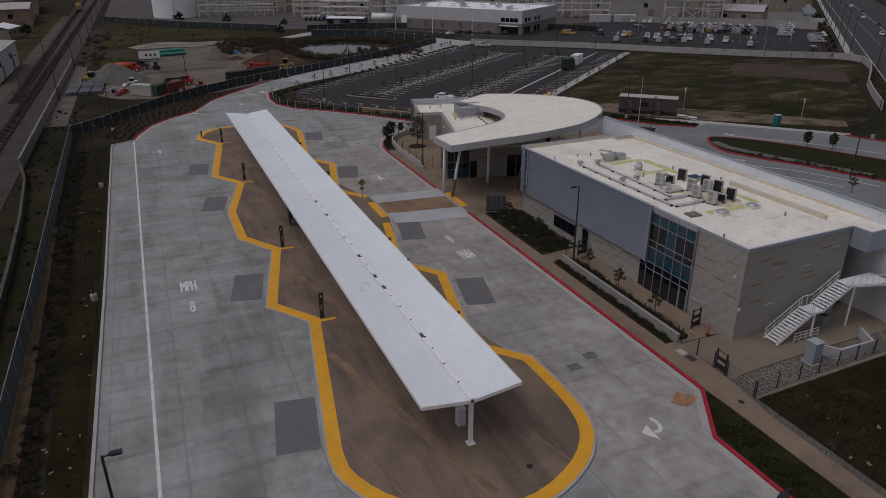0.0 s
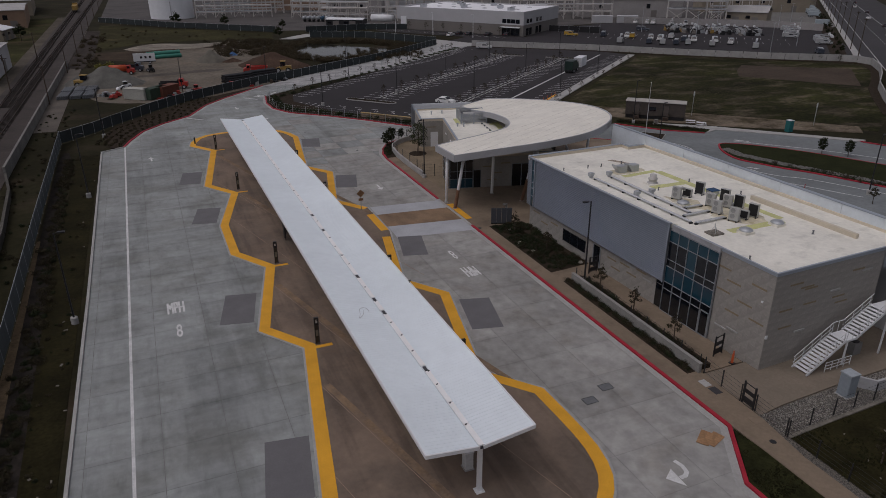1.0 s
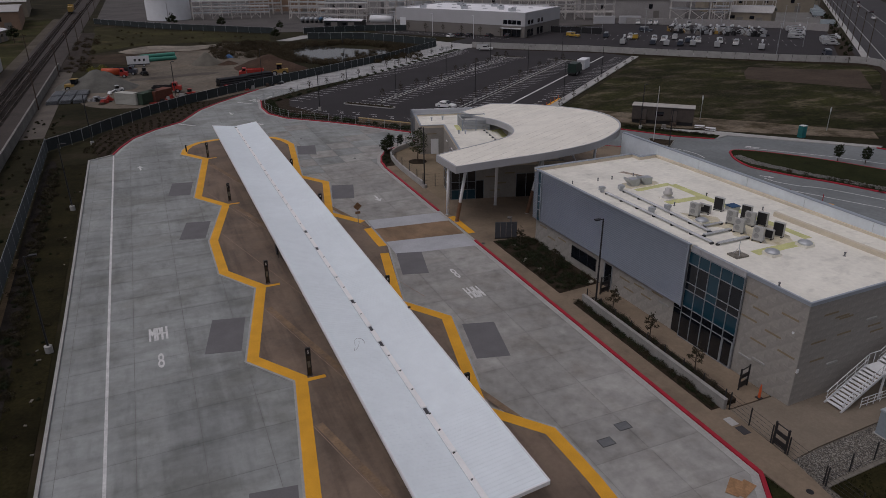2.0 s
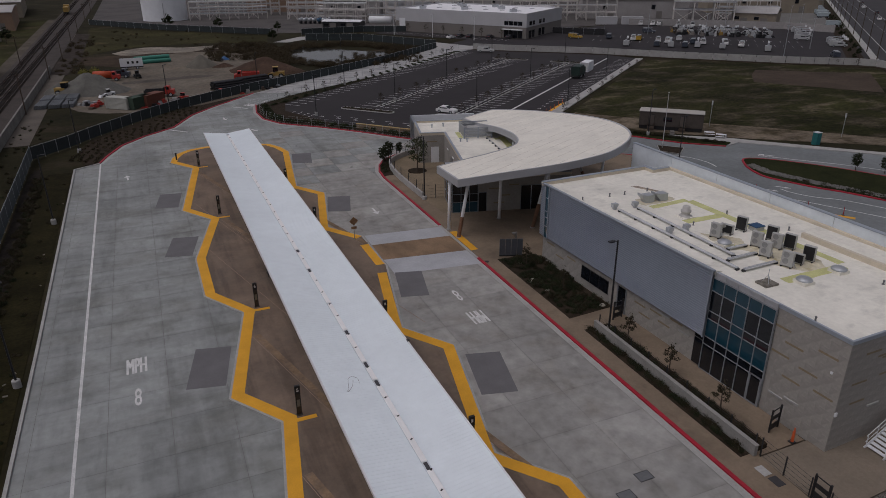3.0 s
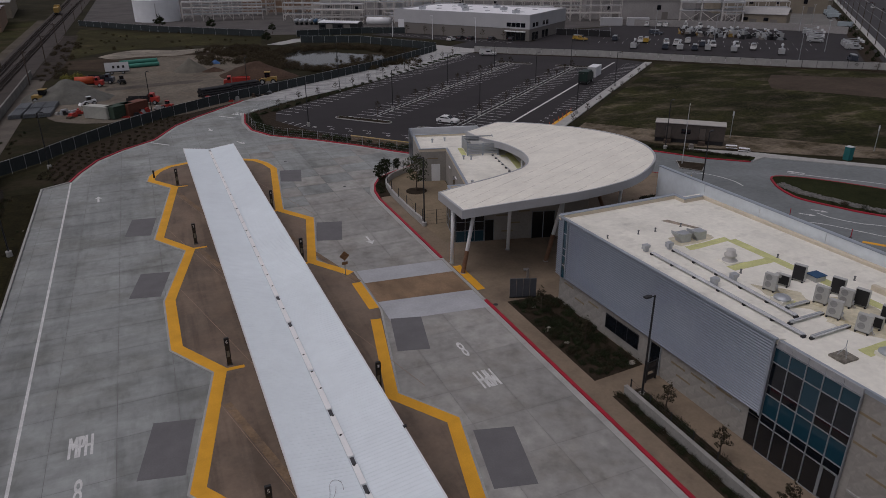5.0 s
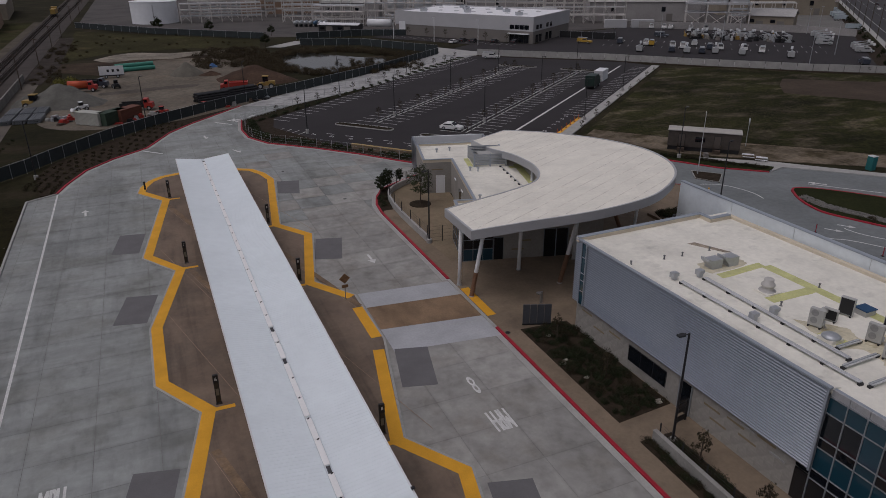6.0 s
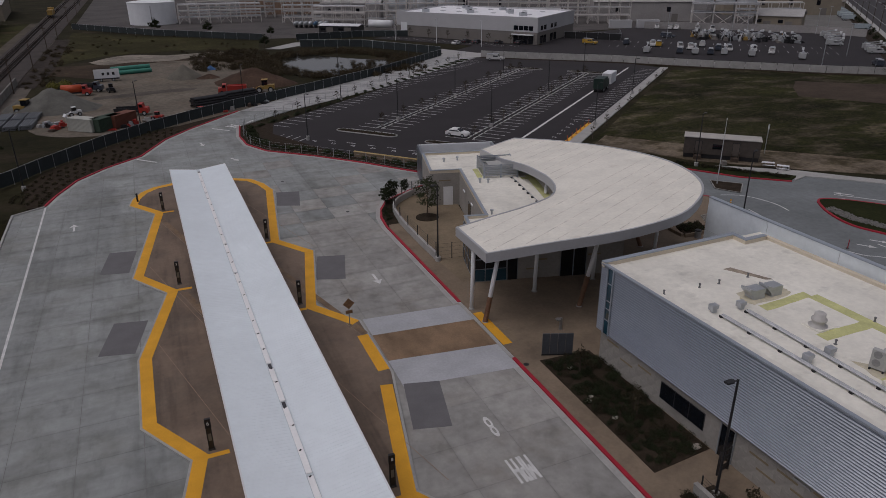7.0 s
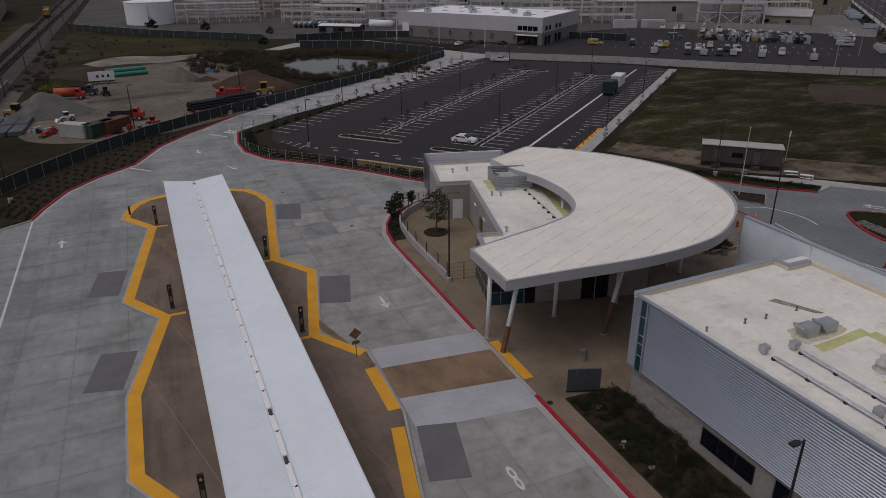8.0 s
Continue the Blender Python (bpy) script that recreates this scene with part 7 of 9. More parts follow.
for x, y, a in ((83.3, 75.2, -40), (83.9, 72.9, -50)):
    t = thing("picnic_table", "weathered white picnic table beside the trailer", "picnic table", "picnic tables", (x, y, -0.02))
    part("tabletop", box(BM(), -0.9, 0.9, -0.37, 0.37, 0.7, 0.75), STEEL_WHITE, t)
    for v in (-0.72, 0.72):
        part("bench", box(BM(), -0.9, 0.9, v - 0.13, v + 0.13, 0.42, 0.46), STEEL_WHITE, t)
    for u in (-0.65, 0.65):
        part("leg", bar(bar(BM(), (u, -0.7, 0), (u, 0.25, 0.7), 0.08), (u, 0.7, 0), (u, -0.25, 0.7), 0.08), BARK, t)
        part("cross_bar", bar(BM(), (u + 0.09, -0.75, 0.4), (u + 0.09, 0.75, 0.4), 0.06), BARK, t)
    t.rotation_euler = (0, 0, radians(a))
for k in (1, 4):
    b = BM()
    box(b, -0.6, 0.6, -0.4, 0.4, 0, 0.14)
    box(b, -0.5, 0.45, -0.35, 0.3, 0.14, rng.uniform(0.25, 0.6))
    ob = part("supply_pallet", b, KERB if k == 4 else TAUPE_WALL)
    ob.matrix_world = pose(76 + 2.1 * k, 81.5 - 2.2 * k, -0.05, 0, 0, 40 + 20 * k)
    tagged(ob, "small pallet of supplies by the trailer", "pallet", "supplies by the trailer")
tl = thing("portable_toilet", "turquoise portable toilet with a pale roof", "portable toilet", at=(96.0, 62.6, 0))
part("body", box(BM(), -0.5, 0.5, -0.52, 0.52, -0.06, 2.1), mat("turquoise_plastic", (0.02, 0.14, 0.14), 0.5), tl)
part("roof", prism(BM(), [(-0.54, -0.56), (0.54, -0.56), (0.54, 0.56), (-0.54, 0.56)], 2.1, lambda x, y: 2.35 - 0.3 * abs(y)), mat("pale_plastic_roof", (0.55, 0.6, 0.6), 0.5), tl)
part("door", box(BM(), -0.36, 0.36, -0.56, -0.52, 0.1, 1.95), mat("deep_turquoise_door", (0.02, 0.16, 0.17), 0.5), tl)
fp = thing("flagpole", "bare white flagpole on the verge", "flagpole", at=(69.4, 71.6, 0.1))
part("pole", tube(BM(), (0, 0, 0), (0, 0, 9.5), 0.075, 0.04, 10), GREY_WALL, fp)
part("ball", lathe(BM(), [(0.02, 9.5), (0.09, 9.58), (0.02, 9.68)], n=10), STEEL_WHITE, fp)
for x, y, h in ((89.1, 81.4, 5.0), (104.6, 64.3, 4.5)):
    t = thing("field_post", "thin pale post standing in the field", "post", "field posts", (x, y, -0.05))
    part("shaft", tube(BM(), (0, 0, 0), (0, 0, h), 0.06, n=6), GALV, t)
    part("plate", box(BM(), -0.15, 0.15, -0.03, 0.03, h - 0.9, h), STEEL_WHITE, t)
for x, y in ((73.0, 80.0), (63.0, 60.2), (75.7, 30.5), (104, 48)):
    lamp(x, y, 200, 8.5, 0, 0.7)

# ---- the drive east of the hall ----
tagged(part("drive", prism(BM(), [(45, -60), (45, 44), (53, 51), (58, 60), (50, 72), (60, 90), (66, 96), (69, 81.5), (75, 72.8), (80.5, 68), (85.5, 72), (101, 52), (104, 44), (116, 10), (130, -60)], -0.3, -0.012), mat("drive_concrete", (0.17, 0.185, 0.188), 0.9, var=0.18, s1=0.12, s2=1.5)), "grey concrete drive with white turn markings", "road", kind="structure")
ISL = rounded([Vector(q) for q in ((75.9, 59.8), (73.9, 56.9), (72.6, 53.6), (72.4, 51.0), (73.6, 47.7), (75.0, 44.4), (77.2, 40.5), (81, 31), (86, 18))], 4) + [(97, 21)] + rounded([Vector(q) for q in ((92.5, 37), (87.6, 48.1), (85.2, 52.4), (83.0, 55.6), (80.5, 58.6), (78.4, 60.2), (77.0, 60.5), (75.9, 59.8))], 4)[:-1]
di = thing("drive_island", "grass island with a red kerb in the drive", "traffic island")
part("turf", prism(BM(), offset(ISL, 0.3, True), -0.2, 0.14), mat("short_green_turf", (0.020, 0.023, 0.008), 1.0, var=0.4, s1=0.2, s2=4, bump=0.5, spec=0.1), di)
b = BM()
ring_o, ring_i = ISL, offset(ISL, 0.3, True)
quads = [[b.verts.new((x, y, z)) for (x, y), z in ((o, -0.2), (o, 0.16), (i, 0.16), (i, -0.2))] for o, i in zip(ring_o, ring_i)]
for k in range(len(quads)):
    for j in range(4):
        b.faces.new((quads[k - 1][j], quads[k][j], quads[k][(j + 1) % 4], quads[k - 1][(j + 1) % 4]))
part("kerb", b, RED, di, "red-painted kerb")
b = BM()
srng = random.Random(12)
strip = [(75.1, 57.2), (74.6, 53.4), (75.6, 49.6), (76.8, 45.8), (78.6, 41.8), (82.4, 32)]
for k in range(1500):
    f = srng.uniform(0, len(strip) - 1.01)
    q = Vector(strip[int(f)]).lerp(Vector(strip[int(f) + 1]), f % 1)
    x, y, r = q.x + srng.uniform(-0.9, 0.9), q.y + srng.uniform(-0.3, 0.3), srng.uniform(0.08, 0.17)
    bmesh.ops.create_icosphere(b, subdivisions=1, radius=r, matrix=pose(x, y, 0.16, srng.uniform(0, 90), 0, srng.uniform(0, 360)) @ Matrix.Diagonal((1.2, 0.9, 0.6, 1)))
tagged(part("rock_strip", b, mat("grey_river_rock", (0.15, 0.145, 0.135), 0.9, var=0.3, s1=2.0, s2=8), di, "strip of grey river rock"), kind="stuff")
for nm, line, lab in (("kerb_drive", [(69.2, 81.2), (74.8, 72.6), (80.2, 67.8)], "red kerb along the drive's north side"), ("kerb_drive_east", [(101.2, 51.6), (104.2, 44), (112, 22)], "red kerb along the drive's east side")):
    tagged(part(nm, band(BM(), line, 0.0, 0.3, -0.2, 0.15), RED), lab, "kerb", kind="structure")
tagged(part("drive_verge", prism(BM(), [(69.6, 81.5), (75.1, 73.0), (80.4, 68.3), (83.5, 69.5), (76, 77.5), (71.5, 83.5)], -0.2, 0.1), mat("dark_hedge_turf", (0.018, 0.022, 0.007), 1.0, var=0.4, s1=0.6, s2=5, bump=0.7, spec=0.1)), "low dark green planted verge between drive and trailer", "verge", kind="structure")
tagged(part("drive_walk", prism(BM(), [(80.8, 67.9), (84.2, 68.9), (88.7, 64.6), (101.5, 51.2), (103.2, 51.8), (90, 66.3), (85.5, 71.5), (76, 79), (75.5, 77.9), (83.2, 69.6)], -0.2, 0.12), KERB), "pale sidewalk along the drive", "sidewalk", kind="structure")
scatter(130, lambda: (lambda s: (70.6 + 10 * s + rng.uniform(0, 1.2), 82.2 - 13.2 * s + rng.uniform(0, 1.0)))(rng.random()), 0.1, (0.5, 0.85), joined="low green shrubs on the drive's verge")
scatter(26, lambda: (lambda s: (75 + 7 * s + rng.uniform(-1, 0.5), 48 - 18 * s))(rng.random()), 0.14, (0.6, 1.0), joined="low shrubs among the island's rocks")
b = BM()
for line in ([(65.4, 61.6), (64.3, 54.8), (64.3, 49.6), (65.5, 45.1), (67.9, 42.4), (74, 30)], [(70.0, 46.5), (70.2, 44.4), (71.7, 41.6), (74.4, 38.5), (79, 28)], [(66.3, 67.6), (68.6, 66.4), (69.8, 64.4), (70.3, 61.4), (69.8, 59.0)], [(80.9, 61.2), (84.5, 56.9), (90.2, 50.0), (96, 40)]):
    band(b, rounded([Vector(q) for q in line], 5), -0.09, 0.09, -0.012, -0.004)
tagged(part("drive_lines", b, WHITE_PAINT), "thin white lane lines curving along the drive", "lane line", kind="structure")
for x, y, a, s in ((68.3, 46.6, 215, 0.8), (70.9, 46.9, 215, 0.8), (82.3, 60.8, 38, 1.0), (80.6, 58.9, 38, 0.8)):
    ob = arrow((x, y), a, s)
    ob.location.z = 0.0
tagged(part("flagpole_bed", prism(BM(), [(69.7, 73.4), (72.9, 70.0), (69.4, 66.9), (67.5, 70.0)], -0.1, 0.1), MULCH), "brown mulch bed at the foot of the flagpole", "planting bed", kind="structure")
tagged(part("flagpole_bed_kerb", band(BM(), [(69.7, 73.4), (67.5, 70.0), (69.4, 66.9), (72.9, 70.0)], 0, 0.13, -0.1, 0.13, True), CONCRETE_EAST), "pale kerb round the flagpole bed", "kerb", kind="structure")
ob = part("drive_tactile_strip", prism(BM(), [(66.3, 37.2), (66.8, 37.5), (69.3, 33.9), (68.7, 33.5)], -0.1, 0.012), YELLOW)
tagged(ob, "yellow tactile strip at the drive's crossing", "tactile strip", kind="structure")
for x, y in ((66.4, 38.8), (68.6, 35.2), (65.6, 47.0)):
    t = thing("delineator_post", "slim red delineator post beside the drive crossing", "delineator", "drive delineators", (x, y, 0.0))
    part("post", tube(BM(), (0, 0, 0), (0, 0, 1.1), 0.05, n=7), RED, t)
    part("foot", lathe(BM(), [(0.2, -0.02), (0.2, 0.05)], n=10), DARK, t)
tagged(part("kerb_forecourt", band(BM(), [(58, 73.2), (64.2, 67.6), (64.2, 62), (62.0, 57.3)], 0.0, 0.22, -0.2, 0.12), RED), "red kerb round the rear forecourt", "kerb", kind="structure")
tagged(part("corner_bed", prism(BM(), [(52.0, 60.2), (55.6, 60.0), (54.4, 57.5), (50.9, 57.2)], -0.1, 0.3), MULCH), "small mulch bed at the hall's corner", "planting bed", kind="structure")
for q in ((50.7, 56.95, 54.4, 57.2), (50.4, 57.4, 50.75, 59.8)):
    tagged(part("bed_edge", box(BM(), q[0], q[2], q[1], q[3], 0, 0.5), TAN_WALK), "low tan concrete edge of the corner bed", "edging", kind="structure")
scatter(46, lambda: (rng.uniform(51.5, 54.9), rng.uniform(57.7, 59.8)), 0.3, (0.6, 0.95), joined="low shrubs at the hall's corner")
pebbles("bed_pebbles", "pale pebbles in the rear corner bed", 900, lambda: (lambda f: (55.4 + 3.0 * f + prng.uniform(-0.7, 0.7), 56.7 + 5.5 * f))(prng.random()), 0.12, 0.06, 0.14, STONES[:2])
hy = thing("fire_hydrant", "red fire hydrant on the rear forecourt", "fire hydrant", at=(59.9, 62.4, 0.1))
part("barrel", lathe(BM(), [(0.17, 0.0), (0.17, 0.06), (0.11, 0.08), (0.11, 0.55), (0.15, 0.58), (0.13, 0.7), (0.05, 0.78), (0.03, 0.84)], n=12), RED, hy)
for s in (-1, 1):
    part("outlet", tube(BM(), (0, 0, 0.45), (0.2 * s, 0, 0.45), 0.07, 0.06, 8), RED, hy)
bo = thing("yellow_bollard", "yellow steel bollard at the forecourt's edge", "bollard", at=(63.7, 63.2, 0.1))
part("post", lathe(BM(), [(0.1, 0.0), (0.1, 0.95), (0.07, 1.03), (0.01, 1.06)], n=12), YELLOW, bo)
part("band", lathe(BM(), [(0.105, 0.7), (0.105, 0.8)], n=12), STEEL_WHITE, bo)
t = thing("litter_bin", "round grey litter bin on the forecourt", "litter bin", at=(52.0, 56.4, 0.1))
part("body", lathe(BM(), [(0.36, 0), (0.38, 0.9)], n=14), mat("grey_bin", (0.2, 0.2, 0.2), 0.6), t)
part("rim", lathe(BM(), [(0.4, 0.9), (0.4, 1.0), (0.2, 1.05)], n=14), DARK, t)
copy_thing(T2, pose(90.5, 45.5, 0.1, 0, 0, 20))
copy_thing(T2, pose(88.0, 48.5, 0.1, 0, 0, 120))
copy_thing(yt, pose(72.5, 27.5, 0.0, 0, 0, 60))

# ---- contractor's yard ----
YARD = rounded([Vector(q) for q in ((-30, 160), (-32, 176), (-27, 194), (-18, 214), (-6, 240), (8, 243), (20, 232), (25, 205), (25, 184), (18, 158), (1, 146), (-17, 143), (-27, 149), (-30, 160))], 3)[:-1]
tagged(part("yard_ground", prism(BM(), YARD, -0.3, -0.04), mat("packed_yard_dirt", (0.150, 0.130, 0.105), 1.0, var=0.35, s1=0.06, s2=1.0, bump=0.4, other=(0.13, 0.105, 0.08), amount=0.4, spec=0.15)), "packed pale dirt of the contractor's yard", "yard", kind="structure")
tagged(part("wet_track", prism(BM(), rounded([Vector(q) for q in ((-18, 186), (-12, 187.5), (-5.8, 188.9), (3.0, 190), (6, 188), (2.3, 185.1), (-3, 185), (-9.1, 182.8), (-17.7, 182.4), (-18, 186))], 3)[:-1], -0.2, -0.032), mat("damp_dark_dirt", (0.075, 0.064, 0.052), 1.0, var=0.35, s1=0.3, s2=2, bump=0.4)), "damp dark wheel track across the yard", "damp ground", kind="structure")
tagged(part("pale_flat", prism(BM(), rounded([Vector(q) for q in ((-22, 252), (-16, 262), (-9, 266), (0, 261), (6.8, 260), (20, 262), (19, 253), (8, 249), (2, 244.5), (-9, 247), (-17, 243.5), (-22, 252))], 3)[:-1], -0.2, -0.05), mat("pale_dried_mud", (0.21, 0.185, 0.15), 1.0, var=0.4, s1=0.12, s2=1.2, other=(0.09, 0.075, 0.05), amount=0.35)), "pale flat of dried mud", "mud flat", kind="structure")
water = bpy.data.materials.new("still_pond_water")
water.use_nodes = True
wb_ = water.node_tree.nodes["Principled BSDF"]
wb_.inputs["Base Color"].default_value, wb_.inputs["Roughness"].default_value, wb_.inputs["Specular IOR Level"].default_value = (0.03, 0.032, 0.03, 1), 0.05, 1.0
tagged(part("pond", prism(BM(), rounded([Vector(q) for q in ((31, 214), (37, 236), (43, 247), (50, 236), (60, 222), (72, 212), (66, 200), (54, 190), (38, 192), (31, 203), (31, 214))], 3)[:-1], -0.2, -0.06), water), "still pond reflecting the sky among reeds", "pond", kind="structure")


def mound(name, label, cx, cy, rx, ry, h, material, turn=0.0, seed=0):
    b = BM()
    n, rings = 30, 9
    prev = None
    for r in range(rings + 1):
        f = r / rings
        ring = []
        for k in range(n):
            a = k * math.tau / n
            w = 1 + 0.16 * noise.noise(Vector((math.cos(a) * 1.5 + seed, math.sin(a) * 1.5, f * 2)))
            x, y = rx * f * w * math.cos(a), ry * f * w * math.sin(a)
            ring.append(b.verts.new((x, y, h * (1 - f ** 1.15) * (1 + 0.2 * noise.noise(Vector((x * 0.4 + seed, y * 0.4, 3)))) - 0.1)))
        if prev:
            for k in range(n):
                j = (k + 1) % n
                b.faces.new((prev[k], prev[j], ring[j], ring[k]))
        prev = ring
    bmesh.ops.remove_doubles(b, verts=b.verts, dist=0.01)
    ob = smooth(part(name, b, material))
    ob.matrix_world = pose(cx, cy, 0, 0, 0, turn)
    return tagged(ob, label, "pile")


PILE_GREY = mat("grey_crushed_stone", (0.125, 0.122, 0.11), 1.0, var=0.25, s1=0.4, s2=5, bump=0.7, spec=0.15)
mound("gravel_pile", "large grey pile of crushed stone", -25.2, 173, 9.6, 6.4, 5.0, PILE_GREY, 0, 1)
mound("gravel_pile", "small grey pile of crushed stone", -32.0, 176.5, 4.5, 4, 2.6, PILE_GREY, 0, 9)
mound("sand_pile", "cone-shaped pile of grey sand", 4.2, 207, 4.8, 4.5, 3.8, mat("grey_sand", (0.125, 0.115, 0.095), 1.0, var=0.15, s1=0.5), 0, 2)
mound("soil_pile", "long red-brown soil pile by the pond", 20.5, 189, 11.5, 6.5, 4.3, RUSTRED, -32, 3)
mound("soil_pile", "low brown soil heap with scrap on it", 10.5, 204, 3.5, 2.4, 1.2, RUSTRED, 10, 5)
ORANGE = mat("orange_machine_paint", (0.46, 0.075, 0.025), 0.5, var=0.12)
REDP = mat("red_machine_paint", (0.38, 0.035, 0.025), 0.5, var=0.12)
YEL = mat("dull_yellow_machine_paint", (0.34, 0.22, 0.06), 0.6, var=0.15)
TEAL = mat("teal_pipe", (0.05, 0.22, 0.17), 0.5, var=0.1)


def yard_truck(name, label, at, turn, cabm, kind, loadm):
    t = thing(name, label, "truck")
    part("chassis", box(BM(), -3.2, 3.2, -0.5, 0.5, 0.6, 0.9), DARK, t)
    part("cab", side_body([(1.5, 0.6), (1.5, 2.5), (2.4, 2.5), (2.6, 1.7), (3.4, 1.6), (3.5, 0.6)], 2.1), cabm, t)
    part("window", side_body([(1.7, 1.75), (1.7, 2.35), (2.36, 2.35), (2.52, 1.75)], 2.12), GLASS_DARK, t)
    if kind == "tank":
        smooth(part("tank", tube(BM(), (-3.2, 0, 1.75), (1.3, 0, 1.75), 0.95, 0.95, 18), loadm, t))
    elif kind == "dump":
        part("tub", prism(BM(), [(-3.3, -1.15), (1.3, -1.15), (1.3, 1.15), (-3.3, 1.15)], 0.95, 1.9), loadm, t)
        part("tub_rim", band(BM(), [(-3.3, -1.15), (1.3, -1.15), (1.3, 1.15), (-3.3, 1.15)], -0.05, 0.1, 1.9, 2.1, True), loadm, t)
    else:
        part("bed", box(BM(), -3.4, 1.3, -1.15, 1.15, 0.95, 1.1), loadm, t)
        part("headboard", box(BM(), 1.15, 1.3, -1.1, 1.1, 1.1, 2.4), DARK, t)
        for y in (-1.1, 1.1):
            part("stake_side", box(BM(), -3.4, 1.1, y - 0.04, y + 0.04, 1.1, 1.75), DARK, t)
    wheels(t, [(-2.2, -0.95), (-2.2, 0.95), (2.6, -0.95), (2.6, 0.95)], 0.5, 0.3)
    t.matrix_world = pose(*at, 0, 0, 0, turn)


yard_truck("tank_truck", "orange water tank truck in the yard", (-22, 190), -10, REDP, "tank", ORANGE)
yard_truck("flatbed_truck", "flatbed truck with black stake sides and a red cab", (-9.6, 160), -12, REDP, "flat", DARK)
yard_truck("dump_truck", "red dump truck by the soil pile", (13.6, 176.2), 172, REDP, "dump", REDP)
yard_truck("dump_truck", "black dump truck behind the tank truck", (-19.5, 194.5), -15, paint_mat("dark_truck_paint", (0.05, 0.06, 0.08)), "dump", DARK)


def loader(name, label, at, turn, m, s=1.0):
    t = thing(name, label, "loader")
    part("rear_body", box(BM(), -2.6, -0.2, -0.9, 0.9, 0.9, 1.9), m, t)
    part("cab", box(BM(), -0.9, 0.4, -0.75, 0.75, 1.9, 3.1), GLASS_DARK, t)
    part("roof", box(BM(), -1.0, 0.5, -0.85, 0.85, 3.1, 3.22), m, t)
    part("front_frame", box(BM(), -0.2, 1.4, -0.5, 0.5, 0.8, 1.5), m, t)
    for y in (-0.6, 0.6):
        part("arm", bar(BM(), (0.6, y, 1.5), (2.8, y, 0.7), 0.2, 0.3), m, t)
    part("bucket", side_body([(2.6, 0.1), (2.6, 1.0), (2.9, 1.1), (3.6, 0.15)], 2.6), m, t)
    wheels(t, [(-1.7, -1.0), (-1.7, 1.0), (1.1, -1.0), (1.1, 1.0)], 0.72, 0.5)
    t.matrix_world = pose(*at, 0, 0, 0, turn) @ Matrix.Diagonal((s, s, s, 1))


loader("wheel_loader", "dull yellow wheel loader beside the fence", (21, 175), 165, YEL)
loader("backhoe", "brown-yellow backhoe behind the pipe stack", (-30.5, 171), -20, YEL)
loader("skid_loader", "small white and black skid loader", (-21.2, 164.5), 200, STEEL_WHITE, 0.6)
loader("skid_loader", "small dark skid loader beside the sign trailer", (-14.3, 192), 100, DARK, 0.65)
loader("compact_loader", "small orange machine by the fence", (-4.9, 152.8), 150, REDP, 0.55)
loader("compact_loader", "small red machine by the fence", (4.2, 154.3), 40, REDP, 0.55)
for at, turn, m, lab in (((-18.4, 148.6), -42, mat("pale_container", (0.42, 0.42, 0.38), 0.7), "pale shipping container in the yard"), ((-14.4, 148.2), 48, mat("green_container", (0.035, 0.06, 0.04), 0.7), "dark green shipping container in the yard"), ((-11.6, 150.2), 48, mat("rust_container", (0.15, 0.055, 0.035), 0.7), "rust-red shipping container in the yard")):
    t = thing("shipping_container", lab, "container", "yard containers")
    b = BM()
    prof = []
    for k in range(20):
        x = -3.0 + 0.3 * k
        prof += [(x, 0.0), (x + 0.1, 0.0), (x + 0.15, 0.06), (x + 0.25, 0.06)]
    pts = [(x, -1.2 + d) for x, d in prof] + [(3.0, -1.2), (3.0, 1.2)] + [(-x, 1.2 - d) for x, d in prof] + [(-3.0, 1.2)]
    prism(b, [q for i, q in enumerate(pts) if i == 0 or (abs(q[0] - pts[i - 1][0]) + abs(q[1] - pts[i - 1][1])) > 1e-3], 0.05, 2.5)
    part("body", b, m, t)
    part("roof", box(BM(), -3.02, 3.02, -1.22, 1.22, 2.5, 2.56), m, t)
    part("door", box(BM(), 3.02, 3.08, -1.1, 1.1, 0.15, 2.4), m, t)
    t.matrix_world = pose(*at, 0, 0, 0, turn)
t = thing("sign_trailer", "white lettered board trailer beside teal pipes", "trailer", at=(-15.5, 210.5, 0))
part("board", box(BM(), -3.2, 3.2, -0.1, 0.1, 0.8, 3.2), STEEL_WHITE, t)
for x in (-0.9, 0.4, 1.7):
    part("dark_shape", box(BM(), x - 0.3, x + 0.3, -0.13, -0.1, 1.6, 2.3), DARK, t)
part("frame", box(BM(), -3.2, 3.2, -0.8, 0.8, 0.55, 0.8), DARK, t)
wheels(t, [(-1.5, -0.8), (-1.5, 0.8), (1.5, -0.8), (1.5, 0.8)], 0.4)
for k, (x, y, z) in enumerate(((0, 0, 0.6), (0.6, -1.3, 0.6), (0.3, -0.6, 1.65))):
    t = thing("large_pipe", "long teal plastic pipe stacked in the yard", "pipe", "teal pipes")
    p, q = Vector((-15 + x, 221.5 + y, z)), Vector((-4.5 + x, 224 + y, z))
    part("pipe", tube(BM(), p, q, 0.62, 0.62, 16, True), TEAL, t)
    # black disc on the solid end paints the shade inside the pipe
    part("mouth", tube(BM(), q, q + Vector((0.02, 0.005, 0)), 0.52, 0.52, 14), DARK, t)
BLACKPIPE = mat("black_plastic_pipe", (0.015, 0.015, 0.017), 0.45, var=0.1)
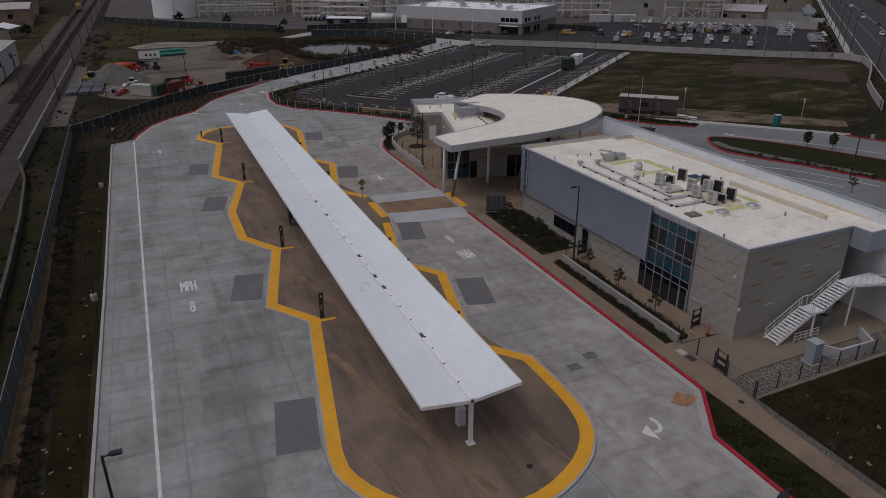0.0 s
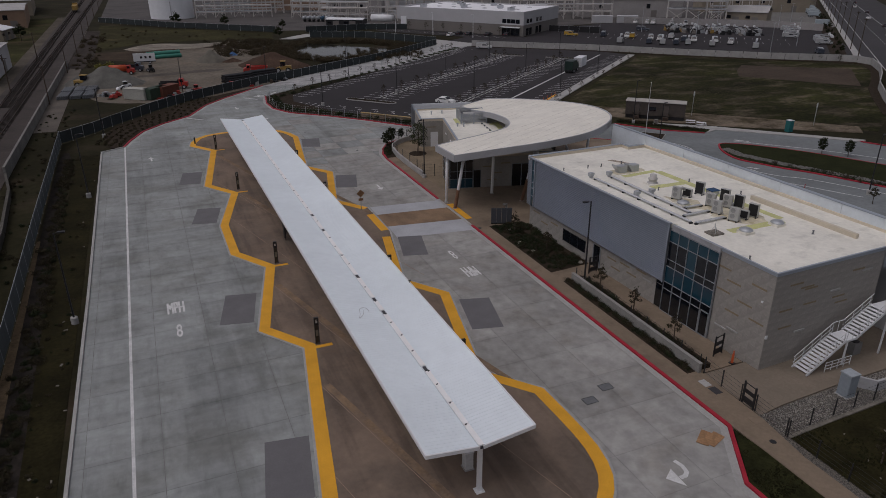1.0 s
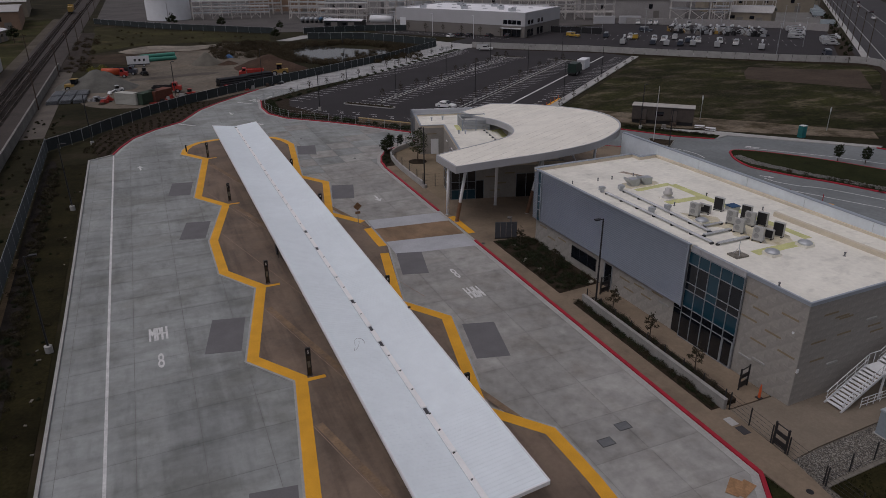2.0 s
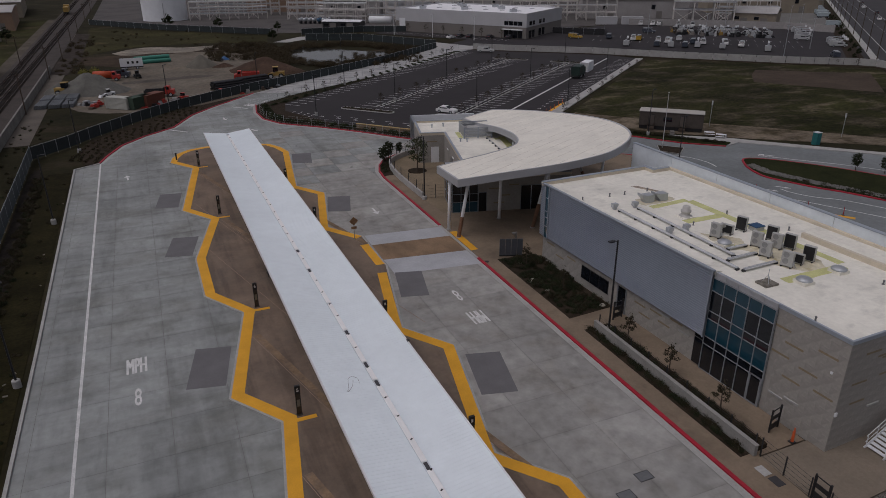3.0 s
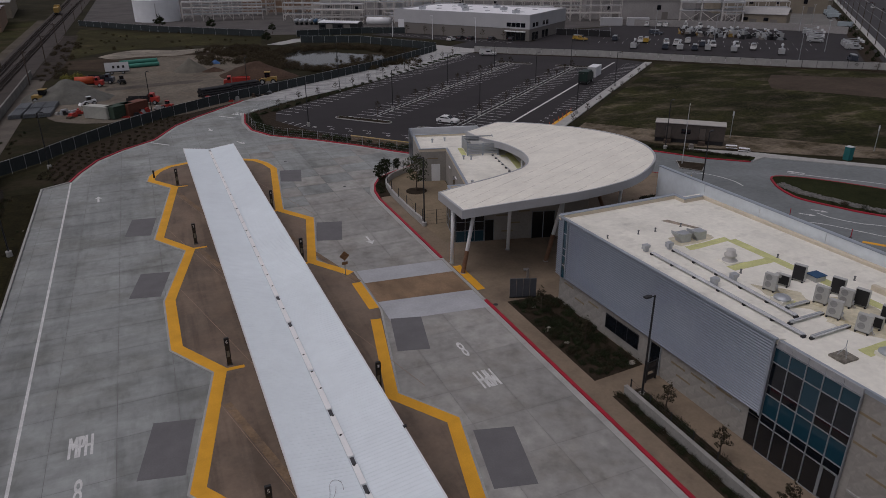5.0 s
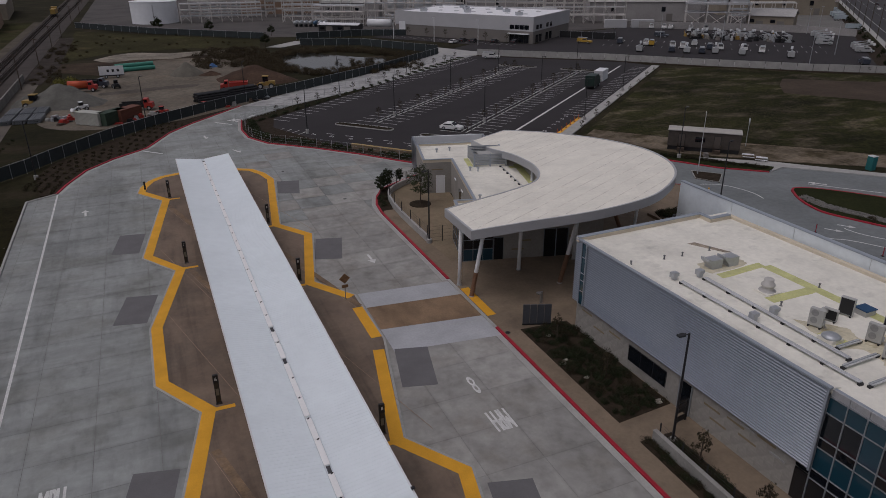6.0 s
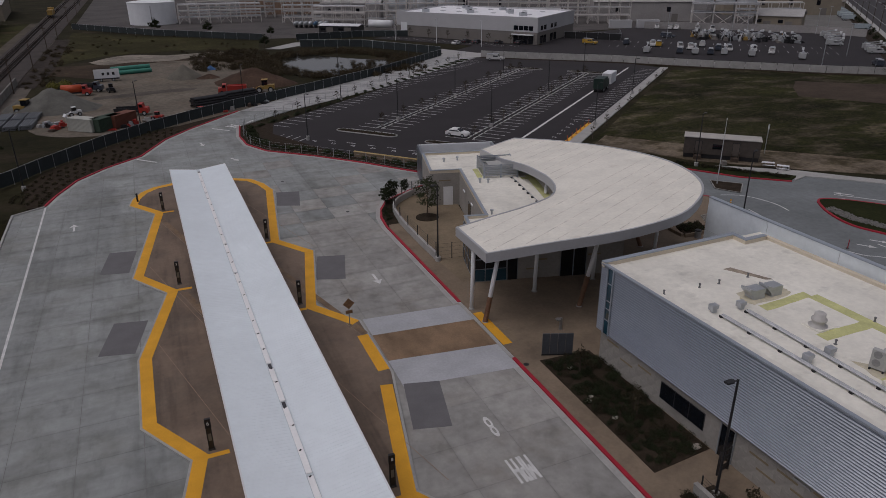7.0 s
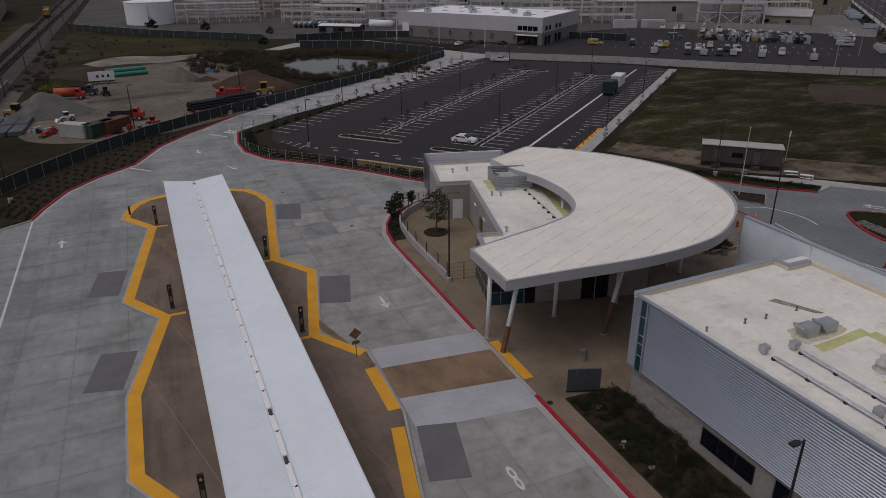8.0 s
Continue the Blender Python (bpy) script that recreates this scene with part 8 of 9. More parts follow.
for s, (x, y, ln) in enumerate(((3.8, 160.4, 8.0), (10.2, 164.6, 9.0))):
    t = thing("pipe_stack", "stack of long black plastic pipes on timbers", "pipe stack", "black pipe stacks")
    d = Vector((0.92, 0.38, 0))
    n = Vector((-0.38, 0.92, 0))
    for r in range(4):
        for k in range(7 - r):
            p = Vector((x, y, 0.42 + r * 0.5)) + n * (k * 0.58 + r * 0.29) + d * rng.uniform(-0.4, 0.4)
            part("pipe", tube(BM(), p, p + d * ln, 0.28, 0.28, 8), BLACKPIPE, t)
    for k in (0.15, 0.85):
        p = Vector((x, y, 0.07)) + d * (ln * k)
        part("timber", bar(BM(), p, p + n * 4.0, 0.15, 0.14), BARK, t)
for r, (x, y) in enumerate(((-36.0, 154.6), (-33.2, 154.4), (-30.4, 154.2), (-35.6, 162.2), (-32.8, 162.0), (-30.2, 161.8))):
    t = thing("pipe_stack", "bundle of pale grey drainage pipes on timbers", "pipe stack", "grey pipe bundles")
    for lv in range(2):
        for k in range(5):
            p = Vector((x + 0.48 * k + 0.1 * lv, y, 0.2 + 0.45 * lv))
            part("pipe", tube(BM(), p, p + Vector((0.5, 6.4, 0)), 0.23, 0.23, 8), mat("grey_drain_pipe", (0.13, 0.14, 0.15), 0.5) if "grey_drain_pipe" not in bpy.data.materials else bpy.data.materials["grey_drain_pipe"], t)
    for f in (0.8, 5.4):
        part("timber", box(BM(), x - 0.3, x + 2.5, y + f, y + f + 0.15, -0.12, 0.0), BARK, t)
mound("blue_tarp", "crumpled blue tarpaulin over a small heap", 12.6, 219.5, 1.7, 1.3, 1.3, mat("blue_tarpaulin", (0.03, 0.10, 0.24), 0.5, var=0.3, s1=1.5), 0, 7)
crng = random.Random(5)
cols = [REDP, GALV, DARK, DARK, TAUPE_WALL, BARK, BARK, KERB, RUSTRED]
for k in range(95):
    x = crng.uniform(-27, 20)
    s = (x + 27) / 47
    y = 146.5 + 15 * max(0, s - 0.45) / 0.55 + crng.uniform(0, 6) + (4 if s < 0.2 else 0)
    b = BM()
    l, w, h = crng.uniform(0.5, 2.4), crng.uniform(0.4, 1.2), crng.uniform(0.25, 1.2)
    box(b, -l / 2, l / 2, -w / 2, w / 2, 0, h * 0.6)
    box(b, -l / 2.5, l / 4, -w / 2.4, w / 2.4, h * 0.6, h)
    ob = part("material_crate", b, crng.choice(cols))
    ob.matrix_world = pose(x, y, -0.04, 0, 0, crng.uniform(0, 180))
    tagged(ob, "small crate of building material in the yard", "crate", "yard clutter")
SCRUB = mat("brown_reed_leaves", (0.058, 0.046, 0.028), 0.9, var=0.4, s1=0.3, s2=4, spec=0.1)
BUSH = [shrub(s, r, m, 420, 0.11, "large untidy bush", "marsh bushes") for s, r, m in ((51, 1.3, SCRUB), (52, 1.1, LEAF_DRY), (53, 1.5, SCRUB), (54, 1.0, SCRUB))]
yb = shrub(61, 1.9, mat("yellow_green_leaves", (0.13, 0.12, 0.02), 0.85, var=0.3), 420, 0.25, "bright yellow-green bush behind the tank truck", "")
yb.matrix_world = pose(-28.3, 203, 0)
copy_thing(yb, pose(-25.6, 205, 0))
reeds = []
for _ in range(420):
    a = crng.uniform(0, 6.28)
    reeds.append(posed(50 + 24 * math.cos(a) * crng.uniform(0.72, 1.15), 217 + 27 * math.sin(a) * crng.uniform(0.75, 1.15), -0.1, crng.uniform(0.5, 1.3)))
for _ in range(130):
    reeds.append(posed(crng.uniform(8, 34), crng.uniform(215, 262), -0.1, crng.uniform(0.5, 1.5)))
for _ in range(45):
    reeds.append(posed(crng.uniform(-34, 40), crng.uniform(262, 335), -0.1, crng.uniform(0.3, 0.7)))
for _ in range(70):
    reeds.append(posed(crng.uniform(-37, -29), crng.uniform(205, 300), -0.1, crng.uniform(0.3, 0.9)))
for _ in range(60):
    reeds.append(posed(crng.uniform(46, 72), crng.uniform(188, 214), -0.1, crng.uniform(0.4, 0.9)))
stuff("marsh_scrub", "brown reeds and scrub round the pond", "scrub", BUSH, reeds)
gone(*BUSH)
gone(*WEED)
BIGT = tree("dark_tree", "dark round tree before the storage tank", 77, 6.5, 2.2, LEAF, 1.4, "far dark trees", 0.28)
BIGT.matrix_world = pose(1.2, 340, 0)
for x, y, s in ((22, 322, 0.9), (45, 300, 0.7), (36, 262, 0.8), (-60, 300, 1.0)):
    copy_thing(BIGT, pose(x, y, 0, 0, 0, 50 * s) @ Matrix.Diagonal((s, s, s, 1)))

for nm, q, m in (("marsh_grass", ((-33, 246), (-33, 360), (0, 326), (38, 288), (34, 262), (10, 272), (-18, 268)), mat("olive_marsh_grass", (0.036, 0.033, 0.013), 1.0, var=0.45, s1=0.05, s2=0.8, bump=0.6, other=(0.075, 0.058, 0.03), amount=0.35, spec=0.1)),
                 ("marsh_mud", ((-32, 228), (-33, 246), (-22, 246), (8, 250), (30, 250), (30, 228), (22, 233), (8, 244), (-7, 241), (-19, 216)), mat("brown_marsh_mud", (0.05, 0.036, 0.025), 1.0, var=0.4, s1=0.1, s2=1.2, bump=0.6, other=(0.09, 0.07, 0.05), amount=0.3, spec=0.1))):
    tagged(part(nm, prism(BM(), list(q), -0.3, -0.07), m), "rough open ground between yard and plant", "rough ground", kind="structure")

# ---- far industry ----
tagged(part("plant_ground", prism(BM(), [(-34, 378), (41, 296), (96, 283), (140, 225), (170, 262), (215, 266), (285, 216), (520, 420), (520, 900), (-34, 900)], -0.3, -0.04), mat("dusty_plant_yard", (0.082, 0.074, 0.070), 0.95, var=0.25, s1=0.05, s2=1.0, other=(0.05, 0.046, 0.045), amount=0.4)), "worn grey asphalt round the plant", "plant yard", kind="structure")
tagged(part("warehouse_drive", prism(BM(), [(97, 228), (103, 217), (140, 189), (151, 222), (170, 254), (163, 256), (131, 227), (112, 240)], -0.3, -0.03), ASPHALT), "dark asphalt drive beside the warehouse", "road", kind="structure")
tagged(part("service_road", prism(BM(), [(36, 262), (41, 259), (52, 268), (72, 266), (90, 222), (84, 216), (87, 213), (98, 208), (112, 200), (135, 184), (152, 162), (172, 141), (176, 147), (157, 168), (139, 190), (101, 219), (93, 236), (86, 258), (78, 274), (50, 277)], -0.3, -0.02), mat("pale_service_concrete", (0.36, 0.355, 0.345), 0.9, var=0.12, s1=0.1)), "pale concrete service road", "road", kind="structure")
screen_fence("screened_fence", "dark-screened fence along the service road", [(-34, 376), (0, 330), (40, 290)], 2.6, SCREEN, 6)
screen_fence("screened_fence", "dark-screened fence beside the pond", [(49, 262), (70, 252), (88, 220)], 2.6, SCREEN, 5)
screen_fence("screened_fence", "dark-screened fence before the shed", [(52, 283), (80, 284), (97, 276)], 2.6, SCREEN, 5)

wh = thing("warehouse", "large tilt-up warehouse with pale upper and taupe lower walls", "building")
WQ = [Vector((95, 283)), Vector((130.5, 228)), Vector((163.5, 254.5)), Vector((128, 309.5))]
part("lower_wall", prism(BM(), [tuple(q) for q in WQ], 0, 4.4), TAUPE_WALL, wh, "taupe lower wall")
part("upper_wall", prism(BM(), offset([tuple(q) for q in WQ], -0.12, True), 4.4, 9.2), GREY_WALL, wh, "pale grey upper wall")
part("roof", prism(BM(), offset([tuple(q) for q in WQ], 0.4, True), 9.2, 9.23), mat("bright_white_roof", (0.82, 0.82, 0.84), 0.7, var=0.05), wh, "bright white roof")
part("parapet", band(BM(), [tuple(q) for q in WQ], -0.12, 0.3, 9.2, 9.7, True), GREY_WALL, wh)
e1, e2 = (WQ[1] - WQ[0]).normalized(), (WQ[2] - WQ[1]).normalized()


def on_wall(o, d, u0, u1, z0, z1, out=0.16):
    n = Vector((d.y, -d.x))
    return prism(BM(), [tuple(o + d * u0 - n * 0.05), tuple(o + d * u1 - n * 0.05), tuple(o + d * u1 + n * out), tuple(o + d * u0 + n * out)], z0, z1)


part("dock_door", on_wall(WQ[0], e1, 2.0, 5.2, 0, 5.6), STEEL_WHITE, wh, "tall white dock door")
for u in (56.5, 58.6, 60.7, 62.8):
    part("window", on_wall(WQ[0], e1, u - 1.0, u + 0.9, 5.0, 6.6), GLASS_DARK, wh)
    part("window", on_wall(WQ[0], e1, u - 1.0, u + 0.9, 0.2, 3.2), GLASS_DARK, wh)
part("door_canopy", on_wall(WQ[0], e1, 55, 64, 3.3, 3.6, 1.4), STEEL_WHITE, wh)
for u in (3, 6.5, 14, 18):
    part("window", on_wall(WQ[1], e2, u, u + 2.6, 5.0, 6.6), GLASS_DARK, wh)
    part("window", on_wall(WQ[1], e2, u, u + 2.6, 0.2, 3.0), GLASS_DARK, wh)
for u, v in ((10, 8), (22, 26), (30, 12), (44, 22), (55, 10), (36, 32), (16, 34)):
    q = WQ[0] + e1 * u + e2 * v
    t = thing("rooftop_unit", "grey rooftop air unit on the warehouse", "air conditioner", "warehouse roof units", (q.x, q.y, 9.22))
    part("casing", box(BM(), -1.3, 1.3, -0.9, 0.9, 0, 1.3), GALV, t)
    part("fan", lathe(BM(), [(0.6, 1.3), (0.6, 1.45)], n=12), DARK, t)
for k in range(14):
    q = WQ[0] + e1 * (6 + 8.2 * (k % 7)) + e2 * (16 + 15 * (k // 7))
    b = BM()
    lathe(b, [(1.2, 9.2), (1.1, 9.45), (0.1, 9.6)], (q.x, q.y, 0), 12)
    tagged(part("skylight", b, mat("grey_skylight", (0.45, 0.46, 0.48), 0.4) if k == 0 else bpy.data.materials["grey_skylight"]), "low grey skylight on the warehouse roof", "skylight", "warehouse skylights")
nrm = Vector((e1.y, -e1.x))
fl = [WQ[0] + nrm * 1 - e1 * 2, WQ[1] + nrm * 1 + e1 * 3, WQ[1] + nrm * 13 + e1 * 3, WQ[0] + nrm * 14 - e1 * 2]
tagged(part("warehouse_lot", prism(BM(), [tuple(q) for q in fl], -0.2, -0.005), ASPHALT), "asphalt parking strip before the warehouse", "parking lot", kind="structure")
b = BM()
for k in range(22):
    q = WQ[0] + e1 * (2 + 2.8 * k) + nrm * 5
    bar(b, (*q, 0.0), (*(q + nrm * 4.5), 0.0), 0.12, 0.012)
tagged(part("stall_lines", b, WHITE_PAINT), "row of white parking stall lines", "stall lines", "stall line rows", kind="structure")
for k in range(6):
    q = WQ[0] + e1 * (8 + 9.5 * k) + nrm * 2.2
    copy_thing(BT, pose(q.x, q.y, 0, 0, 0, 50 * k) @ Matrix.Diagonal((1.2, 1.2, 1.4, 1)))
for k in range(3):
    q = WQ[0] + e1 * (10 + 20 * k) + nrm * 14.5
    t = thing("street_lamp", "tall pale lamp post before the warehouse", "street lamp", "pale lamp posts", (q.x, q.y, 0))
    part("pole", tube(BM(), (0, 0, 0), (0, 0, 9), 0.13, 0.09, 7), STEEL_WHITE, t)
    part("head", box(BM(), -0.7, 0.2, -0.15, 0.15, 9, 9.15), STEEL_WHITE, t)

tk = thing("storage_tank", "large white cylindrical storage tank", "tank", at=(2.5, 391, 0))
part("shell", lathe(BM(), [(11.3, -0.1), (11.3, 10.3)], n=72), WHITE_WALL, tk)
part("roof", lathe(BM(), [(11.5, 10.3), (11.5, 10.45), (6, 11.1), (0.3, 11.5)], n=72), WHITE_WALL, tk)
part("ladder", box(BM(), -1.2, -0.8, -11.55, -11.32, 0, 9), GREY_WALL, tk)

RACK = mat("pale_rack_steel", (0.56, 0.53, 0.50), 0.6, var=0.15, s1=0.3)


def pipe_rack(at, turn, n, bay=6.0, w=4.0, h=8.0, levels=3, pipes=4, seed=0):
    r = random.Random(seed)
    t = thing("pipe_rack", "pale steel pipe rack with stacked pipes", "pipe rack", "plant pipe racks")
    for k in range(n + 1):
        for y in (0, w):
            part("post", box(BM(), k * bay - 0.15, k * bay + 0.15, y - 0.15, y + 0.15, -0.1, h), RACK, t)
        for l in range(levels):
            z = h * (l + 1) / levels
            part("crossbeam", box(BM(), k * bay - 0.12, k * bay + 0.12, 0, w, z - 0.2, z), RACK, t)
        if k < n and k % 2 == 0:
            b = BM()
            bar(b, (k * bay, 0, 0.2), ((k + 1) * bay, 0, h * 0.66), 0.14)
            bar(b, (k * bay, 0, h * 0.66), ((k + 1) * bay, 0, 0.2), 0.14)
            part("brace", b, RACK, t)
    for l in range(levels):
        z = h * (l + 1) / levels
        for y in (0, w):
            part("beam", box(BM(), 0, n * bay, y - 0.1, y + 0.1, z - 0.2, z), RACK, t)
        for p in range(pipes):
            y = 0.5 + (w - 1) * p / max(1, pipes - 1)
            rr = r.choice((0.12, 0.2, 0.3))
            part("pipe", tube(BM(), (0, y, z + rr), (n * bay, y, z + rr), rr, rr, 7), r.choice((RACK, GALV, GREY_WALL)), t)
    t.matrix_world = pose(*at, 0, 0, 0, turn)


for k, (at, turn, n, h, lv) in enumerate((((14, 380), -8, 8, 9, 3), ((20, 402), -5, 9, 12, 4), ((62, 362), -25, 7, 11, 4), ((72, 338), -30, 5, 9, 3), ((96, 330), -33, 4, 13, 4), ((110, 342), -30, 8, 12, 4), ((150, 330), -30, 8, 12, 4),
                                          ((178, 300), -27, 8, 11, 3), ((180, 330), -27, 10, 15, 4), ((215, 296), -27, 7, 9, 3), ((60, 400), -15, 10, 16, 4), ((150, 290), -30, 5, 8, 3), ((262, 262), -27, 6, 9, 3), ((120, 375), -30, 9, 16, 4))):
    pipe_rack(at, turn, n, 5.0, 4.0, h, lv, 4, k)


def shed(name, label, at, turn, l, w, h, wallm, roofm, pitch=1.5, doors=2):
    t = thing(name, label, "building", "plant buildings")
    part("wall", box(BM(), 0, l, 0, w, -0.1, h), wallm, t)
    part("roof", side_body([(-0.4, h), (-0.4, h + 0.2), (w / 2, h + pitch + 0.2), (w + 0.4, h + 0.2), (w + 0.4, h), (w / 2, h + pitch)], l + 0.6), roofm, t).matrix_basis = pose(l / 2, 0, 0, 0, 0, 90)
    for k in range(doors):
        x = l * (k + 0.6) / (doors + 0.2)
        part("door", box(BM(), x - 1.5, x + 1.5, -0.08, 0.0, 0, min(3.5, h - 0.5)), TAUPE_WALL, t)
        part("window", box(BM(), x - 4.2, x - 2.2, -0.08, 0.0, h * 0.5, h * 0.75), GLASS_DARK, t)
    t.matrix_world = pose(*at, 0, 0, 0, turn)


PLANT_GREY = mat("weathered_plant_wall", (0.33, 0.315, 0.305), 0.8, var=0.15, s1=0.08, s2=1.5)
PLANT_ROOF = mat("weathered_plant_roof", (0.36, 0.35, 0.34), 0.7, var=0.2, s1=0.06, s2=1.5)
TANW = mat("tan_plant_wall", (0.25, 0.215, 0.165), 0.8, var=0.12)
BROWNW = mat("brown_plant_wall", (0.27, 0.18, 0.125), 0.8, var=0.12)
shed("plant_shed", "long low plant shed with a white roof", (66, 302), -36, 18, 7, 3.5, DARK, STEEL_WHITE, 0.6)
shed("plant_hall", "grey plant hall with a low pitched roof", (80, 355), -25, 30, 14, 9, PLANT_GREY, PLANT_ROOF, 1.2)
shed("plant_hall", "brown plant building among the pipe racks", (50, 425), -15, 46, 20, 14, BROWNW, TAUPE_WALL, 1.5)
shed("plant_hall", "large grey plant hall with a pale roof", (205, 300), -27, 55, 22, 9, PLANT_GREY, PLANT_ROOF, 2.5)
shed("plant_hall", "tan plant hall with a curved-looking roof", (246.8, 237.2), -53, 19, 20, 5.5, TANW, PLANT_ROOF, 2.4)
shed("plant_office", "low tan office behind the service yard", (353, 305), -55, 22, 12, 5, TANW, TAUPE_WALL, 0.8, 4)
shed("plant_hall", "grey plant building behind the warehouse", (150, 352), -30, 40, 18, 13, PLANT_GREY, PLANT_ROOF, 1.5)
shed("plant_hall", "white plant building behind the warehouse", (118, 405), -30, 40, 18, 14, GREY_WALL, PLANT_ROOF, 1.5)
shed("plant_hall", "tan plant building behind the service yard", (290, 300), -30, 60, 24, 10, TANW, TAUPE_WALL, 1.5, 4)
sl = thing("silo_tower", "three white silos on a braced steel frame", "silo")
sl.matrix_world = pose(224.3, 251.8, 0, 0, 0, -40)
for k in range(4):
    for y in (0, 9):
        part("column", box(BM(), k * 9 - 0.3, k * 9 + 0.3, y - 0.3, y + 0.3, -0.1, 11), RACK, sl)
part("deck", box(BM(), -0.5, 27.5, -0.5, 9.5, 10.2, 11), GREY_WALL, sl)
part("lower_deck", box(BM(), -0.5, 27.5, -0.5, 9.5, 6.6, 6.9), GREY_WALL, sl)
for k in range(3):
    b = BM()
    bar(b, (k * 9, -0.1, 0.3), (k * 9 + 9, -0.1, 6.5), 0.25)
    bar(b, (k * 9 + 9, -0.1, 0.3), (k * 9, -0.1, 6.5), 0.25)
    part("brace", b, RACK, sl)
    smooth(part("silo", lathe(BM(), [(4.2, 11), (4.2, 22), (0.5, 23.5)], (4.5 + 9 * k, 4.5, 0), 28), WHITE_WALL, sl))
for k, (x, y) in enumerate(((122, 356), (133, 349), (144, 342))):
    t = thing("tall_silo", "tall white storage silo behind the warehouse", "silo", "white silos", (x, y, 0))
    smooth(part("shell", lathe(BM(), [(5.2, -0.1), (5.2, 24)], n=40), WHITE_WALL, t))
    smooth(part("roof", lathe(BM(), [(5.4, 24), (5.4, 24.3), (0.4, 26)], n=40), WHITE_WALL, t))
for k in range(7):
    t = thing("horizontal_tank", "silver tank trailer standing in a row", "tank", "row of small tanks")
    q = Vector((62.5 + 2.1 * k, 335 - 1.1 * k, 0))
    smooth(part("shell", tube(BM(), q + Vector((0, 0, 1.9)), q + Vector((2.3, 5, 1.9)), 0.85, 0.85, 16), GALV if k != 4 else paint_mat("blue_tank", (0.05, 0.12, 0.2)), t))
    part("saddle", box(BM(), q.x + 0.5, q.x + 1.6, q.y + 1, q.y + 3.6, -0.1, 1.1), DARK, t)
smooth(tagged(part("horizontal_tank", tube(BM(), (90, 306, 3.2), (98, 298, 3.2), 1.7, 1.7, 18), STEEL_WHITE), "white horizontal tank by the warehouse corner", "tank"))
for k, (x, y) in enumerate(((192, 268), (203, 262.5))):
    t = thing("box_container", "long white box container by the service yard", "container", "white containers", (x, y, 0))
    t.rotation_euler = (0, 0, radians(-27))
    part("body", box(BM(), 0, 10, 0, 3, -0.03, 3.4), GREY_WALL, t)
    part("door", box(BM(), 1, 4, -0.05, 0, 0.2, 3), GREY_WALL, t)

# service yard with parked trucks
tagged(part("service_yard", prism(BM(), [(141, 192), (152, 228), (176, 258), (209, 266), (284, 216), (214, 141), (190, 124), (160, 166)], -0.2, -0.02), ASPHALT), "asphalt service yard full of parked work trucks", "service yard", kind="structure")
VM = pose(150, 205, 0, 0, 0, -43)
b = BM()
for r in range(2):
    for k in range(26):
        q0 = VM @ Vector((-4 + 3.0 * k, 7 + 15 * r, 0))
        q1 = VM @ Vector((-4 + 3.0 * k, 12 + 15 * r, 0))
        bar(b, q0, q1, 0.1, 0.012)
tagged(part("stall_lines", b, LOT_PAINT), "row of white parking stall lines", "stall lines", "stall line rows", kind="structure")
vr = random.Random(3)
bk = pickup("bucket_truck", "white bucket truck with a folded boom", (0.40, 0.41, 0.41), "dusty_white_paint", False)
part("crew_box", box(BM(), -2.9, -0.6, -1.0, 1.0, 1.1, 2.0), bpy.data.materials["dusty_white_paint"], bk)
part("boom", bar(BM(), (-2.2, 0, 2.2), (2.2, 0, 2.75), 0.22, 0.26), GALV, bk, "white folded boom")
part("turret", tube(BM(), (-2.2, 0, 1.9), (-2.2, 0, 2.5), 0.4, 0.35, 10), GALV, bk)
part("bucket", box(BM(), 2.1, 2.8, -0.35, 0.35, 2.4, 3.2), STEEL_WHITE, bk)
bk.matrix_world = pose(222, 245, 0, 0, 0, -130)
for x, y in ((163, 188), (170, 181), (174, 179), (188, 160), (196, 140), (182, 198), (180, 188), (154, 194), (179, 172), (166, 184), (162, 216)):
    copy_thing(vr.choice((td, tw, bk)), pose(x, y, 0, 0, 0, 47 + vr.uniform(-5, 5)))
for x, y in ((171, 197), (173, 194), (182, 185), (188, 180), (189, 173), (167, 207), (209, 256), (213, 252), (215, 250), (226, 240)):
    copy_thing(tw, pose(x, y, 0, 0, 0, 227 + vr.uniform(-6, 6)))
copy_thing(ty, pose(169, 206, 0, 0, 0, 47))
for k in range(17):
    q = Vector((204, 224)).lerp(Vector((222, 198)), k / 16) + Vector((vr.uniform(-4, 4), vr.uniform(-4, 4)))
    copy_thing(bk, pose(q.x, q.y, 0, 0, 0, vr.choice((20, 50, 80, 230)) + vr.uniform(-12, 12)))
for x, y in ((226, 179), (235, 186), (241, 192), (247, 199), (220, 158), (224, 162), (228, 166)):
    copy_thing(bk, pose(x, y, 0, 0, 0, -40 + vr.uniform(-5, 5)))
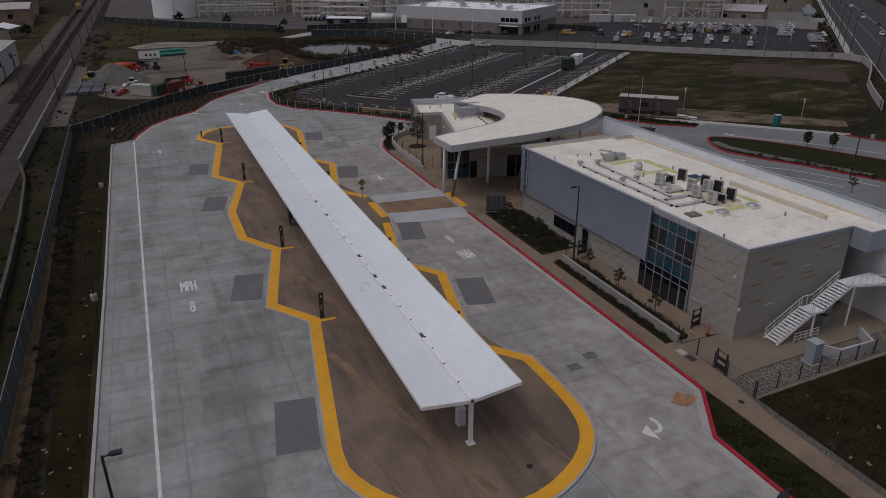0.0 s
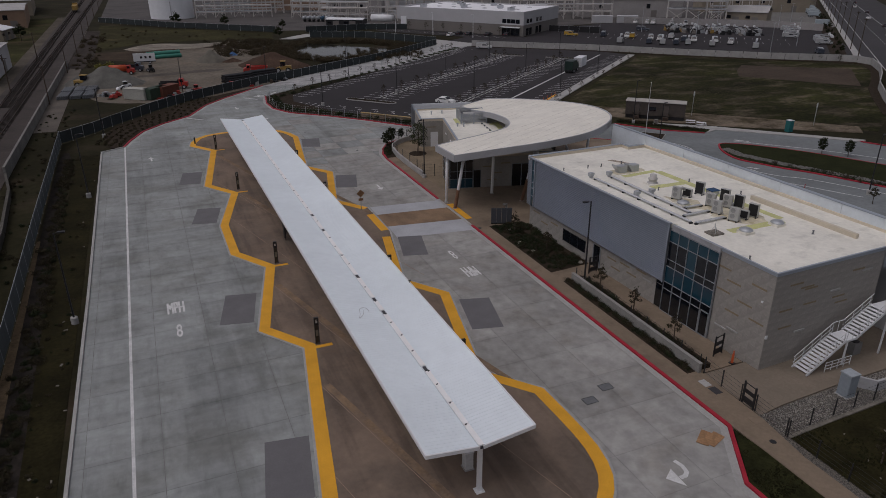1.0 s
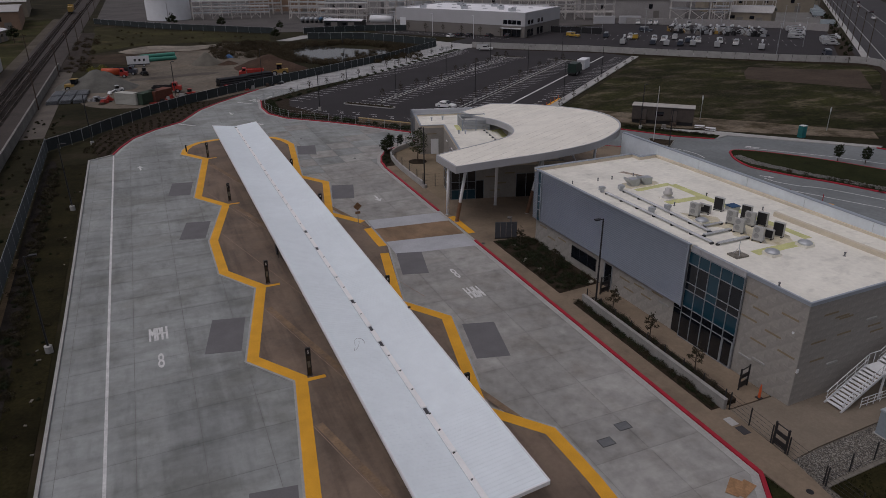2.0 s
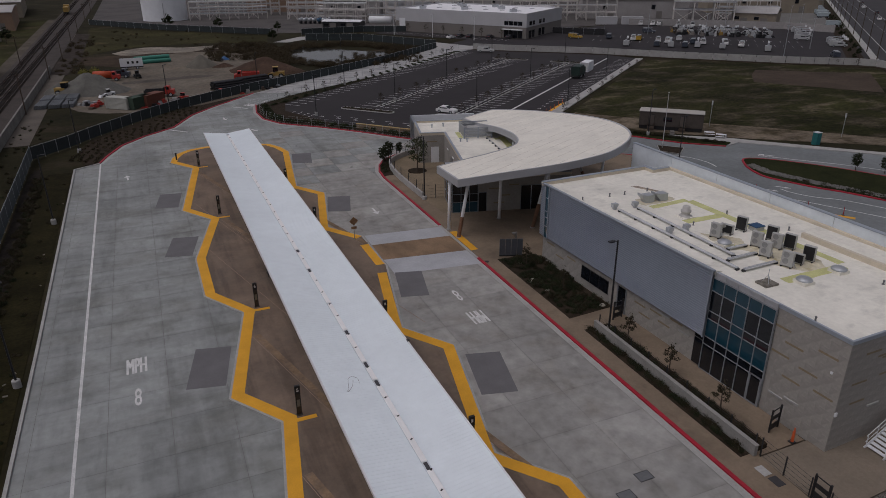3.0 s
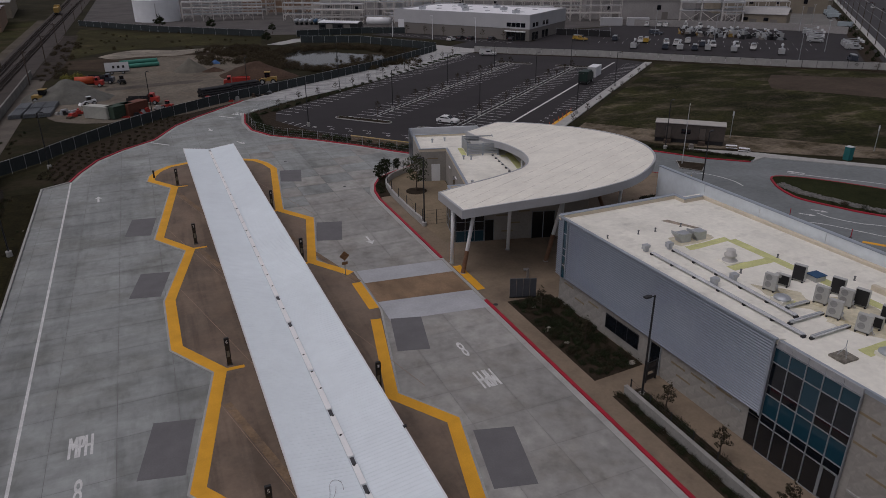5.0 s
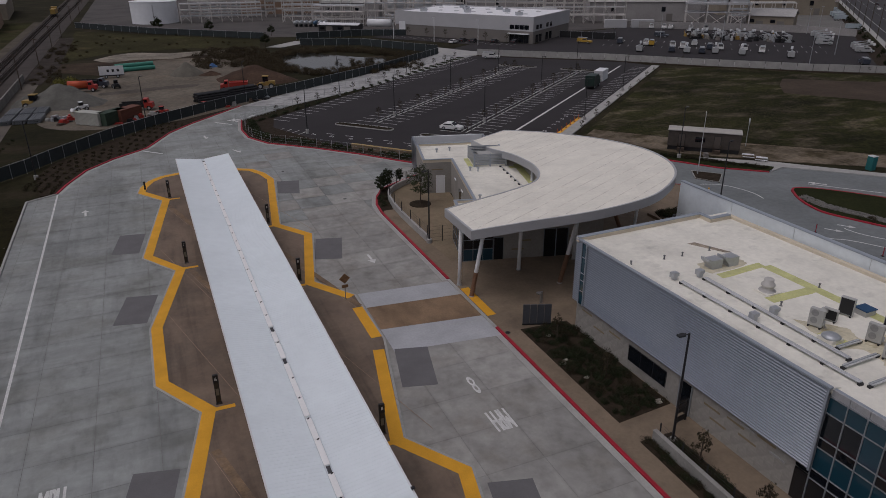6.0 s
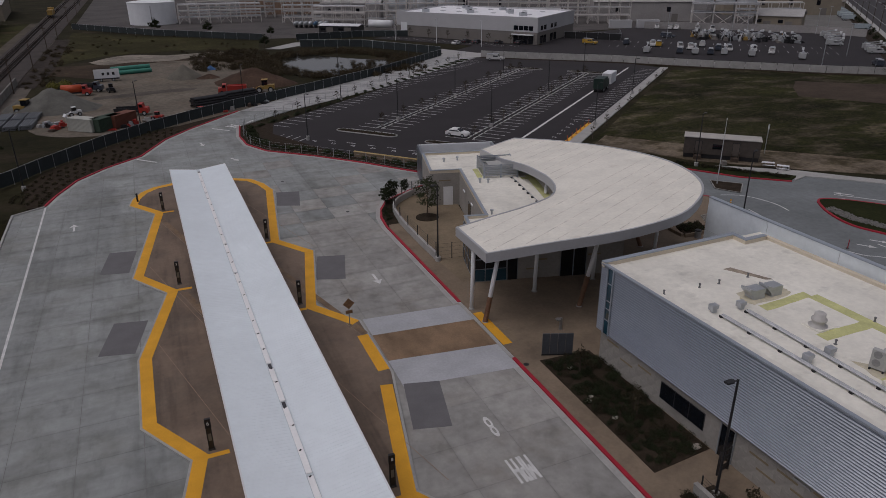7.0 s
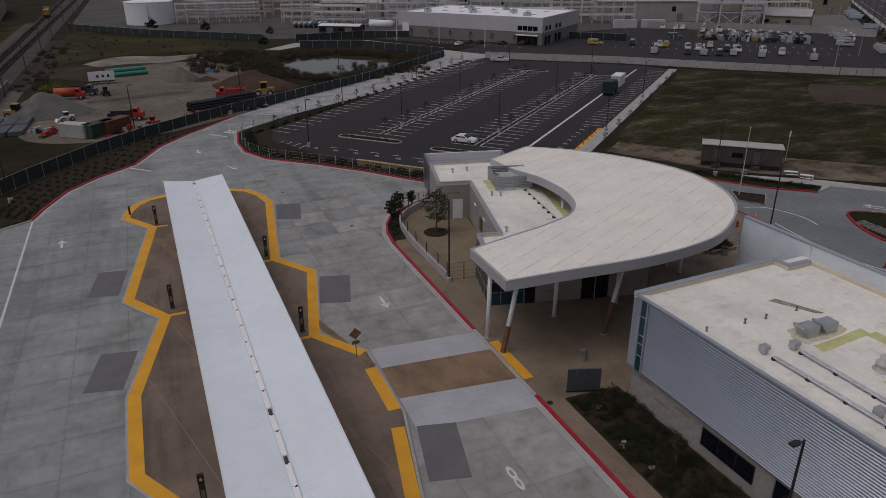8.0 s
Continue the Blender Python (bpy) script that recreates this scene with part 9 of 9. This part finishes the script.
for x, y in ((360, 286), (350, 277), (344, 271), (336, 263), (329, 256), (318, 246), (282, 211)):
    t = thing("box_trailer", "pale blue-white box trailer in the far yard", "trailer", "far yard trailers", (x, y, 0))
    part("box", box(BM(), -3, 3, -1.1, 1.1, 0.9, 2.7), mat("pale_blue_trailer", (0.36, 0.42, 0.45), 0.5) if "pale_blue_trailer" not in bpy.data.materials else bpy.data.materials["pale_blue_trailer"], t)
    part("chassis", box(BM(), -3, 3, -0.5, 0.5, 0.6, 1.0), DARK, t)
    wheels(t, [(-2.2, -0.9), (-2.2, 0.9), (-1.2, -0.9), (-1.2, 0.9), (2.4, -0.6), (2.4, 0.6)], 0.45)
    t.rotation_euler = (0, 0, radians(vr.uniform(-48, -38)))
bw = thing("block_wall", "grey concrete block wall behind the service yard", "wall")
for q0, q1 in (((205, 260), (238, 232)), ((238, 232), (254, 213)), ((254, 213), (261, 193))):
    part("wall_body", bar(BM(), (*q0, 1.4), (*q1, 1.4), 0.3, 3.0), PLANT_GREY, bw)
tagged(part("far_concrete_yard", prism(BM(), [(256, 223), (264, 196), (284, 205), (368, 286), (352, 306), (272, 246)], -0.2, -0.012), mat("worn_yard_concrete", (0.15, 0.145, 0.135), 0.9, var=0.2, s1=0.1)), "worn concrete yard behind the block wall", "yard", kind="structure")
for k in range(60):
    b = BM()
    q = Vector((198, 221)).lerp(Vector((222, 192)), vr.random()) + Vector((vr.uniform(-5, 5), vr.uniform(-5, 5)))
    l, w, h = vr.uniform(0.8, 3), vr.uniform(0.6, 1.5), vr.uniform(0.6, 2.0)
    box(b, -l / 2, l / 2, -w / 2, w / 2, 0, h * 0.5)
    box(b, -l / 3, l / 5, -w / 2.3, w / 2.3, h * 0.5, h)
    bar(b, (l / 5, 0, h * 0.6), (l / 2 + 1, 0, h * 1.6), 0.15)
    ob = part("parked_equipment", b, vr.choice((GALV, GALV, DARK, DARK, DARK, TAUPE_WALL, TAUPE_WALL, BARK, YEL, GREY_WALL)))
    ob.matrix_world = pose(q.x, q.y, 0, 0, 0, vr.uniform(0, 180))
    tagged(ob, "small piece of towed equipment in the service yard", "equipment", "service yard equipment")
for x, y in ((186, 222), (191, 194), (180, 146), (237, 231), (252, 209), (207, 159), (266, 215)):
    t = thing("street_lamp", "tall pale lamp post in the service yard", "street lamp", "pale lamp posts", (x, y, 0))
    part("pole", tube(BM(), (0, 0, 0), (0, 0, 10), 0.11, 0.07, 7), GALV, t)
    part("head", box(BM(), -0.8, 0.8, -0.12, 0.12, 10, 10.12), GALV, t)
for k in range(14):
    s = k / 13
    q = Vector((137, 178)).lerp(Vector((186, 124)), s)
    copy_thing(BT, pose(q.x, q.y, 0, 0, 0, 40 * k) @ Matrix.Diagonal((0.9, 0.9, 0.7, 1)))

screen_fence("screened_fence", "black-screened fence between warehouse and service yard", [(152, 243), (167, 226), (181, 246)], 2.6, DARK, 5)

# avenue to the north-east
d = Vector((0.745, 0.667))
n = Vector((-0.667, 0.745))
A0 = Vector((150, 70))
tagged(part("avenue", prism(BM(), [tuple(A0 - d * 60 + n * 5), tuple(A0 + d * 52 + n * 5), tuple(A0 + d * 66 + n * 9), tuple(A0 + d * 520 + n * 9), tuple(A0 + d * 520 - n * 26), tuple(A0 - d * 60 - n * 26)], -0.3, -0.03), OLD_ASPHALT), "wide grey asphalt avenue", "road", kind="structure")
tagged(part("avenue_walk", prism(BM(), [tuple(A0 + d * 64 + n * 9), tuple(A0 + d * 520 + n * 9), tuple(A0 + d * 520 + n * 11.2), tuple(A0 + d * 62 + n * 11.2)], -0.3, 0.05), KERB), "pale sidewalk along the avenue", "sidewalk", kind="structure")
b = BM()
for k in range(60):
    p = A0 + d * (8 * k) - n * 2
    bar(b, (*p, -0.025), (*(p + d * 3), -0.025), 0.18, 0.012)
p = A0 + n * 5
bar(b, (*p, -0.025), (*(p + d * 500), -0.025), 0.2, 0.012)
p = A0 - n * 9
bar(b, (*p, -0.025), (*(p + d * 500), -0.025), 0.2, 0.012)
tagged(part("avenue_lines", b, WHITE_PAINT), "white lane lines on the avenue", "lane line", kind="structure")
tagged(part("avenue_planting", band(BM(), [tuple(A0 + d * 60 + n * 13), tuple(A0 + d * 420 + n * 13)], 0, 5, -0.2, 0.0), MULCH), "dark planted strip beside the avenue", "planting bed", kind="structure")
for k in range(22):
    q = A0 + d * (66 + 9 * k) + n * (14.5 + 2 * (k % 2))
    s = 0.26 + 0.22 * ((k * 7) % 5) / 4
    copy_thing(BIGT, pose(q.x, q.y, 0, 0, 0, 33 * k) @ Matrix.Diagonal((s * 0.8, s * 0.8, s, 1)))
for k in range(12):
    q = A0 + d * (38 + 30 * k) + n * (11 if k else 6)
    utility_pole(q.x, q.y, 13)
for k in range(6):
    q = A0 + d * (150 + 45 * k) - n * (6 + 3 * (k % 2))
    copy_thing(c2 if k % 2 else c1, pose(q.x, q.y, -0.03, 0, 0, 41.8))
for k in range(4):
    q = A0 + d * (90 + 60 * k) - n * 30
    copy_thing(BIGT, pose(q.x, q.y, 0, 0, 0, 33 * k))

# west of the railway
shed("trackside_warehouse", "pale metal warehouse beside the railway", (-53.5, 180), 90, 41, 38, 7.0, GREY_WALL, PLANT_ROOF, 1.5)
shed("trackside_shed", "small cream shed beside the railway", (-66, 300), 80, 14, 12, 4, TANW, STEEL_WHITE, 1.5)
shed("trackside_warehouse", "brown brick warehouse with a pale roof", (-100, 356), 5, 36, 60, 8, BROWNW, PLANT_ROOF, 1.0, 4)
shed("trackside_warehouse", "long pale-roofed warehouse far along the tracks", (-110, 440), 5, 40, 80, 8, TANW, PLANT_ROOF, 1.0, 4)
t = thing("locomotive", "yellow locomotive standing on the far track", "locomotive")
t.matrix_world = pose(-49.5, 462, 0.25, 0, 0, 91)
part("hood", box(BM(), -8, 6, -1.3, 1.3, 1.2, 3.8), YEL, t)
part("cab", box(BM(), 4, 8, -1.5, 1.5, 1.2, 4.6), YEL, t)
part("frame", box(BM(), -9, 9, -1.5, 1.5, 0.7, 1.2), DARK, t)
wheels(t, [(x, y) for x in (-6, -4, 4, 6) for y in (-0.8, 0.8)], 0.5, 0.2)
b = BM()
prism(b, [(-50, 60), (-62, 60), (-76, 420), (-55, 420)], -0.2, -0.05)
tagged(part("track_bank", b, GRASS), "green weedy bank beside the tracks", "verge", kind="structure")
b = BM()
prism(b, [(-37.6, 120), (-33.5, 120), (-33.8, 330), (-37.8, 330)], -0.2, -0.06)
tagged(part("track_road", b, mat("pale_track_gravel", (0.11, 0.095, 0.08), 1.0, var=0.25, s1=0.15)), "pale dirt track beside the railway", "dirt track", kind="structure")

gone(BT)
SPARE = [o for o in scene.objects if o.parent is None and o.location.z < -400]
gone(*SPARE)

# ---- pieces: lane slabs and stone panels ----
xs = [-25.5, -23.5, -18.55, -14.2, -9.9, -5.6, -1.2, 3.2, 5.9, 9.7, 14.1, 18.42, 22.8, 27.2, 33.0]
shape = {}
far, far_east = BM(), BM()
shrunk = offset(ISLAND, -1.4, True)


def clipped(poly, x0, x1, y0, y1):
    """A polygon cut to a rectangle."""
    for axis, lim, s in ((0, x0, 1), (0, x1, -1), (1, y0, 1), (1, y1, -1)):
        out = []
        for p, q in zip(poly, poly[1:] + poly[:1]):
            a, c = s * (p[axis] - lim), s * (q[axis] - lim)
            if a >= 0:
                out.append(p)
            if a * c < 0:
                t = a / (a - c)
                out.append((p[0] + (q[0] - p[0]) * t, p[1] + (q[1] - p[1]) * t))
        poly = out
        if len(poly) < 3:
            return []
    return [q for k, q in enumerate(poly) if (Vector(q) - Vector(poly[k - 1])).length > 0.02]


for i in range(len(xs) - 1):
    for k in range(-9, 41):
        east = xs[i] > 5 and (k < 20 or (k < 30 and (i * 7 + k * 5) % 11 > k - 20))
        g = 0.009 if east else 0.016
        x0, x1 = xs[i] + g, xs[i + 1] - g
        y0, y1 = -18 + 4.3 * k + g, -18 + 4.3 * (k + 1) - g
        cs = [(x0, y0), (x1, y0), (x1, y1), (x0, y1)]
        if all(inside(q, shrunk) for q in cs):
            continue
        if all(inside(q, LANE) for q in cs) and -19 < y0 < 108:
            key = (east, round(x1 - x0, 3))
            if key not in shape:
                b = BM()
                w, l = (x1 - x0) / 2, (y1 - y0) / 2
                box(b, -w, w, -l, l, -0.1, 0.0)
                me = bpy.data.meshes.new("slab")
                bmesh.ops.recalc_face_normals(b, faces=b.faces)
                b.to_mesh(me)
                b.free()
                me.materials.append(CONCRETE_EAST if east else CONCRETE)
                shape[key] = me
            ob = new("slab", shape[key])
            ob.location = ((x0 + x1) / 2, (y0 + y1) / 2, 0)
            ob.parent = pavement
        else:
            q = clipped(LANE, x0, x1, y0, y1)
            if len(q) > 2:
                prism(far_east if east else far, q, -0.1, 0.0)
tagged(part("outer_slab_field", far, CONCRETE, pavement), kind="stuff")
tagged(part("outer_slab_field", far_east, CONCRETE_EAST, pavement), kind="stuff")

panel = {}


def stone_panels(origin, axis, length, z0, z1, skip, w=1.4, h=0.62):
    """Stone panels on a wall that runs from origin along axis ('x' or 'y'), proud of it by 2 cm."""
    row = 0
    z = z0
    while z < z1 - 0.05:
        hh = min(h, z1 - z)
        u = -0.7 * (row % 2)
        while u < length:
            a, c = max(u, 0), min(u + w, length)
            mid = (a + c) / 2, z + hh / 2
            if c - a > 0.2 and not any(s[0] < c and s[1] > a and s[2] < z + hh and s[3] > z for s in skip):
                key = (axis, round(c - a, 2), round(hh, 2))
                if key not in panel:
                    b = BM()
                    l, t = (c - a) / 2 - 0.003, hh / 2 - 0.003
                    box(b, *((-0.018, 0.018, -l, l) if axis == "y" else (-l, l, -0.018, 0.018)), -t, t)
                    me = bpy.data.meshes.new("stone_panel")
                    bmesh.ops.recalc_face_normals(b, faces=b.faces)
                    b.to_mesh(me)
                    b.free()
                    me.materials.append(STONE)
                    panel[key] = me
                ob = new("stone_panel", panel[key])
                ob.location = (origin[0], origin[1] + mid[0], mid[1]) if axis == "y" else (origin[0] + mid[0], origin[1], mid[1])
                ob.parent = core
            u += w
        z += h
        row += 1


stone_panels((XS, YS), "y", 5.1, 0.0, 8.5, [])
stone_panels((XS, YS), "x", 12.2, 0.0, 8.5, [])
stone_panels((XS, 15.8), "y", 8.6, 0.0, 3.04, [])
stone_panels((XS, 31.7), "y", 7.2, 0.0, 3.04, [])
